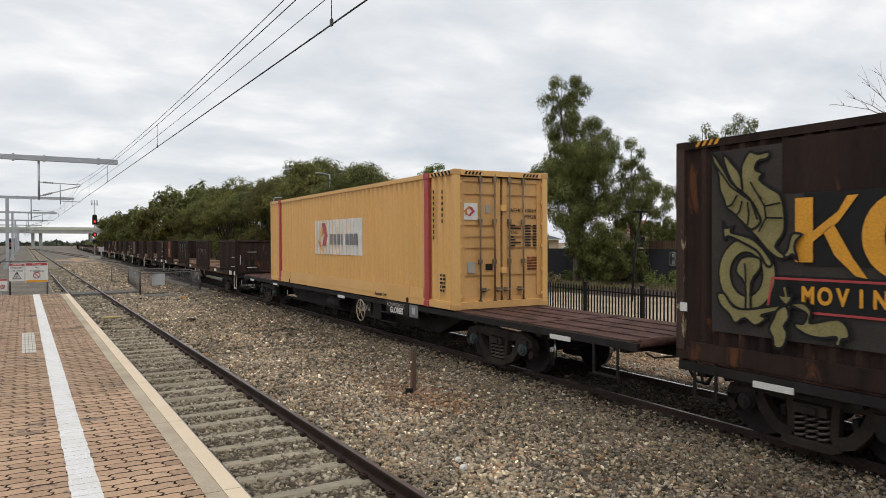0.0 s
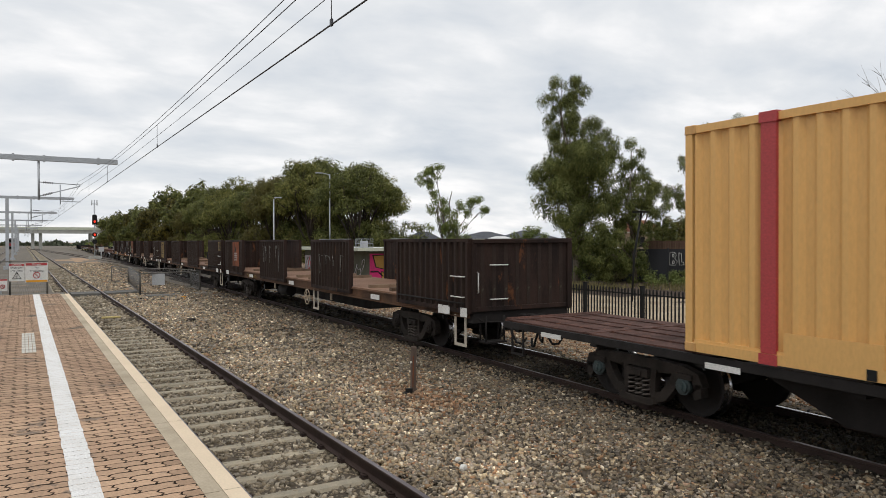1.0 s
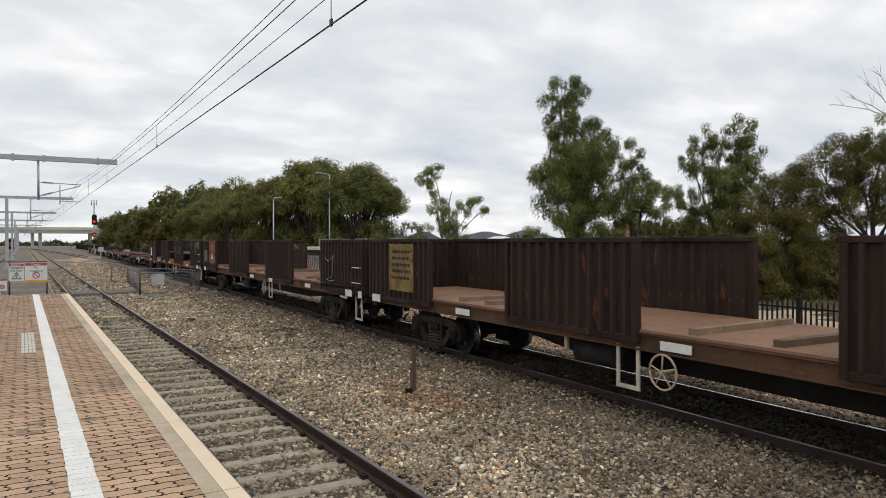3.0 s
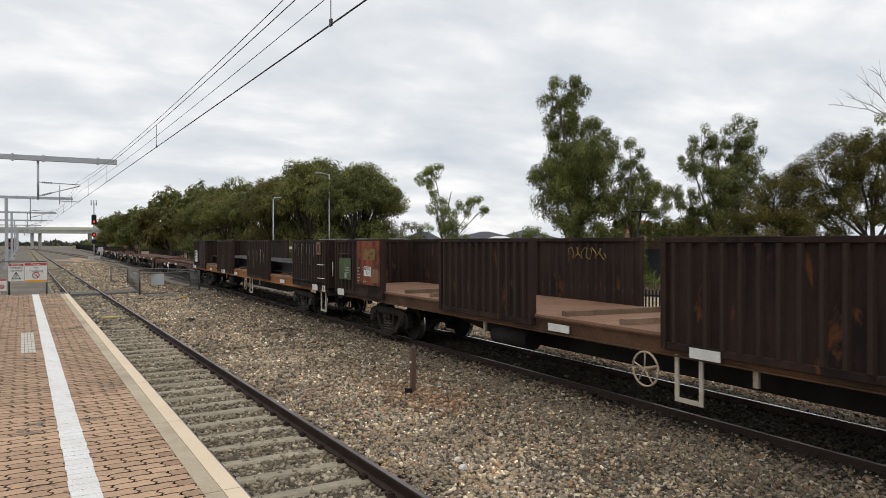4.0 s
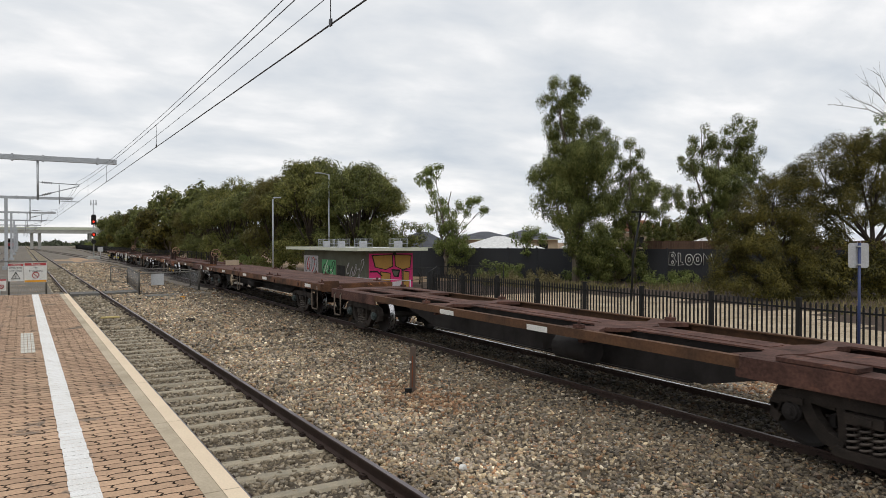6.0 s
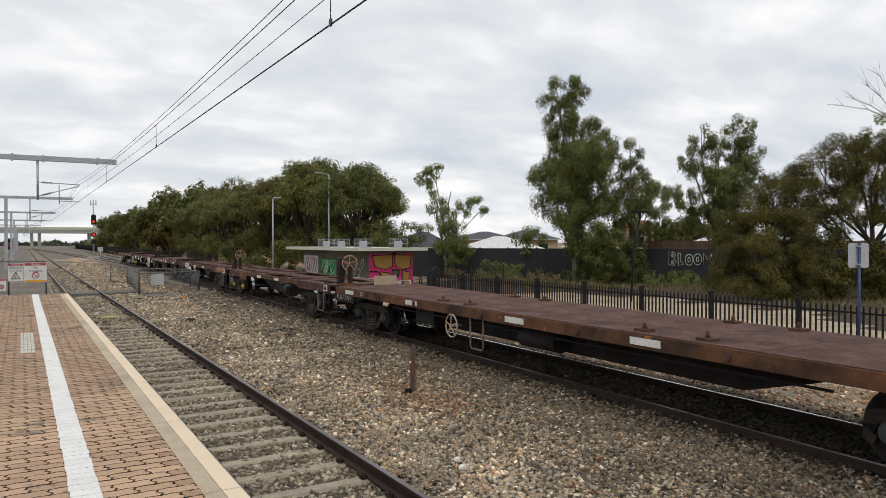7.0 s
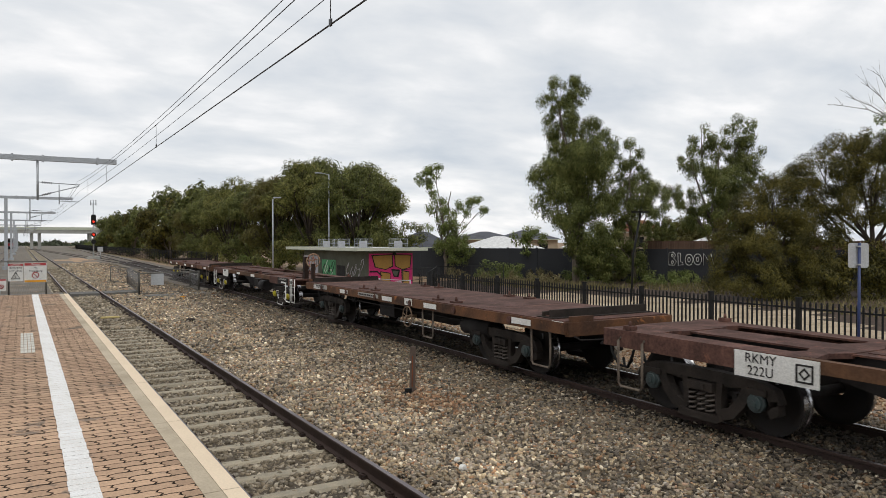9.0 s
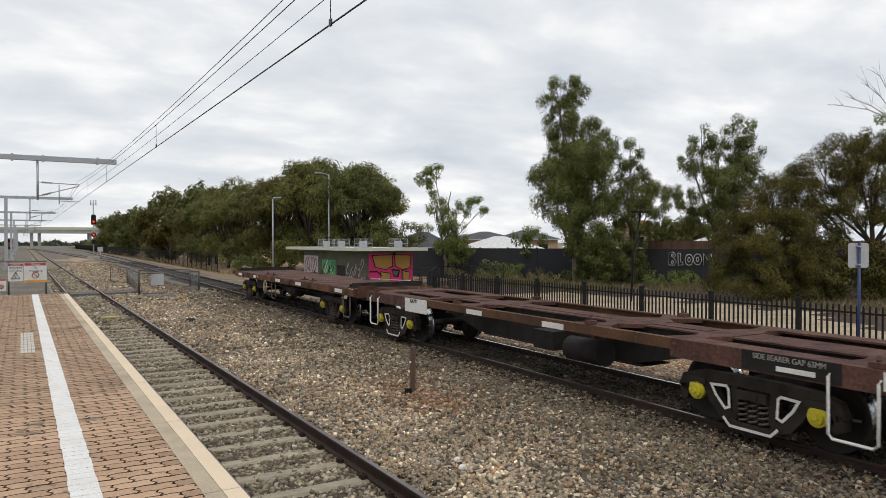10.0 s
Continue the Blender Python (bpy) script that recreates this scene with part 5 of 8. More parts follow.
def container_doors(c):
    """Two ribbed doors with locking rods, hinges and handles on the front end."""
    bm = B()
    box(bm, 0, 0.30, (ZB + ZT) / 2, 2.3, 0.04, ZT - ZB - 0.3)
    part("door_seal", bm, "black", c)
    for sx in (-1, 1):
        bm = B()
        x0, x1 = sx * 0.03, sx * 1.10
        cx, w = (x0 + x1) / 2, abs(x1 - x0)
        z0, z1 = ZB + 0.17, ZT - 0.17
        rows = [z0, z0 + 0.10, z0 + 0.50, z0 + 0.58, z0 + 1.12, z0 + 1.19, z0 + 1.37, z0 + 1.44, z0 + 1.62, z0 + 1.69, z0 + 2.30, z0 + 2.38, z1 - 0.1, z1]
        for k, (a, b) in enumerate(zip(rows, rows[1:])):
            deep = 0.035 if k in (2, 4, 6, 8, 10) else 0.0
            box(bm, cx, 0.10 + deep, (a + b) / 2, w - (0.2 if deep else 0.14), 0.03, b - a + 0.004)
        for xx in (x0 + sx * 0.06, x1 - sx * 0.06):
            box(bm, xx, 0.085, (z0 + z1) / 2, 0.12, 0.06, z1 - z0)
        for z in (z0 + 0.04, z1 - 0.04):
            box(bm, cx, 0.085, z, w, 0.06, 0.09)
        d = part("door", bm, "yellow_dirty", c, "yellow ribbed container door with soot stains")
        for xx in (sx * 0.20, sx * 0.58):
            bm = B()
            tube(bm, [(xx, 0.02, ZB + 0.10), (xx, 0.02, ZT - 0.08)], 0.021, 7)
            for z in (ZB + 0.14, ZB + 1.05, ZB + 1.95, ZT - 0.20):
                box(bm, xx, 0.035, z, 0.09, 0.06, 0.10)
            part("locking_rod", bm, "rod_dirty", d, "soot stained steel locking rod")
            bm = B()
            tube(bm, [(xx, -0.01, ZB + 0.42), (xx - sx * 0.10, -0.02, ZB + 0.40), (xx - sx * 0.22, -0.01, ZB + 0.43)], 0.017, 6)
            box(bm, xx - sx * 0.1, 0.03, ZB + 0.42, 0.09, 0.05, 0.10)
            part("handle", bm, "rod_dirty", d)
        for z in (ZB + 0.3, ZB + 0.85, ZB + 1.4, ZB + 1.9, ZB + 2.4, ZB + 2.8):
            bm = B()
            box(bm, sx * 1.14, 0.04, z, 0.13, 0.06, 0.07)
            part("hinge", bm, "yellow_paint", d)
    for z in (ZB + 0.85, ZB + 2.25):
        bm = B()
        box(bm, 0.03, 0.03, z, 0.14, 0.06, 0.13)
        part("keeper", bm, "yellow_paint", c)

    def sheet(name, x0, x1, z0, z1, mat, y=0.068):
        bm = B()
        box(bm, (x0 + x1) / 2, y, (z0 + z1) / 2, x1 - x0, 0.01, z1 - z0)
        return part(name, bm, mat, c)
    sheet("logo_board", -1.02, -0.63, ZB + 1.98, ZB + 2.35, "white_paint")
    for o, mat in (([(-0.99, 2.17), (-0.87, 2.27), (-0.80, 2.27), (-0.92, 2.17), (-0.86, 2.08), (-0.93, 2.08)], "logo_orange"), ([(-0.80, 2.27), (-0.70, 2.17), (-0.82, 2.06), (-0.88, 2.06), (-0.78, 2.17), (-0.88, 2.27)], "red_paint")):
        bm = B()
        prism(bm, [(x, ZB + z) for x, z in o], "y", 0.055, 0.060)
        part("logo_shape", bm, mat, c)
    sheet("sticker", -0.42, -0.30, ZB + 2.14, ZB + 2.32, "stencil_grey")
    sheet("data_plate", -0.90, -0.70, ZB + 0.80, ZB + 1.05, "stencil_grey")
    sheet("sticker", -0.42, -0.24, ZB + 0.86, ZB + 1.00, "black")
    face_words(c, "AEHO", 0.42, ZB + 2.20, 0.13, "letter_dark", 0.066)
    face_words(c, "100647", 0.84, ZB + 2.20, 0.13, "letter_dark", 0.066)
    face_words(c, "MFGB", 0.80, ZB + 2.06, 0.13, "letter_dark", 0.066)
    face_words(c, "TARE", 0.36, ZB + 1.70, 0.09, "letter_dark", 0.066)
    r = random.Random(8)
    for i in range(8):
        z = ZB + 1.86 - i * 0.065
        for x0, x1 in ((0.24, 0.24 + r.uniform(0.1, 0.3)), (0.66, 0.82), (0.88, 0.98)):
            if i in (2, 3) and x0 < 0.3:
                continue
            sheet("worn_writing", x0, x1, z - 0.018, z + 0.018, "letter_dark")
    for i in range(5):
        z = ZB + 1.12 - i * 0.065
        for x0, x1 in ((0.72, 0.82), (0.84, 0.98)):
            sheet("worn_writing", x0, x1, z - 0.02, z + 0.02, "rust_bright")
    for x0 in (-1.0, 0.55):
        for k in range(5):
            bm = B()
            prism(bm, [(x0 + 0.09 * k, ZT - 0.11), (x0 + 0.05 + 0.09 * k, ZT - 0.11), (x0 + 0.09 + 0.09 * k, ZT - 0.04), (x0 + 0.04 + 0.09 * k, ZT - 0.04)], "y", 0.0, 0.006)
            part("hazard_stripe", bm, "black", c)


container_doors(yc)
# soot-stained lower sill of the door end
bm = B()
box(bm, 0, 0.05, ZB + 0.09, 2.2, 0.10, 0.15)
part("door_sill", bm, "yellow_dirty", yc)

words(flat_b, "RQWW22019-C", 8.45, 0.90, 0.15, "stencil_grey", -1.27)
words(flat_b, "GLORIES", 8.40, 0.77, 0.20, "white_paint", -1.275, bold=0.006)
scrawl(flat_b, 10.3, 11.1, 0.60, 0.18, 5, "chalk", -1.20, 0.012, 4)
plate(flat_b, "number_board", 7.75, 9.05, 0.66, 1.0, "wagon_black", "", -1.255)
plate(flat_b, "tag_box", 7.25, 7.70, 0.68, 0.98, "grey_paint", "grey box with a pale tag", -1.255)
plate(flat_b, "tag", 7.38, 7.54, 0.76, 0.92, "sign_back", "", -1.264)
plate(flat_b, "scrawl_board", 10.2, 11.3, 0.55, 0.85, "wagon_black", "", -1.19)

# -- brown container
KX = -1.252
flat_shape(ko, "paint_patch", rect(11.0, 14.03, 1.40, 3.76), "patch_grey", KX, "faded grey paint patch")
flat_shape(ko, "paint_patch", rect(9.5, 13.0, 3.15, 3.80), "brown_steel", KX - 0.006)
GX = KX - 0.016
# a heraldic crest, reduced to plain rounded shapes


def rounded(o, steps=3):
    """An outline drawn out into a soft curve."""
    out, n = [], len(o)
    for i in range(n):
        p = [Vector(o[(i + k) % n]) for k in (-1, 0, 1, 2)]
        for k in range(steps):
            t = k / steps
            v = 0.5 * (2 * p[1] + (p[2] - p[0]) * t + (2 * p[0] - 5 * p[1] + 4 * p[2] - p[3]) * t * t + (3 * p[1] - p[0] - 3 * p[2] + p[3]) * t ** 3)
            out.append((v.x, v.y))
    return out


def crest(name, o, lift):
    """A gold shape with a black edge, painted in layers on the container's side."""
    o = rounded(o)
    flat_shape(ko, name, o, "gold_paint", GX - lift, "dull gold painted crest shape")
    bm = B()
    strip(bm, o, 0.03, GX - lift - 0.008, GX - lift - 0.002, True)
    part("crest_outline", bm, "black", ko)


bm = B()
strip(bm, disc(13.49, 2.17, 0.325, 0.365, 26), 0.21, GX - 0.001, GX + 0.003, True)
part("crest_outline", bm, "black", ko)
bm = B()
strip(bm, disc(13.49, 2.17, 0.325, 0.365, 26), 0.15, GX - 0.006, GX - 0.001, True)
part("crest_coil", bm, "gold_paint", ko, "dull gold painted coil")
crest("crest_tail", [(13.84, 2.84), (13.8, 2.76), (13.68, 2.77), (13.71, 2.7), (13.43, 2.63), (13.25, 2.5), (13.12, 2.32), (13.19, 2.28), (13.3, 2.44), (13.47, 2.54), (13.75, 2.65), (13.81, 2.6)], 0.008)
crest("crest_stem", [(13.54, 2.38), (13.3, 2.38), (13.28, 2.25), (13.41, 2.06), (13.42, 1.64), (13.49, 1.63), (13.49, 2.03), (13.63, 2.2)], 0.012)
crest("crest_body", [(13.51, 3.6), (13.43, 3.7), (13.31, 3.66), (13.16, 3.67), (13.18, 3.59), (13.31, 3.57), (13.35, 3.47), (13.25, 3.42), (13.29, 3.34), (13.11, 3.21), (13.0, 3.13), (12.95, 2.9), (12.96, 2.69), (13.07, 2.52), (12.92, 2.4), (13.03, 2.38), (13.19, 2.49), (13.35, 2.66), (13.49, 2.77), (13.51, 2.9), (13.41, 3.02), (13.53, 3.2), (13.55, 3.49)], 0.016)
crest("crest_wing", [(13.82, 3.71), (13.68, 3.57), (13.56, 3.42), (13.54, 3.2), (13.68, 3.34), (13.77, 3.51)], 0.020)
crest("crest_wing", [(14.0, 3.76), (13.81, 3.51), (13.68, 3.32), (13.43, 3.12), (13.31, 2.94), (13.27, 2.82), (13.39, 2.73), (13.51, 2.81), (13.59, 2.88), (13.68, 2.96), (13.76, 3.01), (13.81, 3.14), (13.87, 3.26), (13.89, 3.44), (13.96, 3.6)], 0.024)
crest("crest_leaf", [(13.91, 1.89), (13.8, 1.91), (13.67, 1.76), (13.5, 1.73), (13.3, 1.76), (12.88, 1.84), (12.87, 1.79), (13.25, 1.68), (13.18, 1.65), (13.34, 1.54), (13.49, 1.62), (13.63, 1.54), (13.72, 1.65), (13.85, 1.75)], 0.028)
crest("crest_leaf", [(12.88, 1.84), (12.7, 1.87), (12.6, 1.78), (12.62, 1.65), (12.5, 1.67), (12.3, 1.72), (12.19, 1.66), (12.16, 1.53), (12.24, 1.5), (12.27, 1.42), (12.32, 1.44), (12.3, 1.52), (12.46, 1.49), (12.63, 1.5), (12.79, 1.57), (12.79, 1.63), (12.7, 1.63), (12.65, 1.74), (12.77, 1.8)], 0.032)
crest("crest_leaf", [(12.92, 1.82), (12.87, 1.69), (12.94, 1.58), (12.9, 1.49), (12.95, 1.33), (13.06, 1.31), (13.09, 1.43), (13.14, 1.53), (13.07, 1.67), (13.03, 1.76)], 0.036)
crest("crest_leaf", [(13.03, 1.95), (12.94, 1.94), (12.96, 2.03), (12.91, 2.06), (12.88, 1.94), (12.83, 1.96), (12.85, 1.89), (12.92, 1.83)], 0.040)
crest("crest_claw", [(12.94, 2.42), (12.89, 2.49), (12.85, 2.64), (12.8, 2.68), (12.71, 2.66), (12.78, 2.59), (12.8, 2.49), (12.76, 2.37), (12.83, 2.43), (12.89, 2.39)], 0.044)
for line in ([(13.96, 3.63), (13.68, 3.28), (13.38, 3.08), (13.29, 2.85)],
             [(13.51, 3.09), (13.54, 2.97), (13.61, 2.9)],
             [(13.43, 3.07), (13.41, 2.92), (13.43, 2.78)],
             [(13.58, 3.17), (13.66, 3.05), (13.75, 3.02)],
             [(13.28, 3.15), (13.19, 3.01), (13.17, 2.87), (13.27, 2.7)],
             [(13.19, 3.01), (12.98, 3.04)],
             [(13.17, 2.87), (12.95, 2.86)],
             [(13.39, 3.32), (13.31, 3.19), (13.23, 3.1)],
             [(13.47, 2.31), (13.45, 2.06)]):
    bm = B()
    strip(bm, line, 0.022, GX - 0.062, GX - 0.056)
    part("crest_vein", bm, "black", ko)
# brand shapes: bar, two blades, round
flat_shape(ko, "brand_shadow", rect(10.0, 12.72, 2.30, 3.14), "black", GX + 0.008)
flat_shape(ko, "brand_bar", rect(12.60, 12.82, 2.34, 3.09), "orange_paint", GX - 0.006, "orange painted bar")
flat_shape(ko, "brand_blade", [(12.60, 2.70), (12.30, 2.92), (12.20, 3.09), (12.08, 3.09), (12.30, 2.80), (12.60, 2.58)], "orange_paint", GX - 0.006)
flat_shape(ko, "brand_blade", [(12.48, 2.70), (12.36, 2.78), (12.14, 2.40), (11.98, 2.18), (12.10, 2.20), (12.34, 2.42)], "orange_paint", GX - 0.006)
flat_shape(ko, "brand_round", disc(11.62, 2.64, 0.42, 0.46, 28), "orange_paint", GX - 0.006, "orange painted round")
flat_shape(ko, "brand_round_centre", disc(11.58, 2.64, 0.22, 0.30, 20), "black", GX - 0.012)
flat_shape(ko, "name_band", rect(9.0, 13.16, 1.76, 2.18), "black", GX + 0.002)
bm = B()
strip(bm, [(9.0, 2.14), (13.12, 2.14), (13.18, 1.80)], 0.028, GX - 0.008, GX - 0.003)
part("red_line", bm, "red_paint", ko, "thin red painted line")
bm = B()
strip(bm, [(9.0, 1.76), (12.72, 1.76)], 0.028, GX - 0.008, GX - 0.003)
part("red_line", bm, "red_paint", ko, "thin red painted line")
for i, ch in enumerate("MOVING"):
    words(ko, ch, 12.66 - 0.205 * i, 1.95, 0.27, "orange_paint", GX - 0.008, bold=0.010, stretch=0.8)
flat_shape(ko, "tag", rect(14.44, 14.56, 1.62, 1.74), "white_paint", KX - 0.012)
for k in range(4):
    flat_shape(ko, "hazard_stripe", [(14.30 - 0.1 * k, 3.86), (14.25 - 0.1 * k, 3.86), (14.20 - 0.1 * k, 3.93), (14.25 - 0.1 * k, 3.93)], "orange_paint", KX - 0.004)
bm = B()
box(bm, -1.235, 14.56, 2.47, 0.06, 0.14, 2.76)
part("corner_post", bm, "worn_post", ko, "scuffed corner post with bare patches")
bm = B()
box(bm, -1.235, 7.3, 1.10, 0.04, 14.2, 0.22)
part("bottom_rail", bm, "brown_steel", ko)

# -- open wagons
PX = -1.390
flat_shape(w_c, "end_plate", rect(20.13, 21.39, 1.38, 2.50), "rust_bright", PX, "rust orange plate with worn stencils")
bars(w_c, 20.5, 21.0, 2.0, 4, "stencil_grey", PX - 0.006, 0.10, 0.06, 5)
flat_shape(w_c, "worn_emblem", [(20.95, 2.1), (20.85, 2.35), (20.78, 2.12), (20.7, 2.38), (20.58, 2.1), (20.66, 2.08), (20.78, 2.02), (20.88, 2.08)], "letter_dark", PX - 0.006)
words(w_c, "RKWY", 20.75, 1.86, 0.14, "stencil_grey", PX - 0.008)
chalk_arcs(w_c, 13.3, 16.3, 1.35, 1.0, 5, seed=2)
chalk_arcs(w_c, 7.0, 9.6, 1.4, 0.7, 4, seed=3)
scrawl(w_c, 17.2, 18.9, 0.96, 0.14, 6, "yellow_chalk", -1.325, 0.009, 6)

flat_shape(w_d, "cross_plate", rect(0.12, 0.66, 2.06, 2.50), "amber_plate", PX, "amber plate with dark cross")
flat_shape(w_d, "cross", [(0.20, 2.12), (0.30, 2.12), (0.58, 2.44), (0.48, 2.44)], "letter_dark", PX - 0.006)
flat_shape(w_d, "cross", [(0.48, 2.12), (0.58, 2.12), (0.30, 2.44), (0.20, 2.44)], "letter_dark", PX - 0.010)
words(w_d, "A", 0.05, 1.45, 0.16, "white_paint", PX - 0.012)
flat_shape(w_d, "end_plate", rect(20.35, 21.7, 1.3, 2.46), "amber_plate", PX, "faded ochre plate with worn stencils")
bars(w_d, 20.5, 21.5, 2.3, 5, "letter_dark", PX - 0.006, 0.16, 0.07, 6)
words(w_d, "PAWK", 4.15, 1.04, 0.22, "letter_dark", -1.326, bold=0.004)
words(w_d, "PAWK", 5.75, 1.04, 0.22, "letter_dark", -1.326, bold=0.004)

flat_shape(w_e, "rust_plate", rect(19.69, 21.25, 1.34, 2.53), "rust_bright", PX - 0.002, "bright rust plate with flaking paint")
flat_shape(w_e, "faded_patch", rect(20.0, 20.75, 2.02, 2.32), "amber_plate", PX - 0.008)
flat_shape(w_e, "number_plate_white", rect(20.26, 20.74, 1.58, 1.84), "white_paint", PX - 0.010, "white stencil plate")
words(w_e, "RKWY", 20.50, 1.775, 0.14, "letter_dark", PX - 0.018)
words(w_e, "7-7", 20.50, 1.65, 0.14, "letter_dark", PX - 0.018)
bars(w_e, 21.0, 21.2, 1.80, 5, "stencil_grey", PX - 0.010, 0.09, 0.03, 7)
words(w_e, "BB WHY", 20.65, 1.42, 0.08, "stencil_grey", PX - 0.010)
flat_shape(w_e, "worn_patch", rect(19.78, 20.22, 1.42, 1.78), "deck_brown", PX - 0.008)
flat_shape(w_e, "green_plate", rect(21.68, 22.58, 1.42, 2.04), "green_paint", PX - 0.016, "green painted plate")
bars(w_e, 21.75, 22.1, 1.78, 3, "chalk", PX - 0.022, 0.07, 0.03, 8)
flat_shape(w_e, "chip", rect(22.0, 22.15, 1.46, 1.60), "stencil_grey", PX - 0.022)
bm = B()
tube(bm, [(-1.39, 21.6, 2.16), (-1.39, 22.7, 2.16)], 0.018, 6)
part("hand_rail", bm, "rib_paint", w_e)
for k, (z, h) in enumerate(((1.35, 0.75),)):
    bm = B()
    tube(bm, [(-1.400, 2.9, 2.0), (-1.400, 2.6, 1.9), (-1.400, 2.2, 2.1), (-1.400, 2.3, 1.45), (-1.400, 2.8, 1.35), (-1.400, 2.5, 1.30), (-1.400, 2.2, 1.34)], 0.014, 4)
    part("chalk_mark", bm, "chalk", w_e)
plate(w_e, "reflector", 9.0, 9.5, 0.95, 1.09, "white_paint", "white reflector plate", -1.382)

flat_shape(w_f, "cross_plate", rect(0.40, 0.84, 2.10, 2.50), "deck_brown", PX, "faded orange plate with dark cross")
flat_shape(w_f, "cross", [(0.47, 2.16), (0.54, 2.16), (0.77, 2.44), (0.70, 2.44)], "letter_dark", PX - 0.006)
flat_shape(w_f, "cross", [(0.70, 2.16), (0.77, 2.16), (0.54, 2.44), (0.47, 2.44)], "letter_dark", PX - 0.010)
words(w_f, "B", 0.15, 1.04, 0.16, "letter_dark", -1.392)
chalk_arcs(w_f, 0.9, 3.2, 1.7, 0.75, 6, seed=9)
chalk_arcs(w_f, 7.0, 9.7, 1.3, 0.9, 5, seed=10)
flat_shape(w_f, "stencil_plate", rect(21.72, 22.55, 1.35, 2.0), "white_paint", PX - 0.004, "white stencil plate")
words(w_f, "RKOX", 22.22, 1.90, 0.17, "letter_dark", PX - 0.012)
words(w_f, "4055-Y", 22.16, 1.74, 0.17, "letter_dark", PX - 0.012)
bars(w_f, 21.95, 22.45, 1.60, 3, "letter_dark", PX - 0.012, 0.07, 0.03, 11)
flat_shape(w_f, "paint_patch", rect(20.45, 21.1, 1.70, 2.05), "letter_dark", PX - 0.004)
bars(w_f, 20.12, 20.25, 1.95, 2, "rust_bright", PX - 0.004, 0.10, 0.06, 12)
flat_shape(w_f, "load_board", rect(14.5, 15.25, 0.97, 1.14), "white_paint", -1.378, "white load board")
words(w_f, "E-L", 14.88, 1.055, 0.19, "letter_dark", -1.388, bold=0.006)
scrawl(w_f, 18.4, 19.4, 1.0, 0.14, 4, "yellow_chalk", -1.325, 0.011, 13)
scrawl(w_f, 16.7, 18.1, 0.98, 0.16, 5, "yellow_chalk", -1.325, 0.011, 14)


def beam_load(u, y0, y1, x, z, label):
    """A dark steel channel girder lying along the wagon."""
    g = tagged(obj("steel_beam", None), label, "steel beam", "steel beams of the load")
    g.matrix_basis = on_line(u)
    TRAIN.append((g, u, 0.0))
    bm = B()
    h, w, t = 0.40, 0.34, 0.03
    prism(bm, [(x - w / 2, z), (x + w / 2, z), (x + w / 2, z + t), (x + t / 2, z + t), (x + t / 2, z + h - t), (x + w / 2, z + h - t), (x + w / 2, z + h), (x - w / 2, z + h),
               (x - w / 2, z + h - t), (x - t / 2, z + h - t), (x - t / 2, z + t), (x - w / 2, z + t)], "y", y0, y1)
    part("girder", bm, "steel_beam", g)


for k, (x, a, b) in enumerate(((-0.75, 2.2, 20.6), (-0.36, 2.6, 20.4), (0.03, 2.3, 20.7), (0.42, 2.2, 20.2), (0.80, 2.6, 20.5))):
    beam_load(104.62, a, b, x, 1.31, "long dark steel girder lying on timber bearers")
bm = B()
tube(bm, [(-1.2, 3.9, 1.22), (-0.85, 3.5, 1.62), (-0.6, 3.3, 1.73), (0.9, 3.3, 1.73)], 0.018, 5)
part("tie_strap", bm, "stencil_grey", w_f, "grey webbing strap over the load")

scrawl(w_e, 14.1, 15.3, 2.12, 0.26, 5, "yellow_chalk", 1.292, 0.012, 31)

# -- flat and skeletal wagons
words(w_h, "VQCY692V", 18.95, 0.87, 0.24, "stencil_grey", -1.268)
plate(w_h, "number_board", 18.2, 19.65, 0.72, 1.0, "wagon_black", "", -1.255)
bm = B()
box(bm, 0.2, 19.2, 1.31, 0.75, 0.03, 0.28, None)
part("loose_board", bm, "cream_wall", w_h, "pale loose board standing on the deck")
for k in range(5):
    flat_shape(w_h, "worn_writing", rect(17.25 + 0.08 * k, 17.29 + 0.08 * k, 0.98, 1.10), "stencil_grey", -1.288)
words(w_h, "A", 0.35, 1.0, 0.18, "stencil_grey", -1.29)
for w, y, t in ((w_i, 0.25, "BB"), (w_j, 0.25, "BB"), (w_l, 0.3, "B B"), (w_m, 0.35, "UA"), (w_k, 0.25, "BB"), (w_g, 0.3, "A")):
    plate(w, "letter_board", y - 0.15, y + 0.15, 0.94, 1.14, "white_paint", "small white letter board", -1.265)
    words(w, t, y, 1.03, 0.17, "letter_dark", -1.275, bold=0.005)
for w in (w_i, w_j, w_l):
    plate(w, "rust_board", 10.85, 12.0, 0.80, 1.13, "rust_bright" if w is w_i else "white_paint", "stencilled side board", -1.20)
words(w_j, "RKMY", 11.62, 1.045, 0.17, "letter_dark", -1.21)
words(w_j, "222U", 11.62, 0.89, 0.17, "letter_dark", -1.21)
bm = B()
strip(bm, rect(10.93, 11.13, 0.86, 1.06), 0.022, -1.216, -1.208, True)
strip(bm, [(11.03, 0.90), (11.09, 0.96), (11.03, 1.02), (10.97, 0.96)], 0.02, -1.216, -1.208, True)
part("stencil_mark", bm, "letter_dark", w_j)
words(w_l, "RKMY", 11.5, 1.07, 0.15, "letter_dark", -1.21)
bars(w_i, 11.1, 11.9, 1.1, 2, "deck_brown", -1.21, 0.1, 0.05, 22)
plate(w_l, "side_plate", 0.95, 2.25, 0.90, 1.145, "wagon_black", "black side plate", -1.192)
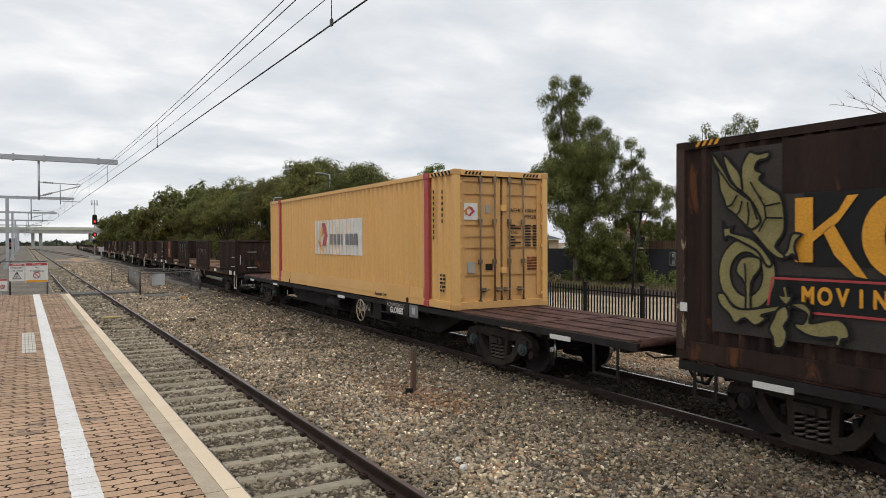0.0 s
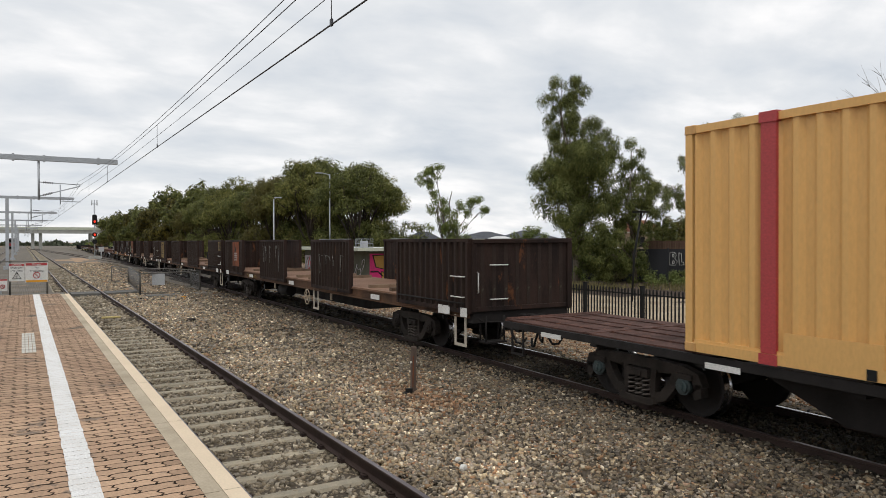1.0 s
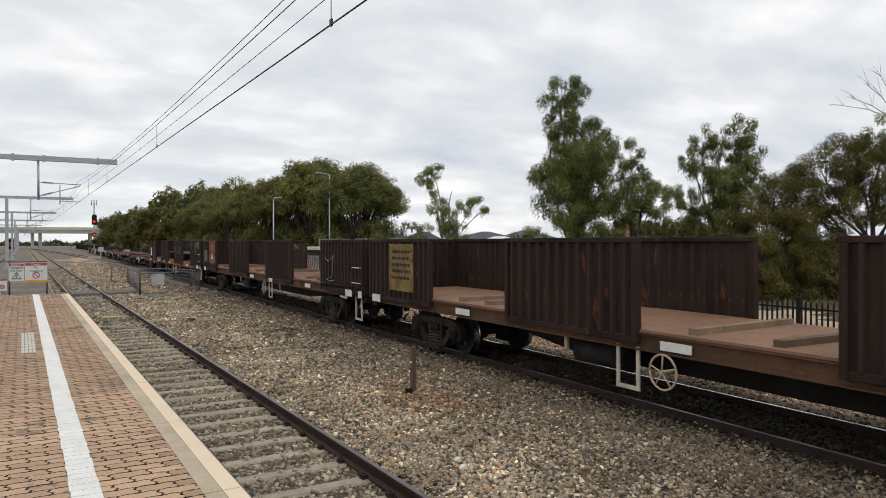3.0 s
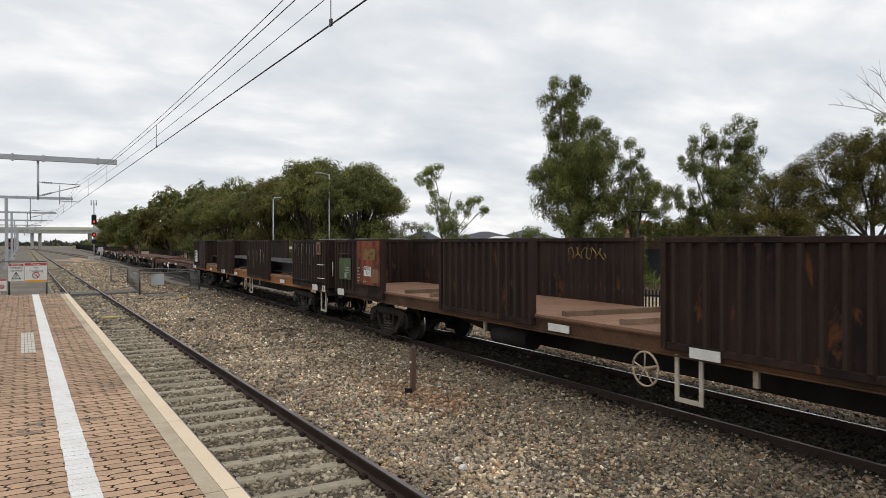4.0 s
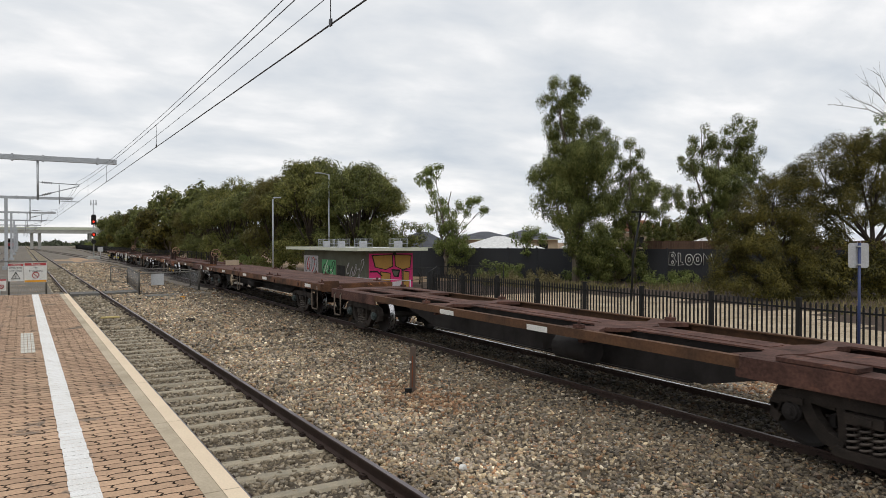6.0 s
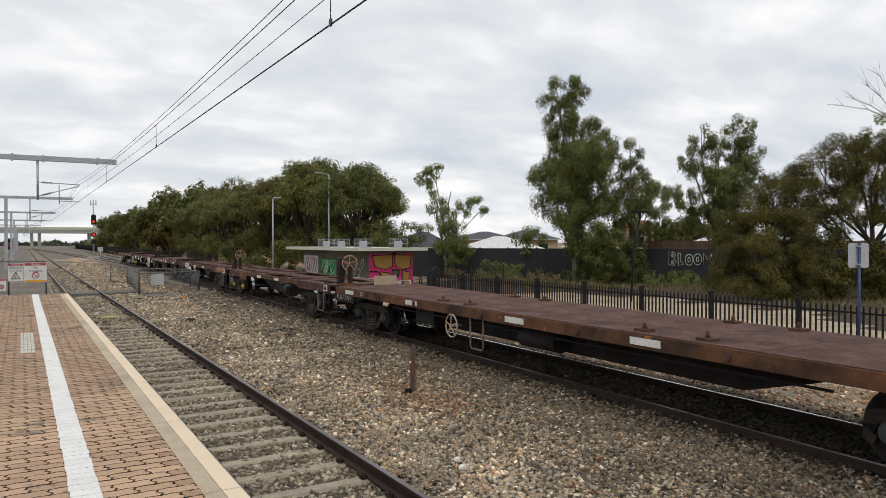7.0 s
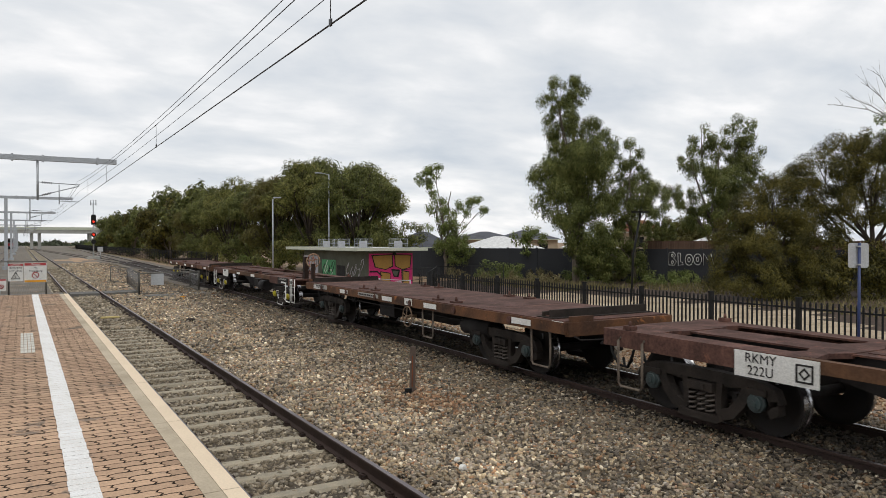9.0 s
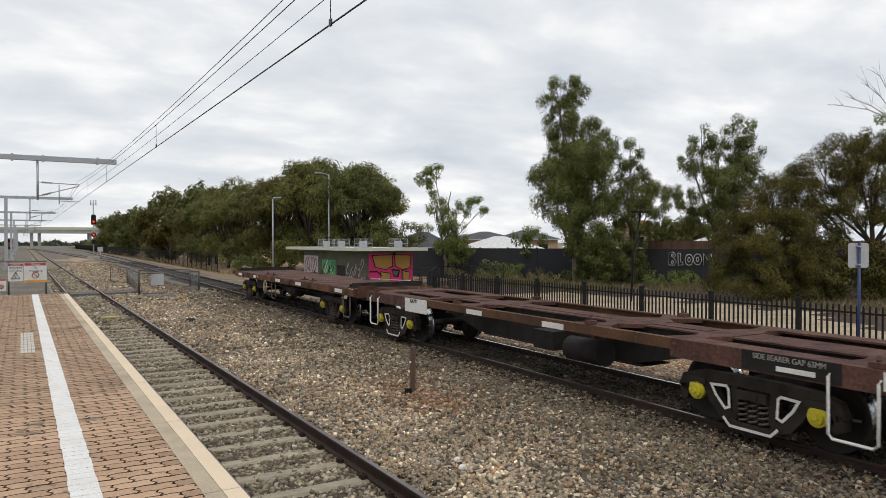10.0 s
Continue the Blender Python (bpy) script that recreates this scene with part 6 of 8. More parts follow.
words(w_l, "SIDE BEARER GAP 63MM", 1.60, 1.085, 0.098, "stencil_grey", -1.203, stretch=0.92)
plate(w_l, "reflector", 1.25, 1.75, 0.94, 1.0, "white_paint", "white reflector plate", -1.206)
plate(w_j, "rust_plate", 0.55, 2.7, 0.93, 1.14, "sill_rust", "rust orange end plate", -1.192)
words(w_j, "PEEBLX", 1.75, 1.035, 0.20, "stencil_grey", -1.206)
plate(w_k, "number_board", 11.76, 12.96, 1.0, 1.13, "stencil_grey", "pale stencilled number board", -1.29)
words(w_k, "RKLY20597L", 12.36, 1.065, 0.13, "letter_dark", -1.30, stretch=1.1)
plate(w_k, "brake_board", 5.8, 6.2, 0.97, 1.13, "white_paint", "white board marked on", -1.29)
words(w_k, "ON", 6.0, 1.03, 0.10, "letter_dark", -1.30)
plate(w_k, "brake_board", 7.8, 9.2, 1.0, 1.10, "stencil_grey", "", -1.29)
bars(w_k, 7.9, 9.1, 1.07, 1, "letter_dark", -1.30, 0.1, 0.04, 23)
for w, y in ((w_k, 13.3), (w_m, 0.5), (w_m, 14.3), (w_k, 0.6)):
    bm = B()
    box(bm, 0, y, 1.235, 2.3, 0.06, 0.13)
    box(bm, 0, y + 0.22, 1.21, 2.3, 0.05, 0.09)
    for x in (-1.0, -0.5, 0.0, 0.5, 1.0):
        box(bm, x, y + 0.11, 1.20, 0.05, 0.24, 0.07)
    box(bm, 0, y + 0.11, 1.158, 2.36, 0.5, 0.02)
    part("end_stop", bm, "bogie_brown", w, "dark brown steel end stop frame")
for w in (w_g,):
    bm = B()
    box(bm, -1.0, 2.4, 1.08, 0.3, 1.0, 0.05)
    part("walk_plate", bm, "deck_rust", w)


# ---------------- trees ----------------
RIGHT = Vector((0.859, -0.512, 0))      # across the view
DEEP = Vector((0.512, 0.859, 0))        # into the view


def crown_mesh(lobes, mat, length, width, density, droop, seed):
    """Leaves as small bent blades in uneven clumps round the lobes (across, deep, height, radius, flatness)."""
    r = np.random.default_rng(seed)
    V, k, quads = [], 0, []
    for a, d, h, rad, flat in lobes:
        centre = np.array(RIGHT) * a + np.array(DEEP) * d + np.array([0, 0, h])
        nc = max(6, int(9 * rad * rad))
        dirs = r.normal(size=(nc, 3))
        dirs /= np.linalg.norm(dirs, axis=1)[:, None]
        clumps = centre + dirs * (rad * r.uniform(0.45, 1.0, (nc, 1)) ** 0.6) * np.array([1, 1, flat])
        sizes = rad * r.uniform(0.16, 0.36, nc) + 0.12
        for c, s in zip(clumps, sizes):
            n = max(8, int(density * s * s * 12))
            q = r.normal(size=(n, 3))
            q *= (s * r.uniform(0.62, 1.0, (n, 1))) / np.linalg.norm(q, axis=1)[:, None]
            q[:, 2] *= 0.8
            q[:, 2] -= droop * r.uniform(0, 1, n) ** 2 * s * 1.6
            p = c + q
            # blades hang, with their faces turned outwards and up
            out = 0.45 * (p - centre) / rad + q / s
            out /= np.linalg.norm(out, axis=1)[:, None] + 1e-6
            face = out + np.array([0, 0, 0.35]) + 0.28 * r.normal(size=(n, 3))
            face /= np.linalg.norm(face, axis=1)[:, None]
            t = 0.8 * r.normal(size=(n, 3))
            t[:, 2] -= droop * 2.0
            t -= face * np.sum(t * face, axis=1)[:, None]
            t /= np.linalg.norm(t, axis=1)[:, None] + 1e-6
            s2 = np.cross(face, t)
            L = length * r.uniform(0.6, 1.3, (n, 1))
            W = width * r.uniform(0.6, 1.3, (n, 1))
            V.append(np.stack([p - s2 * W * 0.2, p + t * L * 0.5 - s2 * W * 0.5, p + t * L, p + t * L * 0.45 + s2 * W * 0.5], 1).reshape(-1, 3))
            k += n
    verts = np.concatenate(V)
    me = bpy.data.meshes.new("crown")
    nq = len(verts) // 4
    me.vertices.add(len(verts))
    me.vertices.foreach_set("co", verts.ravel())
    me.loops.add(len(verts))
    me.loops.foreach_set("vertex_index", np.arange(len(verts)))
    me.polygons.add(nq)
    me.polygons.foreach_set("loop_start", np.arange(nq) * 4)
    me.polygons.foreach_set("loop_total", np.full(nq, 4))
    me.update()
    me.validate()
    me.materials.append(M[mat])
    return me


def tree(name, label, base, lobes, mat, trunk_r, length=0.3, width=0.10, density=40, droop=0.6, seed=1, fork=0.35, bark="bark"):
    """A tapered trunk, a limb to each clump of the crown, and the crown of leaves."""
    t = tagged(obj(name, None), label, "tree")
    t.matrix_basis = pose(*base)
    r = random.Random(seed)
    top = max(l[2] for l in lobes)
    bm = B()
    spine = [Vector((0, 0, -0.2))]
    mean = sum((RIGHT * l[0] + DEEP * l[1] for l in lobes), Vector()) / len(lobes)
    for i in range(1, 8):
        f = i / 7
        spine.append(mean * f + Vector((r.uniform(-0.15, 0.15), r.uniform(-0.15, 0.15), top * 0.8 * f)))
    tube(bm, spine, trunk_r, 9, 0, trunk_r * 0.25)
    for a, d, h, rad, flat in lobes:
        end = RIGHT * a + DEEP * d + Vector((0, 0, h))
        k = max(1, min(6, int(7 * fork * h / top * 1.4)))
        s = spine[k]
        mid1 = s.lerp(end, 0.4) + Vector((r.uniform(-0.3, 0.3), r.uniform(-0.3, 0.3), 0.1 * rad))
        mid2 = s.lerp(end, 0.75) + Vector((r.uniform(-0.3, 0.3), r.uniform(-0.3, 0.3), 0.25 * rad))
        tube(bm, [s, mid1, mid2, end + Vector((0, 0, 0.4 * rad))], trunk_r * 0.42, 6, 0, trunk_r * 0.08)
        for j in range(4):
            tip = end + Vector((r.uniform(-1, 1), r.uniform(-1, 1), r.uniform(-0.6, 0.8))) * rad * 0.8
            tube(bm, [mid2, mid2.lerp(tip, 0.5) + Vector((0, 0, 0.1)), tip], trunk_r * 0.13, 4, 0, trunk_r * 0.04)
    part("trunk", bm, bark, t)
    obj("crown", crown_mesh(lobes, mat, length, width, density, droop, seed), t)
    return t


GZ = -0.55
tree("gum_tree", "tall green gum tree with drooping leaves behind fence", (33.7, 38.1, GZ),
     [(-1.4, 0, 13.6, 1.2, 0.9), (-0.1, 0.3, 13.9, 1.15, 0.9), (-1.2, -0.3, 12.2, 1.2, 1.1), (-0.6, 0, 10.6, 1.5, 1.1), (0.6, 0.4, 11.2, 1.2, 1), (1.6, 0, 9.8, 1.3, 1.1),
      (0.4, -0.6, 9.0, 1.9, 1.0), (-1.3, 0.3, 8.4, 1.6, 1), (-2.2, -0.3, 7.6, 1.3, 1), (0.9, 0.2, 7.0, 1.8, 1.1), (-0.8, 0, 6.0, 1.8, 1.1), (0.5, -0.4, 4.6, 1.7, 1.2), (1.4, 0.2, 3.0, 1.4, 1.2), (0.2, -0.3, 3.4, 1.2, 1.2), (0.8, -0.2, 2.2, 1.2, 1.2), (1.8, 0, 1.4, 1.0, 1.1), (2.4, 0.2, 3.2, 1.1, 1.2), (2.6, 0.4, 1.8, 1.1, 1.2)],
     "leaf_gum", 0.28, 0.20, 0.060, 100, 0.75, 3)
tree("gum_tree", "green gum tree with several thin trunks behind fence", (38.7, 37.4, GZ),
     [(-0.3, 0, 9.6, 0.95, 1.1), (-0.2, 0, 8.3, 1.1, 1), (-1.6, 0, 6.8, 1.2, 1), (0.6, 0.3, 7.0, 1.5, 1), (1.6, 0, 6.2, 1.1, 1), (-0.8, 0, 5.6, 1.3, 1.1), (0.7, -0.3, 5.0, 1.2, 1), (-1.3, 0, 3.0, 1.1, 1.3), (-0.5, -0.3, 4.0, 1.1, 1.2), (-1.2, 0, 1.6, 0.9, 1.1), (-0.2, 0.2, 2.4, 1.1, 1.3), (-1.9, 0.3, 1.2, 1.0, 1.1), (0.1, 0, 1.1, 1.0, 1.1)],
     "leaf_gum", 0.2, 0.20, 0.060, 100, 0.75, 4)
tree("gum_tree", "broad green gum tree with open crown behind wall", (46.8, 36.1, GZ),
     [(-2.6, 0, 9.6, 1.0, 1), (-1.6, 0, 11.1, 1.1, 1), (0.1, 0, 10.8, 1.2, 1), (1.5, 0, 11.6, 1.3, 1), (2.2, 0, 10.2, 1.2, 1), (1.5, 0.2, 8.8, 1.5, 1), (-1.2, 0, 9.0, 1.4, 1.1), (0, 0, 7.6, 1.8, 1), (2.3, 0, 8.0, 1.1, 1),
      (-4.0, 0, 7.0, 1.1, 1), (-2.6, 0, 6.3, 1.1, 0.9), (0.4, 0, 5.6, 1.5, 1.1), (0.9, 0, 3.8, 1.5, 1.2), (-1.0, 0, 5.0, 1.3, 1), (-2.0, 0.3, 5.2, 1.1, 0.9), (0.4, 0, 2.4, 1.4, 1.1)],
     "leaf_gum", 0.26, 0.21, 0.062, 84, 0.7, 5)
tree("wattle", "dense olive green wattle shrub hanging to the ground", (34.7, 23.6, GZ),
     [(0.3, 0, 5.7, 1.39, 0.8), (-0.7, 0, 4.8, 1.39, 0.8), (1.0, 0.3, 4.6, 1.39, 0.8), (-1.6, 0, 3.9, 1.28, 0.8), (0.2, -0.4, 3.6, 1.62, 0.8), (1.4, 0, 3.3, 1.39, 0.8), (-2.4, 0, 2.7, 1.28, 0.8), (-0.9, -0.6, 2.5, 1.51, 0.8),
      (0.8, -0.8, 2.1, 1.51, 0.8), (2.0, -0.5, 1.7, 1.28, 0.8), (-2.3, -0.4, 1.4, 1.28, 0.8), (-0.8, -1.0, 1.1, 1.39, 0.8), (0.7, -1.1, 0.8, 1.28, 0.8), (2.9, -0.3, 1.0, 1.16, 0.8)],
     "leaf_wattle", 0.2, 0.125, 0.040, 150, 0.35, 6, bark="bark_dark")
tree("wattle", "spreading olive wattle tree with dark limbs", (40.4, 21.6, GZ),
     [(-2.9, 0, 6.9, 1.62, 0.6), (-1.2, 0, 7.9, 1.75, 0.6), (0.6, 0, 8.5, 1.62, 0.55), (2.4, 0, 8.2, 1.75, 0.6), (-1.8, 0, 5.4, 1.62, 0.6), (0.4, 0.2, 6.4, 1.62, 0.55), (2.8, 0, 6.4, 1.75, 0.6), (-3.4, 0, 5.0, 1.25, 0.6), (4.4, 0, 7.2, 1.75, 0.6),
      (4.6, 0, 5.4, 1.75, 0.6), (1.6, 0.2, 5.0, 1.38, 0.5), (-2.6, 0.4, 3.8, 1.38, 0.6), (0.2, 0.3, 4.6, 1.12, 0.5), (3.6, 0, 3.4, 1.50, 0.7), (1.2, 0.3, 1.2, 1.38, 0.7), (3.4, 0, 1.2, 1.50, 0.7), (-3.8, 0, 5.9, 1.12, 0.6)],
     "leaf_wattle", 0.2, 0.13, 0.042, 115, 0.35, 7, 0.5, bark="bark_dark")
tree("gum_tree", "pale green gum tree rising behind the wattles", (45.5, 21.5, GZ),
     [(-1.2, 0, 10.0, 1.2, 0.8), (0.2, 0, 10.6, 1.4, 0.8), (1.6, 0, 9.8, 1.5, 0.9), (-0.4, 0, 8.6, 1.4, 0.8), (3.4, 0, 9.2, 1.5, 0.9), (1.8, 0, 7.6, 1.6, 1), (-2.6, 0, 8.8, 0.9, 0.8)],
     "leaf_bush", 0.22, 0.21, 0.075, 70, 0.4, 8)
tree("sapling", "slender open gum sapling beside the building", (30.4, 50.6, GZ + 0.25),
     [(-1.6, 0, 8.4, 1.0, 0.8), (-0.7, 0, 8.8, 0.9, 0.7), (-1.2, 0, 7.4, 0.8, 0.8), (-0.6, 0, 6.0, 1.0, 1), (0.2, 0, 5.0, 1.2, 1), (1.3, 0, 5.8, 0.9, 0.7), (2.4, 0, 6.2, 0.8, 0.6), (3.1, 0, 5.4, 0.5, 0.8), (-0.8, 0, 4.2, 0.9, 1), (1.2, 0, 3.4, 1.0, 1), (1.0, 0, 2.0, 1.1, 0.9), (0.2, 0, 3.4, 1.1, 1), (1.9, 0, 2.6, 0.9, 0.9), (-0.2, 0, 2.2, 0.8, 1)],
     "leaf_bush", 0.13, 0.21, 0.065, 75, 0.6, 9)
tree("sapling", "small round green tree before the dark wall", (36.0, 46.5, GZ),
     [(0, 0, 4.0, 1.0, 0.8), (-0.6, 0, 3.4, 0.9, 0.9), (0.6, 0, 3.3, 0.9, 0.9), (0, 0, 2.4, 0.8, 1)], "leaf_bush", 0.08, 0.22, 0.09, 40, 0.4, 10)
def bare_tree():
    t = tagged(obj("bare_tree", None), "leafless grey dead branches against the sky", "tree")
    t.matrix_basis = pose(43.6, 20.6, GZ)
    r = random.Random(15)
    bm = B()
    tube(bm, [(0, 0, 0), (0.1, 0, 5), tuple(RIGHT * -0.3 + Vector((0, 0, 9.2)))], 0.2, 7, 0, 0.09)
    top = RIGHT * -0.3 + Vector((0, 0, 9.2))
    for a, h in ((-5.0, 10.9), (-3.4, 12.1), (-2.6, 12.8), (-4.2, 11.3)):
        p, d = top.copy(), (RIGHT * a + Vector((0, 0, h)) - top)
        pts = [p + d * f + Vector((r.uniform(-0.2, 0.2), r.uniform(-0.2, 0.2), 0.35 * math.sin(3.1 * f))) for f in (0, 0.3, 0.6, 0.85, 1)]
        tube(bm, pts, 0.036, 5, 0, 0.008)
        for q in pts[1:4]:
            for k in range(3):
                e = q + d.normalized() * r.uniform(0.4, 0.9) + Vector((r.uniform(-0.4, 0.4), r.uniform(-0.4, 0.4), r.uniform(-0.2, 0.6)))
                tube(bm, [q, q.lerp(e, 0.5) + Vector((0, 0, 0.06)), e], 0.011, 4, 0, 0.005)
    part("trunk", bm, "deadwood", t)


bare_tree()
tree("gum_tree", "bright green gum tree at the edge of the wood", (28.5, 60.0, GZ),
     [(0, 0, 5.2, 1.1, 1), (-0.8, 0, 4.0, 1.2, 1), (0.8, 0, 3.8, 1.1, 1), (0, 0, 2.6, 1.3, 1)], "leaf_bush", 0.12, 0.22, 0.075, 70, 0.5, 12)

# the wood along the line: four forms, repeated with other sizes and turns
FORMS = []
for i, (mat, label) in enumerate((("leaf_dark", "dense dark green gum of the lineside wood"), ("leaf_olive", "olive green wattle of the lineside wood"),
                                  ("leaf_olive", "light olive gum of the lineside wood"), ("leaf_brown", "brownish wattle of the lineside wood"))):
    r = random.Random(40 + i)
    lobes = []
    lean = r.uniform(0.85, 1.15)
    for j in range(16):
        a, f = 2.3999 * j + i, (j + 0.5) / 16
        q = 3.1 * lean * math.sqrt(f)
        lobes.append((q * math.cos(a), q * math.sin(a), 5.0 + 4.2 * math.sqrt(1 - f * 0.92) + r.uniform(-0.5, 0.5), r.uniform(1.1, 1.75), 0.72))
    for j in range(7):
        a = 0.9 * j + i
        lobes.append((2.5 * math.cos(a), 2.5 * math.sin(a), r.uniform(1.6, 4.6), r.uniform(1.2, 1.7), 0.9))
    FORMS.append(tree("wood_tree", label, (22, 66, GZ), lobes, mat, 0.22, 0.25, 0.095, 22, 0.35, 50 + i, bark="bark_dark"))
    tagged(FORMS[-1], group="trees of the lineside wood")
FAR_FORMS = []
for i, mat in enumerate(("leaf_dark", "leaf_wattle")):
    r = random.Random(60 + i)
    lobes = []
    for j in range(13):
        a = 2.3999 * j
        h = 1.8 + 7.8 * ((j * 5) % 13) / 12
        rr = 2.8 * (1.05 - 0.55 * abs(h - 5.0) / 5) * r.uniform(0.6, 1)
        lobes.append((rr * math.cos(a), rr * math.sin(a), h, r.uniform(1.4, 2.1), 0.85))
    FAR_FORMS.append(tree("wood_tree", "distant dark green tree of the lineside wood", (22, 140, GZ), lobes, mat, 0.22, 0.56, 0.26, 6, 0.4, 70 + i))
    tagged(FAR_FORMS[-1], group="trees of the lineside wood")
near_spots = [(25.3, 57.5, 0.99), (27.2, 60.0, 0.97), (23.0, 62, 1.01), (21.6, 68, 0.90), (25, 67, 1.14), (21.3, 75, 0.86), (24.0, 76, 1.12), (20.6, 83, 0.85), (23.0, 87, 1.07),
              (20.6, 93, 0.86), (23.0, 99, 1.05), (20.8, 105, 0.89), (30, 66, 1.05), (28.5, 76, 1.20)]
far_spots = [(23.2, 113, 1.12), (21.0, 122, 0.93), (23.2, 132, 1.05), (21.2, 143, 0.90), (23.6, 156, 1.02), (21.6, 170, 0.90), (24, 186, 1.00), (22.2, 204, 0.90), (25, 226, 0.98), (23.5, 252, 0.90), (26.5, 285, 0.98)]
for forms, spots in ((FORMS, near_spots), (FAR_FORMS, far_spots)):
    for i, (x, y, s) in enumerate(spots):
        m = pose(x, y, GZ, 0, 0, 97 * i) @ Matrix.Scale(s, 4)
        if i < len(forms):
            forms[i].matrix_basis = m
        else:
            copy_thing(forms[(i * 3 + i // 5) % len(forms)], m)


def bush(name, label, x, y, lobes, mat, seed, length=0.2, width=0.07, density=60):
    b = tagged(obj(name, crown_mesh(lobes, mat, length, width, density, 0.3, seed)), label, "shrub")
    b.matrix_basis = pose(x, y, GZ)


bush("shrub", "dark undergrowth behind the low building", 26.0, 57.0, [(-2.6 + 1.3 * k, 0.4 * (k % 2), 1.6 + 1.1 * (k % 3), 1.4, 0.9) for k in range(6)], "leaf_dark", 26, 0.25, 0.10, 26)
bush("shrub", "dark undergrowth at the wood's edge", 22.0, 63.5, [(-2.4 + 1.4 * k, 0.4 * (k % 2), 1.4 + 0.9 * (k % 3), 1.4, 0.9) for k in range(5)], "leaf_dark", 27, 0.25, 0.10, 26)
bush("shrub", "rounded green shrub at the wood's edge", 17.6, 66, [(0, 0, 0.9, 0.9, 0.8), (0.8, 0, 0.7, 0.8, 0.8), (-0.7, 0, 0.7, 0.7, 0.8), (0.2, 0, 1.5, 0.7, 0.8)], "leaf_bush", 21)
bush("shrub", "low green shrub by the dark wall", 33.5, 46, [(0, 0, 0.9, 0.8, 0.8), (1.0, 0, 0.8, 0.7, 0.8), (-1.1, 0, 1.1, 0.9, 0.8)], "leaf_bush", 22)
bush("shrub", "low green shrub by the dark wall", 38.5, 33.8, [(0, 0, 0.6, 0.8, 0.7), (1.2, 0, 0.5, 0.7, 0.7), (-1.2, 0, 0.5, 0.7, 0.7)], "leaf_bush", 23)
bush("shrub", "low weedy shrub beside the fence", 30.5, 38.5, [(0, 0, 0.5, 0.7, 0.7), (1.2, 0, 0.5, 0.6, 0.7), (-1.5, 0, 0.6, 0.7, 0.8), (-3.2, 0, 0.6, 0.8, 0.8)], "grass", 24)
for k in range(9):
    f = k / 8
    bush("shrub", "weedy green shrub along the dark wall", 31.0 + 10.5 * f + rng.uniform(-0.5, 0.5), 50.2 - 13.8 * f + rng.uniform(-0.6, 0.2), [(0, 0, 0.45, rng.uniform(0.5, 0.9), 0.8), (0.8, 0, 0.4, 0.6, 0.8)], "leaf_bush" if k % 3 else "grass", 80 + k, 0.2, 0.06, 60)
bush("shrub", "dry dark bushes under the wattle", 37.6, 20.8, [(-1.6, 0, 1.3, 1.3, 0.8), (0, 0, 1.2, 1.4, 0.8), (1.8, 0, 1.3, 1.4, 0.8), (3.4, 0, 1.4, 1.5, 0.8), (1.0, 0.5, 2.4, 1.3, 0.7), (-0.8, 0.5, 2.6, 1.2, 0.7), (3.0, 0.5, 2.7, 1.3, 0.7)], "leaf_wattle", 25)


def conifer(x, y, h):
    c = tagged(obj("cypress", crown_mesh([(0, 0, h * f, 0.5 * (1.05 - f) + 0.16, 1.2) for f in (0.1, 0.2, 0.3, 0.4, 0.5, 0.6, 0.7, 0.8, 0.9, 0.97)], "leaf_dark", 0.22, 0.09, 110, -0.4, int(x * 10))),
               "narrow dark cypress beyond the wall", "tree", "row of cypresses")
    c.matrix_basis = pose(x, y, GZ)


for i in range(4):
    conifer(48.4 + i * 0.62, 45.0 - i * 0.36, 4.9 - 0.25 * (i % 2))
tree("dark_tree", "low dark brownish tree beyond the wall", (57.0, 48.8, GZ),
     [(-2.2, 0, 3.6, 1.3, 0.9), (-0.8, 0, 4.4, 1.4, 0.9), (0.8, 0, 4.6, 1.5, 0.9), (2.2, 0, 4.0, 1.5, 0.9), (0, 0, 3.0, 1.6, 0.9), (3.2, 0, 3.0, 1.4, 0.9)], "leaf_brown", 0.15, 0.3, 0.12, 40, 0.4, 33)


# ---------------- fences, walls, buildings ----------------
def palisade():
    f = tagged(obj("palisade_fence", None), "black steel palisade fence with pointed pickets", "fence")
    X, top, base = 15.38, 1.22, -0.62
    bm = B()
    box(bm, 0, 0, 0, 0.034, 0.034, 1.62)
    prism(bm, [(-0.017, 0.81), (0.017, 0.81), (0, 0.86)], "y", -0.017, 0.017)
    pk = mesh("picket", bm, "black_fence")
    bm = B()
    box(bm, 0, 0, 0, 0.10, 0.10, 1.86)
    box(bm, 0, 0, 0.94, 0.12, 0.12, 0.02)
    po = mesh("post", bm, "black_fence")
    for i in range(13):
        y = 26.6 - 2.405 * i
        obj("post", po, f, pose(X, y, top - 0.90))
        if i < 12:
            for z in (top - 0.20, base + 0.22):
                bm = B()
                box(bm, 0, -1.2, z, 0.04, 2.30, 0.04)
                part("rail", bm, "black_fence", f).matrix_basis = pose(X, y, 0)
            for k in range(17):
                obj("picket", pk, f, pose(X, y - 0.15 - k * 0.131, top - 0.90))
    return f


palisade()


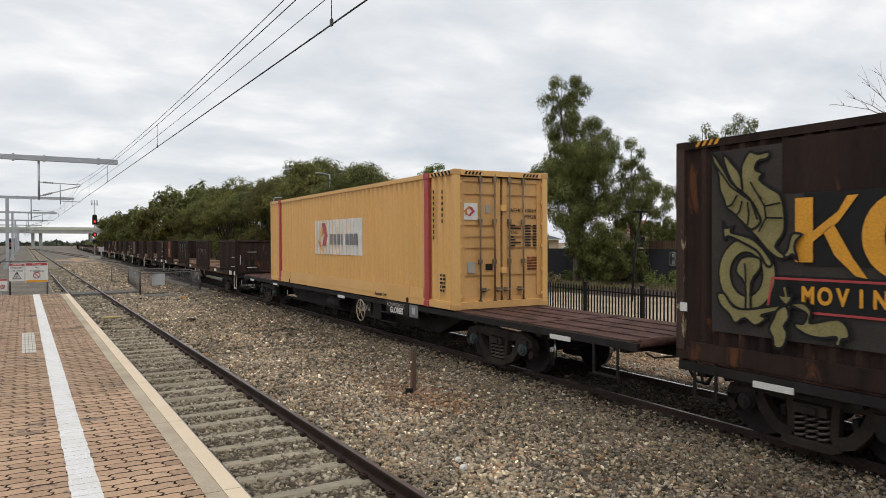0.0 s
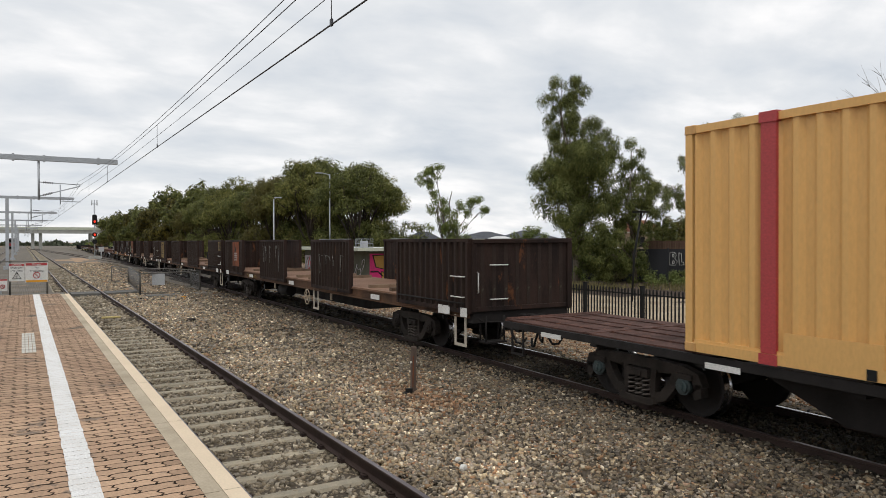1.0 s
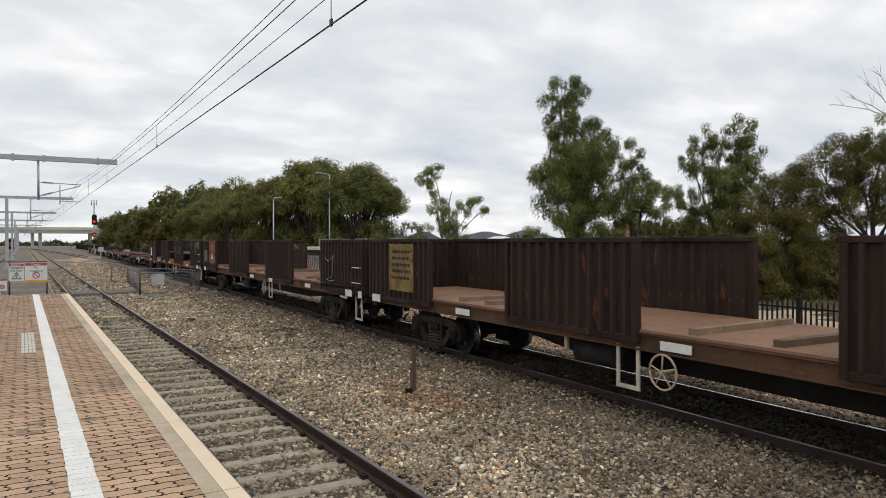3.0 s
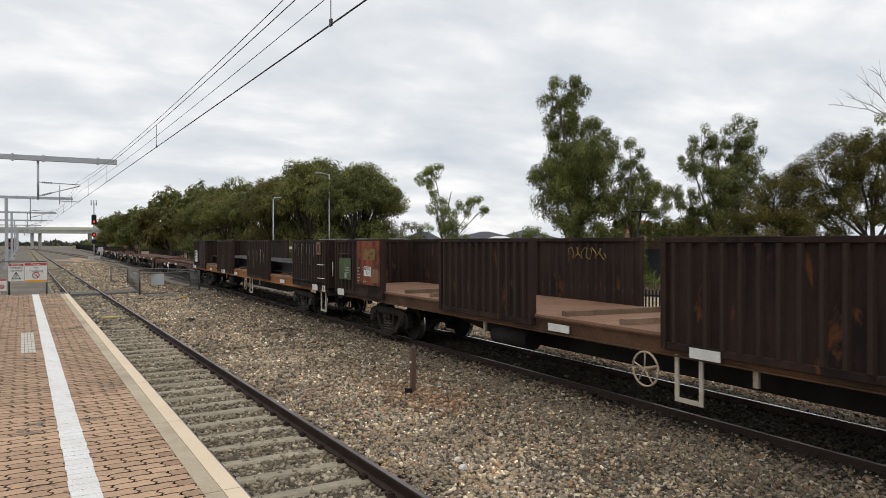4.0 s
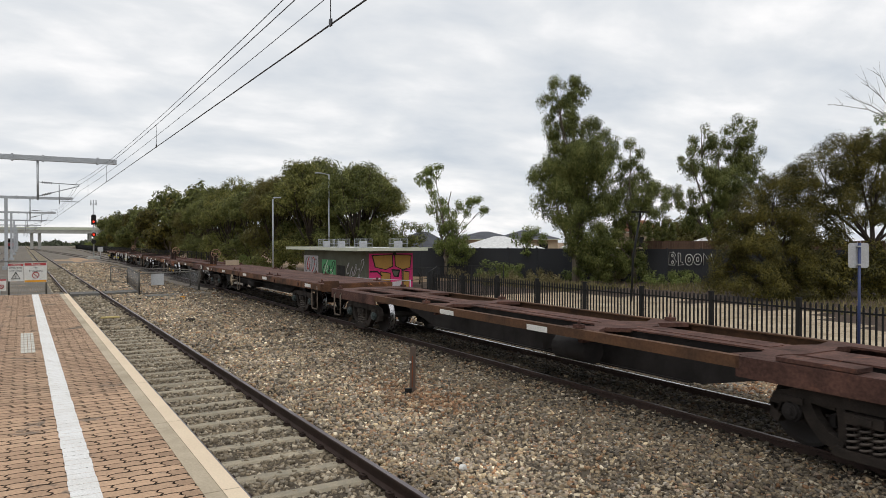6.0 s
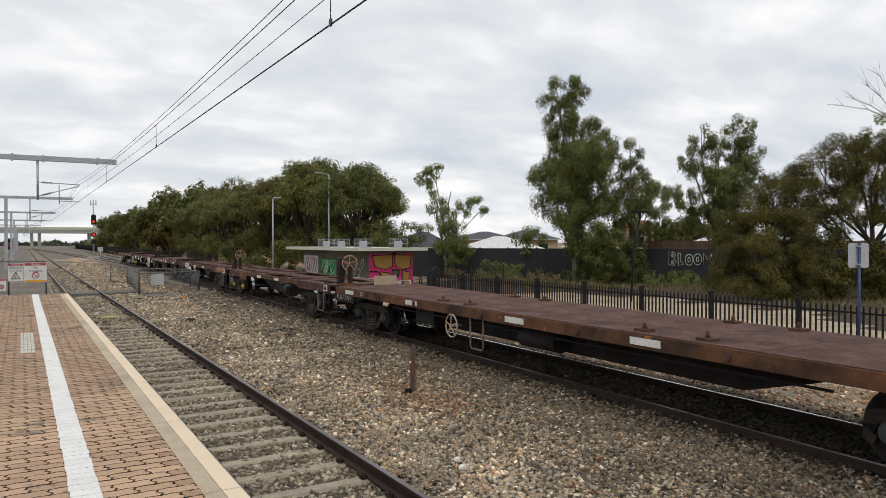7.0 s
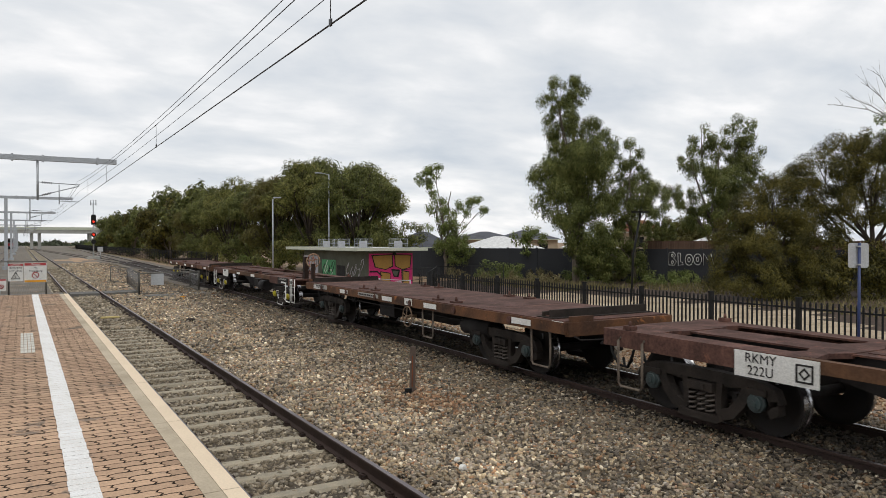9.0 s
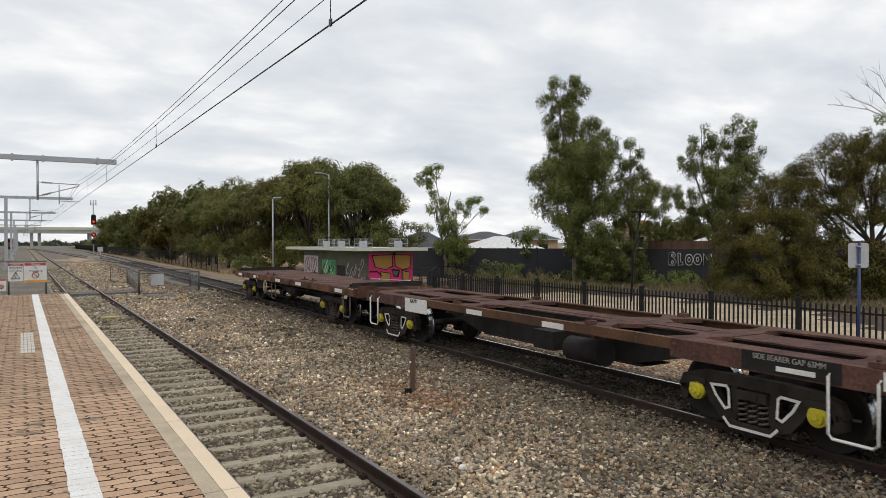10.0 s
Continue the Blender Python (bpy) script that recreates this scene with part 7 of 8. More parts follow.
def mesh_fence(name, label, pts, h, base, mat="black_fence", step=2.4, pickets=0.12):
    """A lighter fence of posts, rails and thin bars along a line of points."""
    f = tagged(obj(name, None), label, "fence")
    for a, b in zip(pts, pts[1:]):
        a, b = Vector((*a, base)), Vector((*b, base))
        n = max(1, round((b - a).length / step))
        for i in range(n + 1):
            p = a.lerp(b, i / n)
            bm = B()
            tube(bm, [p, p + Vector((0, 0, h))], 0.03, 6)
            part("post", bm, mat, f)
        bm = B()
        for z in (h - 0.05, h * 0.5, 0.12):
            tube(bm, [a + Vector((0, 0, z)), b + Vector((0, 0, z))], 0.018, 5)
        part("rail", bm, mat, f)
        if pickets:
            bm = B()
            m = int((b - a).length / pickets)
            for i in range(m):
                p = a.lerp(b, i / m)
                tube(bm, [p + Vector((0, 0, 0.1)), p + Vector((0, 0, h - 0.05))], 0.009, 3)
            tagged(part("mesh_infill", bm, mat, f), kind="stuff")
    return f


mesh_fence("mesh_fence", "black steel boundary fence below the wood", [(17.5, 300), (17.3, 200), (17.0, 140), (16.6, 96), (16.8, 72)], 2.0, GZ, pickets=0.2)
mesh_fence("mesh_fence", "black tubular railing round the ramp", [(15.6, 27.5), (20.0, 34.2), (24.8, 34.5)], 1.75, GZ, pickets=0.10)
mesh_fence("mesh_fence", "black tubular railing beside the building", [(17.5, 33.5), (21.5, 36.5)], 1.35, GZ + 0.3, pickets=0)
mesh_fence("handrail", "galvanised steel ramp handrail", [(14.8, 55), (14.9, 38), (16.6, 31)], 1.05, GZ + 0.15, "galv", 2.2, 0)


def dark_wall():
    w = tagged(obj("boundary_wall", None), "dark painted boundary wall with graffiti", "wall", kind="structure")
    pts = [(26, 57.5), (33.5, 50), (41.5, 36.8), (52, 20.5), (60, 6)]
    for a, b in zip(pts, pts[1:]):
        a, b = Vector((*a, 0)), Vector((*b, 0))
        n = round((b - a).length / 2.4)
        ang = math.atan2(b.y - a.y, b.x - a.x)
        for i in range(n):
            c = a.lerp(b, (i + 0.5) / n)
            bm = B()
            L = (b - a).length / n
            box(bm, 0, 0, 0.72, L - 0.12, 0.10, 2.55)
            box(bm, L / 2, 0, 0.75, 0.12, 0.16, 2.62)
            part("wall_panel", bm, "wall_dark", w).matrix_basis = pose(c.x, c.y, 0, 0, 0, math.degrees(ang))


dark_wall()
M["fence_timber"] = material("fence_timber", (0.13, 0.075, 0.05), 0.9, 0, (0.07, 0.045, 0.035), 1.5, 40, 0.9, objrand=0.25)


def paling_fence():
    f = tagged(obj("paling_fence", None), "brown timber paling fence above the dark wall", "fence")
    a, b = Vector((41.0, 38.6, 0)), Vector((58, 11.8, 0))
    d = (b - a).normalized()
    bm = B()
    box(bm, 0, 0, 0, 0.17, 0.02, 1.2)
    pm = mesh("paling", bm, "fence_timber")
    n = int((b - a).length / 0.18)
    for i in range(n):
        p = a + d * 0.18 * i
        obj("paling", pm, f, pose(p.x, p.y, 2.0 + rng.uniform(-0.03, 0.03), 0, 0, math.degrees(math.atan2(d.y, d.x))))


paling_fence()


def tag_graffiti(parent, m, strokes, mat, r=0.05):
    """Rounded paint strokes on a wall, drawn in its own plane (x along, y up)."""
    for s in strokes:
        bm = B()
        pts = [m @ Vector((p[0], p[1], 0)) for p in s]
        tube(bm, pts, r, 4)
        part("paint_stroke", bm, mat, parent)


def ring(cx, cy, rx, ry, n=14):
    return [(cx + rx * math.cos(6.283 * k / n), cy + ry * math.sin(6.283 * k / n)) for k in range(n + 1)]


graff = tagged(obj("wall_graffiti", None), "white outlined bubble graffiti on the dark wall", "graffiti")
dw = (Vector((52, 20.5, 0)) - Vector((41.5, 36.8, 0))).normalized()
gm = Matrix(((dw.x, 0, -dw.y, 41.55 - 0.085), (dw.y, 0, dw.x, 36.7 - 0.085), (0, 1, 0, 0.75), (0, 0, 0, 1))) @ Matrix.Scale(0.66, 4)
tag_graffiti(graff, gm, [[(0, 0.1), (0.05, 1.5), (0.5, 1.55), (0.75, 1.2), (0.55, 0.85), (0.85, 0.5), (0.6, 0.05), (0, 0.1)], [(1.0, 1.45), (1.05, 0.05), (1.6, 0.15), (1.5, 0.4), (1.3, 0.45), (1.3, 1.4), (1.0, 1.45)],
                         ring(2.2, 0.7, 0.42, 0.62), ring(2.2, 0.7, 0.14, 0.25), ring(3.1, 0.75, 0.42, 0.62), ring(3.1, 0.75, 0.14, 0.25), ring(0.4, 1.15, 0.1, 0.14), ring(0.42, 0.4, 0.1, 0.16),
                         [(3.7, 0.1), (3.75, 1.4), (4.2, 0.7), (4.5, 1.4), (4.8, 0.2)]], "white_paint", 0.028)

M["shed_green"] = material("shed_green", (0.105, 0.11, 0.085), 0.85, 0, (0.075, 0.078, 0.06), 0.8, 30, 0.8)
M["eave"] = material("eave", (0.50, 0.52, 0.42), 0.6, 0, (0.42, 0.44, 0.36), 1, 30, 0.5)
M["pink"] = material("pink", (0.55, 0.035, 0.16), 0.7, 0, (0.42, 0.03, 0.13), 1, 30, 0.5)
M["ochre"] = material("ochre", (0.36, 0.21, 0.05), 0.7, 0, (0.28, 0.16, 0.05), 1.5, 30, 0.6)
M["mint"] = material("mint", (0.10, 0.34, 0.16), 0.7)
M["pale_lilac"] = material("pale_lilac", (0.50, 0.48, 0.52), 0.7)


def station_building():
    b = tagged(obj("lineside_building", None), "low green flat-roofed building covered with graffiti", "building")
    x0, x1, y0, y1, z0, z1 = 19.0, 22.5, 41.6, 53.0, GZ, 1.95
    bm = B()
    box(bm, (x0 + x1) / 2, (y0 + y1) / 2, (z0 + z1) / 2, x1 - x0, y1 - y0, z1 - z0)
    part("wall", bm, "shed_green", b)
    bm = B()
    box(bm, (x0 + x1) / 2 - 0.1, (y0 + y1) / 2 + 0.5, z1 + 0.14, x1 - x0 + 1.5, y1 - y0 + 2.6, 0.05)
    part("roof", bm, "roof_white", b, "pale flat metal roof")
    bm = B()
    xa, xb, ya, yb = x0 - 0.85, x1 + 0.65, y0 - 0.8, y1 + 1.8
    for cx, cy, sx, sy in (((xa + xb) / 2, ya, xb - xa, 0.08), ((xa + xb) / 2, yb, xb - xa, 0.08), (xa, (ya + yb) / 2, 0.08, yb - ya), (xb, (ya + yb) / 2, 0.08, yb - ya)):
        box(bm, cx, cy, z1 + 0.10, sx, sy, 0.20)
    part("fascia", bm, "eave", b, "pale green fascia and gutter")
    # painted shutters of the face that looks along the platform
    fy = y0 - 0.006
    for name, cx, cz, sx, sz, mat in (("mural", 20.85, 0.62, 3.2, 2.3, "pink"),):
        bm = B()
        box(bm, cx, fy, cz, sx, 0.01, sz)
        part(name, bm, mat, b, "pink and ochre graffiti mural")
    def patch(o, mat, off):
        bm = B()
        prism(bm, o, "y", fy - off, fy - off + 0.004)
        part("painted_patch", bm, mat, b)

    def grown(o, k):
        cx, cz = sum(p[0] for p in o) / len(o), sum(p[1] for p in o) / len(o)
        return [(cx + (p[0] - cx) * k, cz + (p[1] - cz) * k) for p in o]
    for o in ([(19.52, 1.62), (20.89, 1.66), (20.93, 0.95), (20.44, 0.75), (19.73, 0.9)], [(21.14, 1.66), (22.30, 1.62), (22.22, 0.85), (21.68, 0.72), (21.18, 0.95)],
              [(20.10, 0.55), (20.77, 0.45), (20.77, -0.5), (20.19, -0.5)], [(21.64, 0.6), (22.18, 0.5), (22.14, -0.5), (21.68, -0.5)]):
        patch(grown(o, 1.12), "black", 0.016)
        patch(o, "ochre", 0.026)
    patch([(20.85, 0.75), (21.51, 0.7), (21.39, 0.2), (21.02, 0.25)], "black", 0.034)
    patch([(20.93, 0.65), (21.39, 0.6), (21.27, 0.3), (21.06, 0.32)], "shed_green", 0.042)
    patch([(20.85, -0.1), (21.60, -0.05), (21.56, -0.5), (20.81, -0.5)], "pale_lilac", 0.048)
    for ax, az, bx_, bz in ((19.3, 0.6, 20.2, 0.3), (19.3, 0.1, 19.9, -0.4), (22.85, 0.5, 23.0, -0.3)):
        bm = B()
        tube(bm, [(ax, fy - 0.01, az), ((ax + bx_) / 2 + 0.1, fy - 0.01, (az + bz) / 2 + 0.15), (bx_, fy - 0.01, bz)], 0.05, 4)
        part("paint_stroke", bm, "black", b)
    # panels on the long face
    fx = x0 - 0.006
    for ya_, yb_, za, zb, mat, lab in ((50.0, 53.0, -0.45, 1.5, "pale_lilac", "white and red graffiti panel"), (46.6, 49.2, -0.45, 1.25, "mint", "green graffiti panel"), (44.9, 46.3, -0.5, 0.9, "black", "dark doorway")):
        bm = B()
        box(bm, fx, (ya_ + yb_) / 2, (za + zb) / 2, 0.012, yb_ - ya_, zb - za)
        part("painted_panel", bm, mat, b, lab)
    r = random.Random(5)
    for k in range(5):
        cy, cz = 50.5 + 0.5 * k, 0.6 + r.uniform(-0.3, 0.4)
        bm = B()
        tube(bm, [(fx - 0.012, cy + 0.3 * math.cos(a * 0.9 + k), cz + 0.55 * math.sin(a * 0.7 + k)) for a in range(7)], 0.045, 4)
        part("paint_stroke", bm, "red_paint" if k % 2 else "grey_paint", b)
    for k in range(5):
        cy, cz = 47.0 + 0.45 * k, 0.4 + r.uniform(-0.3, 0.4)
        bm = B()
        tube(bm, [(fx - 0.012, cy + 0.28 * math.cos(a * 1.1 + k), cz + 0.45 * math.sin(a * 0.8 + k)) for a in range(7)], 0.035, 4)
        part("paint_stroke", bm, "white_paint" if k % 2 else "wall_dark", b)
    for k in range(5):
        cy, cz = 42.0 + 0.6 * k, 0.6 + r.uniform(-0.3, 0.5)
        bm = B()
        tube(bm, [(fx - 0.012, cy + 0.25 * math.cos(a * 1.2 + k), cz + 0.4 * math.sin(a * 0.9 + k)) for a in range(7)], 0.03, 4)
        part("paint_stroke", bm, "pale_lilac", b)
    bm = B()
    tube(bm, [(21.0, y0 - 0.25, 1.75), (21.0, y0 - 0.15, 1.75)], 0.12, 10)
    part("wall_lamp", bm, "black", b)
    # caged roof units
    for cx, cy in ((19.9, 50.6), (20.1, 48.2), (20.4, 45.0), (21.9, 42.6)):
        a = tagged(obj("roof_unit", None), "air conditioner in a galvanised cage on the roof", "air conditioner", "caged units on the roof")
        a.matrix_basis = pose(cx, cy, z1 + 0.165) @ Matrix.Scale(0.62, 4)
        bm = B()
        box(bm, 0, 0, 0.42, 0.6, 0.8, 0.72)
        box(bm, 0, 0, 0.03, 0.8, 0.9, 0.06)
        part("casing", bm, "sign_back", a)
        bm = B()
        for sx in (-0.7, 0.7):
            for sy in (-0.85, 0.85):
                tube(bm, [(sx, sy, 0), (sx, sy, 1.0)], 0.025, 4)
        for z in (0.05, 0.5, 1.0):
            tube(bm, [(-0.7, -0.85, z), (0.7, -0.85, z), (0.7, 0.85, z), (-0.7, 0.85, z), (-0.7, -0.85, z)], 0.02, 4)
        for k in range(1, 10):
            tube(bm, [(-0.7 + 0.14 * k, -0.85, 0), (-0.7 + 0.14 * k, -0.85, 1.0)], 0.008, 3)
            tube(bm, [(-0.7, -0.85 + 0.17 * k, 0), (-0.7, -0.85 + 0.17 * k, 1.0)], 0.008, 3)
        part("cage", bm, "galv", a)


station_building()


def house(x, y, sx, sy, turn, eave_z, ridge, roof, wall, label):
    h = tagged(obj("house", None), label, "house", "houses beyond the wall")
    h.matrix_basis = pose(x, y, GZ, 0, 0, turn)
    e = eave_z - GZ
    bm = B()
    box(bm, 0, 0, e / 2, sx - 0.8, sy - 0.8, e)
    part("wall", bm, wall, h)
    bm = B()
    a, b, k = sx / 2, sy / 2, max(0.5, sx / 2 - sy / 2)
    v = [bm.verts.new(p) for p in ((-a, -b, e), (a, -b, e), (a, b, e), (-a, b, e), (-k, 0, e + ridge), (k, 0, e + ridge))]
    for f in ((0, 1, 5, 4), (2, 3, 4, 5), (1, 2, 5), (3, 0, 4), (3, 2, 1, 0)):
        bm.faces.new([v[i] for i in f])
    part("roof", bm, roof, h)
    bm = B()
    box(bm, 0, 0, e - 0.06, sx + 0.1, sy + 0.1, 0.12)
    part("gutter", bm, "eave", h)
    for k in (-0.25, 0.25):
        bm = B()
        box(bm, sx * k, -sy / 2 + 0.39, e - 1.2, 1.1, 0.05, 1.2)
        part("window", bm, "black", h)
    return h


house(41.7, 58.7, 10, 9, -35, 1.7, 1.4, "roof_white", "cream_wall", "low house with white metal roof")
house(48.5, 53.0, 5, 5, -35, 2.0, 0.7, "roof_white", "cream_wall", "shed with pale metal roof")
house(53.4, 78.5, 9, 8, -35, 2.9, 1.0, "roof_grey", "cream_wall", "house with grey tiled hip roof")
house(59.0, 77.0, 9, 8, -35, 2.9, 1.2, "roof_grey", "cream_wall", "house with grey tiled hip roof")
house(36.3, 65.0, 7, 7, -30, 2.0, 1.6, "roof_grey", "wall_dark", "dark house with grey tiled hip roof")
M["roof_tile"] = material("roof_tile", (0.34, 0.12, 0.07), 0.85, 0, (0.24, 0.09, 0.055), 1, 20, 0.7)
house(63.5, 60.5, 5.2, 6, -20, 3.7, 1.4, "roof_tile", "cream_wall", "two-storey cream house with orange tiled roof")
house(53.5, 39, 7, 5, -30, 2.6, 1.1, "roof_white", "cream_wall", "garden shed with white ribbed roof")
house(62, 21, 14, 8, -40, 2.6, 1.4, "roof_tile", "cream_wall", "low house with tiled roof")


# ---------------- poles, signs, signals ----------------
def street_lamp(x, y, h, mat, label, arm=1.2, way=1):
    p = tagged(obj("street_lamp", None), label, "street lamp")
    p.matrix_basis = pose(x, y, GZ)
    bm = B()
    tube(bm, [(0, 0, 0), (0, 0, h)], 0.075, 8, 0, 0.05)
    part("pole", bm, mat, p)
    bm = B()
    tip = RIGHT * arm * way
    if arm:
        tube(bm, [(0, 0, h - 0.05), (tip.x * 0.5, tip.y * 0.5, h + 0.08), (tip.x, tip.y, h + 0.12)], 0.03, 6)
    box(bm, tip.x, tip.y, h + 0.12, 0.55, 0.25, 0.08)
    part("lamp_head", bm, mat, p)


street_lamp(17.75, 57.0, 6.6, "galv", "pale galvanised street lamp before the wood", 0.35)
street_lamp(22.4, 56.4, 8.8, "galv", "thin galvanised aerial pole behind the building", 0.9, -1)


def solar_lamp(x, y):
    p = tagged(obj("solar_lamp", None), "slim black solar path lamp", "street lamp")
    p.matrix_basis = pose(x, y, GZ)
    bm = B()
    top = RIGHT * 0.45
    tube(bm, [(0, 0, 0), tuple(RIGHT * 0.1 + Vector((0, 0, 2.4))), tuple(top + Vector((0, 0, 4.45)))], 0.055, 8)
    part("pole", bm, "black_fence", p)
    bm = B()
    box(bm, top.x, top.y, 4.6, 0.75, 0.5, 0.06, None)
    tube(bm, [(top.x, top.y, 4.35), (top.x, top.y, 4.6)], 0.05, 6)
    part("solar_panel", bm, "black", p)


solar_lamp(26.6, 25.9)


def blue_sign():
    s = tagged(obj("sign_post", None), "grey sign seen from behind on a blue post", "sign")
    s.matrix_basis = pose(15.05, 8.22, -0.45, 0, 0, -30.8)
    bm = B()
    tube(bm, [(0, 0, 0), (0, 0, 2.97)], 0.030, 10)
    part("post", bm, "blue_post", s)
    bm = B()
    w, h, r = 0.215, 0.52, 0.05
    o = []
    for cx, cz, a0 in ((w - r, h - r, 0), (-w + r, h - r, 90), (-w + r, r, 180), (w - r, r, 270)):
        o += [(cx + r * math.cos(radians(a0 + k * 30)), cz + r * math.sin(radians(a0 + k * 30))) for k in range(4)]
    prism(bm, o, "y", 0.045, 0.055)
    part("board", bm, "sign_back", s).matrix_basis = pose(0.01, 0, 2.45)
    bm = B()
    for z in (2.52, 2.90):
        box(bm, 0, 0, z, 0.10, 0.085, 0.03)
    part("bracket", bm, "sign_back", s)


blue_sign()


def marker_post():
    p = tagged(obj("marker_post", None), "weathered timber marker post with faded red paint", "post")
    p.matrix_basis = pose(5.9, 10.94, -0.13, 0, 1.0, 20)
    bm = B()
    box(bm, 0, 0, 0.37, 0.11, 0.055, 0.92)
    bmesh.ops.bevel(bm, geom=list(bm.edges), offset=0.008, segments=1, affect="EDGES")
    part("stake", bm, "timber", p)
    bm = B()
    for sx in (-1, 1):
        tube(bm, [(sx * 0.055, 0, 0.56), (sx * 0.075, 0, 0.56)], 0.02, 8)
    part("bolt", bm, "white_paint", p)
    bm = B()
    box(bm, -0.043, -0.032, 0.40, 0.016, 0.008, 0.55)
    part("paint_stripe", bm, "rust_bright", p, "faded red painted stripe")
    bm = B()
    box(bm, -0.11, 0, 0.06, 0.09, 0.09, 0.10)
    box(bm, -0.17, 0, 0.02, 0.08, 0.07, 0.05)
    part("bracket", bm, "black", p)


marker_post()


def signal():
    s = tagged(obj("railway_signal", None), "railway colour light signal showing two red lamps", "signal")
    s.matrix_basis = pose(9.3, 118, -0.2)
    bm = B()
    box(bm, 0, 0, 0.25, 1.6, 1.2, 0.5)
    part("base", bm, "concrete_plain", s)
    bm = B()
    tube(bm, [(0, 0, 0.3), (0, 0, 8.6)], 0.10, 8)
    part("mast", bm, "galv", s)
    for z, lit in ((5.55, True), (3.60, True), (2.55, False)):
        bm = B()
        if z > 5:
            prism(bm, [(-0.34, -0.45), (0.34, -0.45), (0.34, 0.85), (0.22, 1.05), (-0.22, 1.05), (-0.34, 0.85)], "y", -0.35, -0.10)
        else:
            prism(bm, [(0.34 * math.cos(k * 0.524), 0.34 * math.sin(k * 0.524)) for k in range(12)], "y", -0.35, -0.10)
        hd = part("signal_head", bm, "black", s)
        hd.matrix_basis = pose(0, 0, z + 0.2)
        if lit:
            bm = B()
            tube(bm, [(0, -0.36, 0), (0, -0.40, 0)], 0.15, 12)
            part("red_lamp", bm, "red_light", hd, "lit red lamp")
            bm = B()
            tube(bm, [(0.24 * math.cos(a), -0.52, 0.24 * math.sin(a)) for a in (0, 0.5, 1.0, 1.57, 2.1, 2.6, 3.14)], 0.03, 5)
            part("hood", bm, "black", hd)
    bm = B()
    for sx in (-0.5, 0, 0.5):
        tube(bm, [(sx * 0.7, 0, 8.2), (sx * 0.7, 0, 9.0)], 0.08, 6)
    tube(bm, [(-0.35, 0, 8.4), (0.35, 0, 8.4)], 0.05, 6)
    part("aerial", bm, "galv", s)
    bm = B()
    box(bm, 0.9, 0, 1.6, 0.7, 0.3, 0.7)
    tube(bm, [(0.9, 0, 0.2), (0.9, 0, 1.3)], 0.08, 6)
    part("relay_box", bm, "sign_back", s)


signal()


# ---------------- overhead line ----------------
def gantry(y, mast_in_view, x_end=4.55, top=6.95):
    g = tagged(obj("overhead_gantry", None), "galvanised steel overhead line gantry over the tracks", "gantry", "overhead line gantries")
    bm = B()
    box(bm, (x_end - 9.5) / 2, y, top, x_end + 9.5, 0.28, 0.26)
    part("beam", bm, "galv", g)
    for x in (-1.3, -8.5):
        bm = B()
        box(bm, x, y, top / 2 - 0.2, 0.30, 0.30, top + 0.2)
        box(bm, x, y, -0.05, 0.7, 0.7, 0.35)
        part("column", bm, "galv", g)
    for x in (-0.4, 1.0, 3.6):
        bm = B()
        box(bm, x, y, top, 0.10, 0.36, 0.36)
        part("clamp", bm, "galv", g)
    bm = B()
    tube(bm, [(0.75, y, top - 0.13), (0.75, y, 4.75)], 0.055, 8)
    tube(bm, [(1.75, y, 5.6), (1.75, y, 4.55)], 0.03, 6)
    tube(bm, [(0.75, y, 5.70), (2.75, y, 5.62)], 0.025, 6)
    tube(bm, [(0.75, y, 4.95), (2.7, y, 5.55)], 0.028, 6)
    tube(bm, [(1.75, y, 4.72), (2.72, y, 4.70)], 0.02, 6)
    part("registration_arm", bm, "galv", g)
    bm = B()
    for a, b in (((0.95, 5.69), (1.45, 5.66)), ((0.95, 5.01), (1.4, 5.15))):
        for k in range(6):
            f, h = k / 6, (k + 0.5) / 6
            tube(bm, [(a[0] + (b[0] - a[0]) * f, y, a[1] + (b[1] - a[1]) * f), (a[0] + (b[0] - a[0]) * h, y, a[1] + (b[1] - a[1]) * h)], 0.06, 7)
    part("insulator", bm, "grey_paint", g)


for i, y in enumerate((43, 82, 124, 170, 220, 275, 335)):
    gantry(y, i > 0)


def wires():
    w = tagged(obj("overhead_wires", None), "thin dark overhead line wires with droppers", "overhead wires")
    spans = [(-8, 43), (43, 82), (82, 124), (124, 170), (170, 220), (220, 275), (275, 335)]
    def run(name, x0, z_end, sag, r, dx=0.0):
        for a, b in spans:
            bm = B()
            n = 24
            pts = []
            for k in range(n + 1):
                f = k / n
                pts.append((x0 + dx * math.sin(3.1416 * f), a + (b - a) * f, z_end - sag * 4 * f * (1 - f)))
            tube(bm, pts, r, 4)
            part(name, bm, "wire", w)
    run("contact_wire", 2.69, 4.74, 0.0, 0.011)
    run("messenger_wire", 2.69, 5.62, 0.37, 0.008)
    run("feeder_wire", 2.62, 5.80, 0.52, 0.007)
    run("return_wire", 2.72, 5.30, 0.28, 0.006)
    for y in (6.72, 17.45, 28.6, 37, 50, 60, 70):
        bm = B()
        f = ((y + 8) / 51) if y < 43 else (y - 43) / 39
        z = 5.62 - 0.37 * 4 * f * (1 - f)
        tube(bm, [(2.69, y, 4.74), (2.69, y, z)], 0.005, 4)
        box(bm, 2.69, y, 4.76, 0.02, 0.05, 0.07)
        part("dropper", bm, "wire", w)


wires()


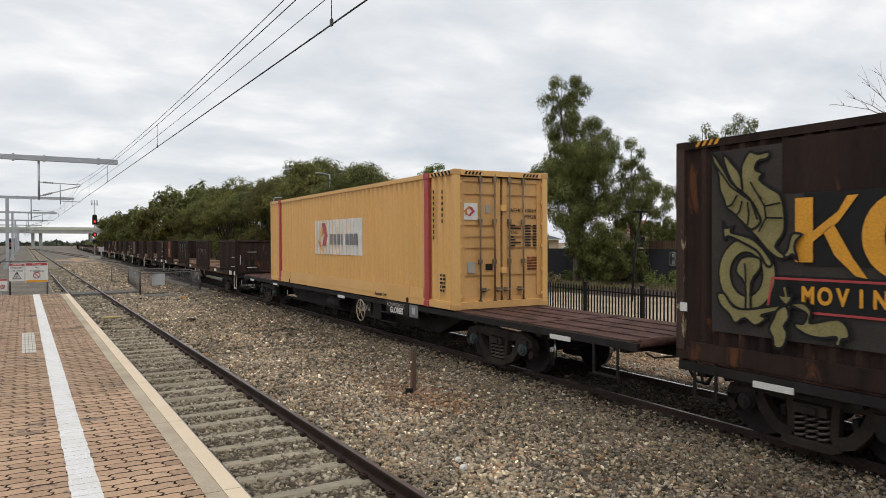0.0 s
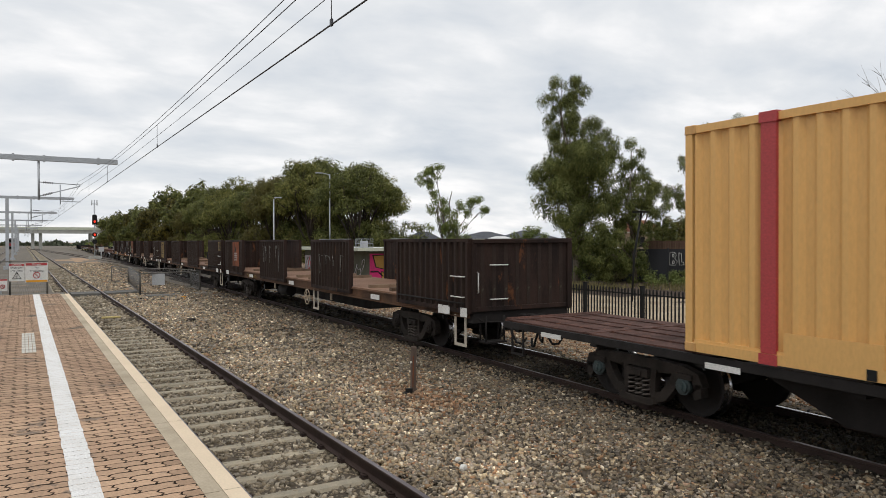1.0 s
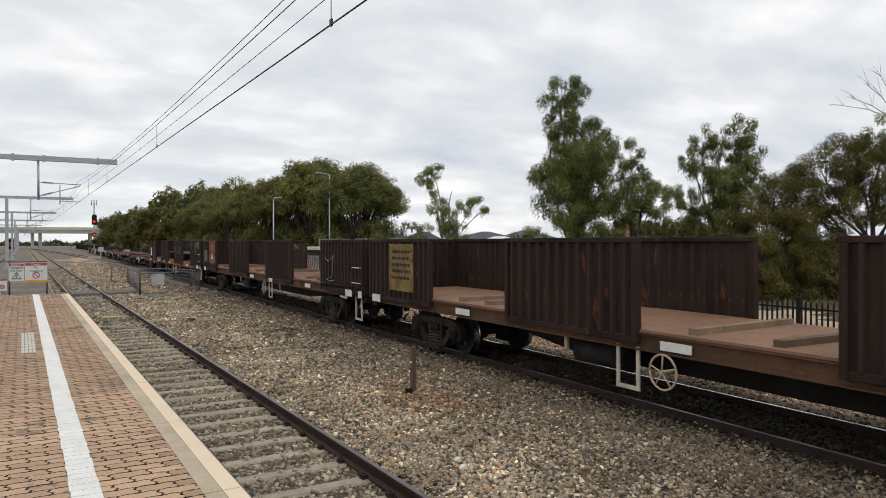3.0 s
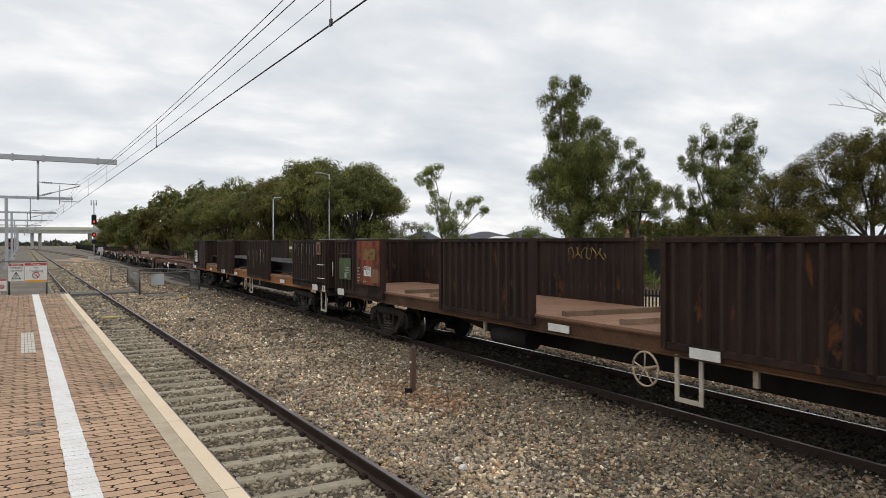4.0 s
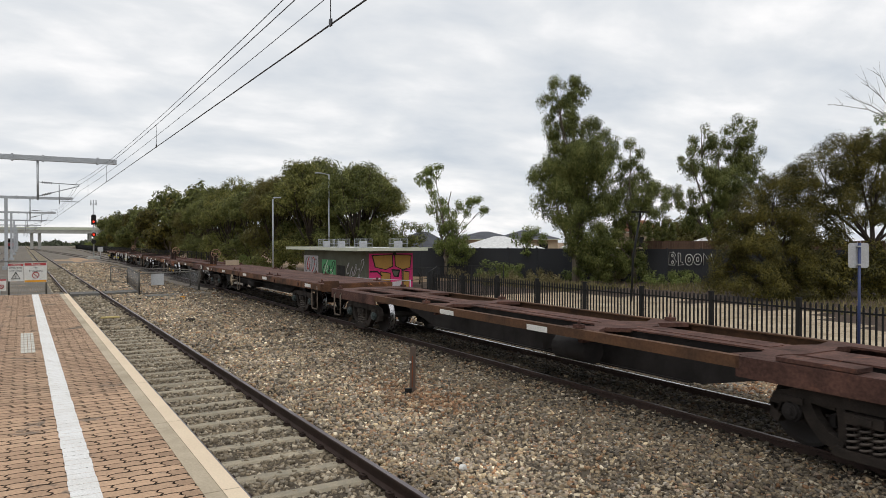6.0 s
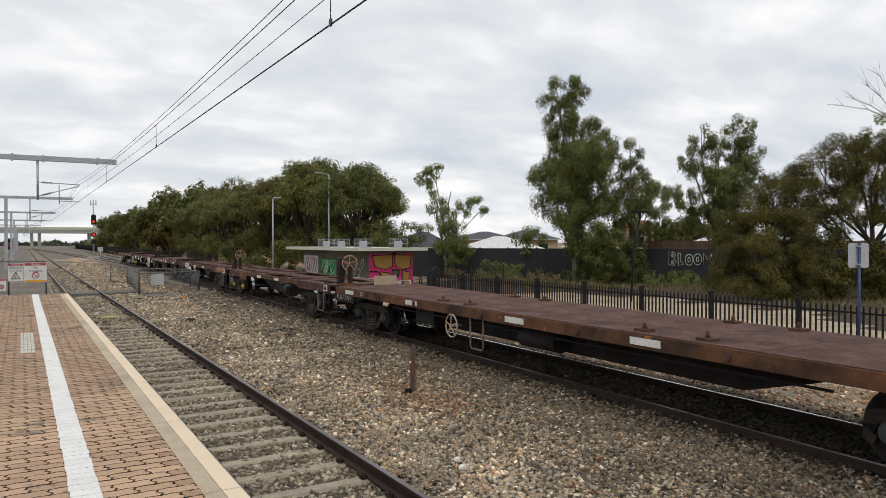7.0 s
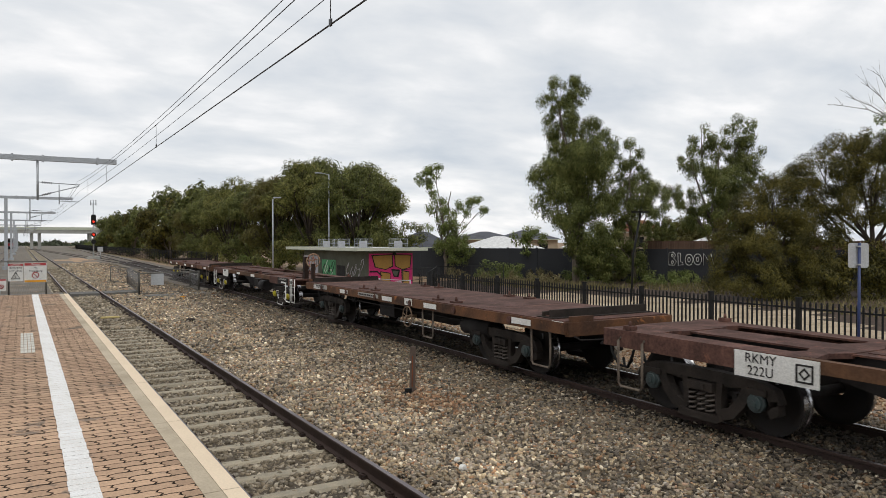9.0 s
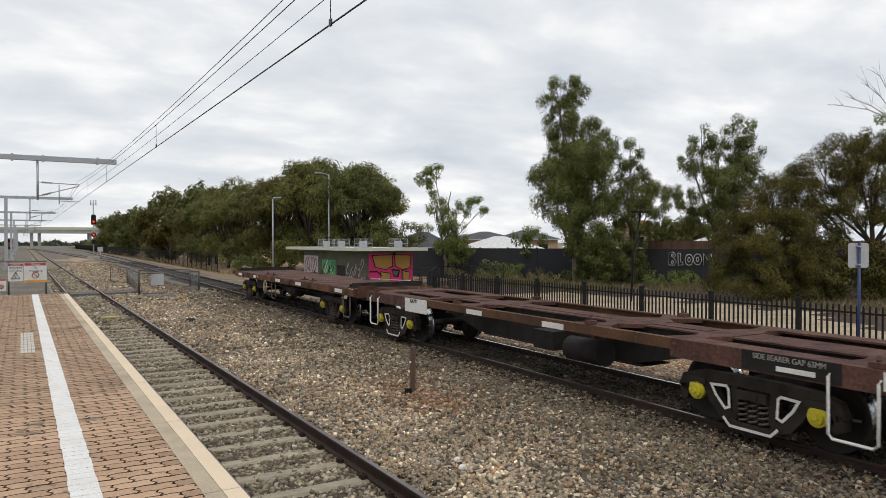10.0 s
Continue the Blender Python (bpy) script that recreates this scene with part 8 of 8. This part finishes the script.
# ---------------- crossing, cages, signs near the platform end ----------------
def crossing():
    bm = B()
    box(bm, 2.7, 39.8, -0.14, 1.30, 1.6, 0.24)
    prism(bm, [(3.6, 39.0), (5.4, 39.8), (5.2, 41.2), (3.6, 40.6)], "z", -0.26, -0.03)
    prism(bm, [(5.2, 36.4), (8.1, 36.9), (8.1, 38.2), (5.2, 37.6)], "z", -0.26, -0.08)
    box(bm, 0.4, 39.6, -0.14, 2.7, 1.6, 0.26)
    tagged(part("pedestrian_crossing", bm, "path"), "grey asphalt foot crossing over the tracks", "crossing", kind="structure")


crossing()
M["chain_mesh"] = material("chain_mesh", (0.25, 0.25, 0.25), 0.5, 0.5)


def cage(name, label, pts, h, base):
    c = tagged(obj(name, None), label, "barrier")
    for a, b in zip(pts, pts[1:]):
        a, b = Vector((*a, base)), Vector((*b, base))
        bm = B()
        for p in (a, b):
            tube(bm, [p, p + Vector((0, 0, h))], 0.045, 6)
        for z in (h - 0.03, 0.10):
            tube(bm, [a + Vector((0, 0, z)), b + Vector((0, 0, z))], 0.03, 5)
        part("frame", bm, "galv_dull", c)
        bm = B()
        n = max(4, int((b - a).length / 0.10))
        for i in range(n):
            p = a.lerp(b, i / n)
            q = a.lerp(b, min(1, (i + 5) / n))
            tube(bm, [p + Vector((0, 0, 0.1)), q + Vector((0, 0, h - 0.05))], 0.002, 3)
            tube(bm, [q + Vector((0, 0, 0.1)), p + Vector((0, 0, h - 0.05))], 0.002, 3)
        tagged(part("wire_mesh", bm, "chain_mesh", c), kind="stuff")
    return c


cage("maze_barrier", "dull galvanised wire mesh pedestrian maze barrier", [(5.75, 48.6), (5.05, 38.1), (8.22, 39.5)], 1.15, -0.17)
cage("maze_barrier", "galvanised wire mesh pedestrian maze barrier", [(5.1, 51.8), (5.75, 48.6), (8.5, 43.2), (8.22, 39.5)], 1.1, -0.17)
cage("end_gate", "galvanised mesh gate at the platform end", [(-1.6, 38.4), (-0.52, 38.4), (1.0, 38.4)], 1.75, -0.1)
bm = B()
box(bm, 5.95, 38.45, 0.62, 0.62, 0.03, 0.58)
tagged(part("blank_sign", bm, "sign_back"), "grey blank sign board wired to the barrier", "sign")


def warning_sign(x, y, z, w, h, band, label, lines, symbol, foot=None):
    s = tagged(obj("warning_sign", None), label, "sign")
    s.matrix_basis = pose(x, y, z)
    bm = B()
    box(bm, 0, 0, 0, w, 0.02, h)
    part("board", bm, "white_paint", s)
    bm = B()
    box(bm, 0, -0.014, h * 0.42, w * 0.96, 0.006, h * 0.13)
    part("band", bm, band, s)
    if foot:
        bm = B()
        box(bm, 0, -0.014, -h * 0.44, w * 0.96, 0.006, h * 0.10)
        part("foot_band", bm, foot, s)
    for i, (text, size) in enumerate(lines):
        cu = bpy.data.curves.new("lettering", "FONT")
        cu.body, cu.size, cu.align_x, cu.align_y, cu.extrude = text, size, "CENTER", "CENTER", 0.002
        tmp = new("lettering", cu)
        me = bpy.data.meshes.new_from_object(tmp.evaluated_get(bpy.context.evaluated_depsgraph_get()))
        bpy.data.objects.remove(tmp)
        me.materials.clear()
        me.materials.append(M["white_paint" if i == 0 else "black"])
        obj("lettering", me, s, pose(0, -0.021, h * (0.42 - 0.17 * i), 90))
    bm = B()
    if symbol == "triangle":
        a = h * 0.24
        pts = [(a * math.cos(radians(90 + 120 * k)), -0.016, -h * 0.24 + a * math.sin(radians(90 + 120 * k))) for k in range(4)]
        tube(bm, pts, 0.022, 4)
        tube(bm, [(0.03, -0.016, -h * 0.14), (-0.03, -0.016, -h * 0.24), (0.03, -0.016, -h * 0.24), (-0.02, -0.016, -h * 0.33)], 0.014, 4)
        part("symbol", bm, "black", s)
    else:
        a = h * 0.15
        tube(bm, [(a * math.cos(6.283 * k / 16), -0.016, -h * 0.14 + a * math.sin(6.283 * k / 16)) for k in range(17)], 0.018, 4)
        tube(bm, [(-a * 0.7, -0.016, -h * 0.14 + a * 0.7), (a * 0.7, -0.016, -h * 0.14 - a * 0.7)], 0.016, 4)
        part("symbol", bm, "red_paint", s)


warning_sign(-0.24, 38.33, 1.12, 0.62, 0.82, "red_paint", "white overhead live wires warning sign on the gate", [("DANGER", 0.10), ("OVERHEAD", 0.10), ("LIVE WIRES", 0.10)], "triangle")
warning_sign(0.56, 38.33, 1.10, 0.92, 0.92, "red_paint", "white no trespassing sign on the gate", [("Danger", 0.13), ("No", 0.12), ("Trespassing", 0.12)], "circle", "orange_paint")
warning_sign(-0.80, 38.36, 0.55, 0.36, 0.55, "red_paint", "small white and red warning sign", [("", 0.1)], "circle")


M["pale_yellow"] = material("pale_yellow", (0.62, 0.50, 0.22), 0.7)


def litter():
    bm = B()
    box(bm, 0, 0, 0.30, 0.32, 0.22, 0.07)
    tube(bm, [(0.05, 0, 0.28), (0.1, 0, 0.0)], 0.04, 6)
    o = tagged(part("orange_marker", bm, "orange_paint"), "small orange cable marker in the ballast", "marker")
    o.matrix_basis = pose(6.29, 33.6, -0.14) @ Matrix.Scale(0.62, 4)
    bm = B()
    pts = [(4.5 + 0.24 * k, 35.7 - 0.30 * k + 0.25 * math.sin(k * 1.3), -0.13 + 0.03 * math.sin(k * 2)) for k in range(8)]
    tube(bm, pts, 0.03, 6)
    tagged(part("cable", bm, "black"), "black cable lying across the ballast", "cable")
    bm = B()
    tube(bm, [(2.35, 27.2, -0.10), (2.35 + 0.60, 27.15, -0.10)], 0.04, 6)
    tagged(part("sleeper_marker", bm, "pale_yellow"), "pale yellow block between the rails", "marker")
    for x, y, z, k in ((4.53, 7.26, -0.10, 1.0), (4.41, 6.94, -0.09, 1.25)):
        bm = B()
        bmesh.ops.create_icosphere(bm, subdivisions=2, radius=0.036 * k)
        for v in bm.verts:
            v.co = Vector((v.co.x * 1.2, v.co.y * 0.9, v.co.z)) * (1 + 0.25 * noise.noise(v.co * 30 + Vector((x, 0, 0))))
        o = tagged(part("white_stone", bm, "white_paint"), "loose bright white stone among the ballast", "stone")
        o.matrix_basis = pose(x, y, z)
    bm = B()
    r = random.Random(3)
    for k in range(5):
        a = r.uniform(0, 6.28)
        tube(bm, [(0, 0, 0), (0.16 * math.cos(a), 0.16 * math.sin(a), 0.05), (0.38 * math.cos(a + 0.3), 0.38 * math.sin(a + 0.3), 0.01)], 0.035, 5, 0, 0.012)
    tagged(part("old_root", bm, "bark_dark"), "dark dead root lying on the ballast", "root").matrix_basis = pose(5.0, 24.8, -0.10)
    bm = B()
    tube(bm, [(0, 0, 0), (0.10, -0.10, 0.015), (0.26, -0.13, 0.02), (0.42, -0.22, 0.01)], 0.006, 5, 0, 0.003)
    tagged(part("dry_twig", bm, "timber_pale"), "thin dry twig on the ballast", "twig").matrix_basis = pose(5.75, 7.35, -0.075)


litter()


# ---------------- far end: road bridge, distance ----------------
def bridge():
    b = tagged(obj("road_bridge", None), "grey concrete road bridge across the tracks", "bridge")
    y = 290
    bm = B()
    box(bm, -28, y, 6.1, 110, 9, 1.2)
    part("girder", bm, "concrete_plain", b)
    bm = B()
    box(bm, -28, y - 4.6, 7.2, 112, 0.3, 1.0)
    part("parapet", bm, "eave", b)
    for x in (-46, -20, 4.3, 21.5):
        bm = B()
        for dx in (-1.2, 1.2) if x < 20 else (0,):
            box(bm, x + dx, y, 2.65, 1.0, 6, 5.7)
        part("pier", bm, "concrete_plain", b)
    bm = B()
    prism(bm, [(24.5, -0.6), (60, -0.6), (60, 6.7), (36, 6.7), (30, 5.4)], "y", y - 6, y + 6)
    part("abutment", bm, "grass", b)


bridge()
M["far_wood"] = leaf_material("far_wood", (0.05, 0.065, 0.04), (0.075, 0.09, 0.055), (0.11, 0.12, 0.075))
rows = []
r9 = random.Random(9)
for k in range(46):
    a = -95 + 5.6 * k
    rows.append((a, r9.uniform(-6, 6), r9.uniform(0.8, 2.2), r9.uniform(2.2, 3.6), 0.7))
fw = tagged(obj("far_trees", crown_mesh(rows, "far_wood", 2.0, 1.2, 0.06, 0.2, 31)), "hazy low trees along the horizon", "trees", kind="stuff")
fw.matrix_basis = pose(30, 520, -1, 0, 0, 30)
bush("shrub", "green shrubs on the bank below the bridge", 27, 262, [(-8 + 2.7 * k, 0, 1.6 + 0.6 * (k % 3), 1.9, 0.9) for k in range(7)], "leaf_bush", 33, 0.5, 0.25, 9)


def far_train():
    t = tagged(obj("railcar", None), "distant red and grey passenger train on the far track", "train")
    t.matrix_basis = pose(-3.2, 300, -0.05)
    bm = B()
    box(bm, 0, 10, 2.3, 2.9, 20, 3.0)
    bmesh.ops.bevel(bm, geom=list(bm.edges), offset=0.25, segments=2, affect="EDGES")
    part("body", bm, "grey_paint", t)
    bm = B()
    box(bm, 0, -0.05, 1.5, 2.3, 0.1, 0.9)
    part("nose", bm, "red_paint", t)
    bm = B()
    box(bm, 0, -0.05, 2.9, 2.3, 0.1, 1.0)
    part("windscreen", bm, "black", t)
    bm = B()
    box(bm, 0, 10, 0.5, 2.4, 19, 1.02)
    part("underframe", bm, "black", t)


far_train()


def grass():
    """Dry grass tufts along the fence and wall."""
    r = np.random.default_rng(77)
    V = []
    for x0, x1, y0, y1, n, h in ((28, 34, 33, 46, 2600, 0.45), (34, 46, 24, 35, 2600, 0.35), (15.6, 17, 66, 180, 1400, 0.5), (12, 16.5, 120, 260, 1200, 0.6), (29, 40, 12, 22, 1600, 0.3)):
        p = np.column_stack([r.uniform(x0, x1, n), r.uniform(y0, y1, n), np.full(n, GZ)])
        a = r.uniform(0, 6.283, n)
        w = np.column_stack([np.cos(a), np.sin(a), np.zeros(n)]) * 0.05
        t = np.column_stack([r.normal(0, 0.12, n), r.normal(0, 0.12, n), h * r.uniform(0.4, 1.2, n)])
        V.append(np.stack([p - w, p + w, p + t], 1).reshape(-1, 3))
    v = np.concatenate(V)
    f = np.arange(len(v)).reshape(-1, 3)
    tagged(obj("grass", raw("grass", v.tolist(), f.tolist(), "grass")), "dry yellow green grass tufts by the wall", "grass", kind="stuff")


grass()


def motions():
    """The train runs towards the platform and past it at one steady speed; its wheels roll."""
    for thing, u, z in TRAIN:
        walk(thing, [(t, on_line(u - SPEED * t, 0, z)) for t in range(11)])
    turn = math.degrees(SPEED / WHEEL_R)
    for w, dy in WHEELSETS:
        walk(w, [(k / 30, pose(0, dy, WHEEL_R, turn * k / 30, 0, 0)) for k in range(301)])


motions()
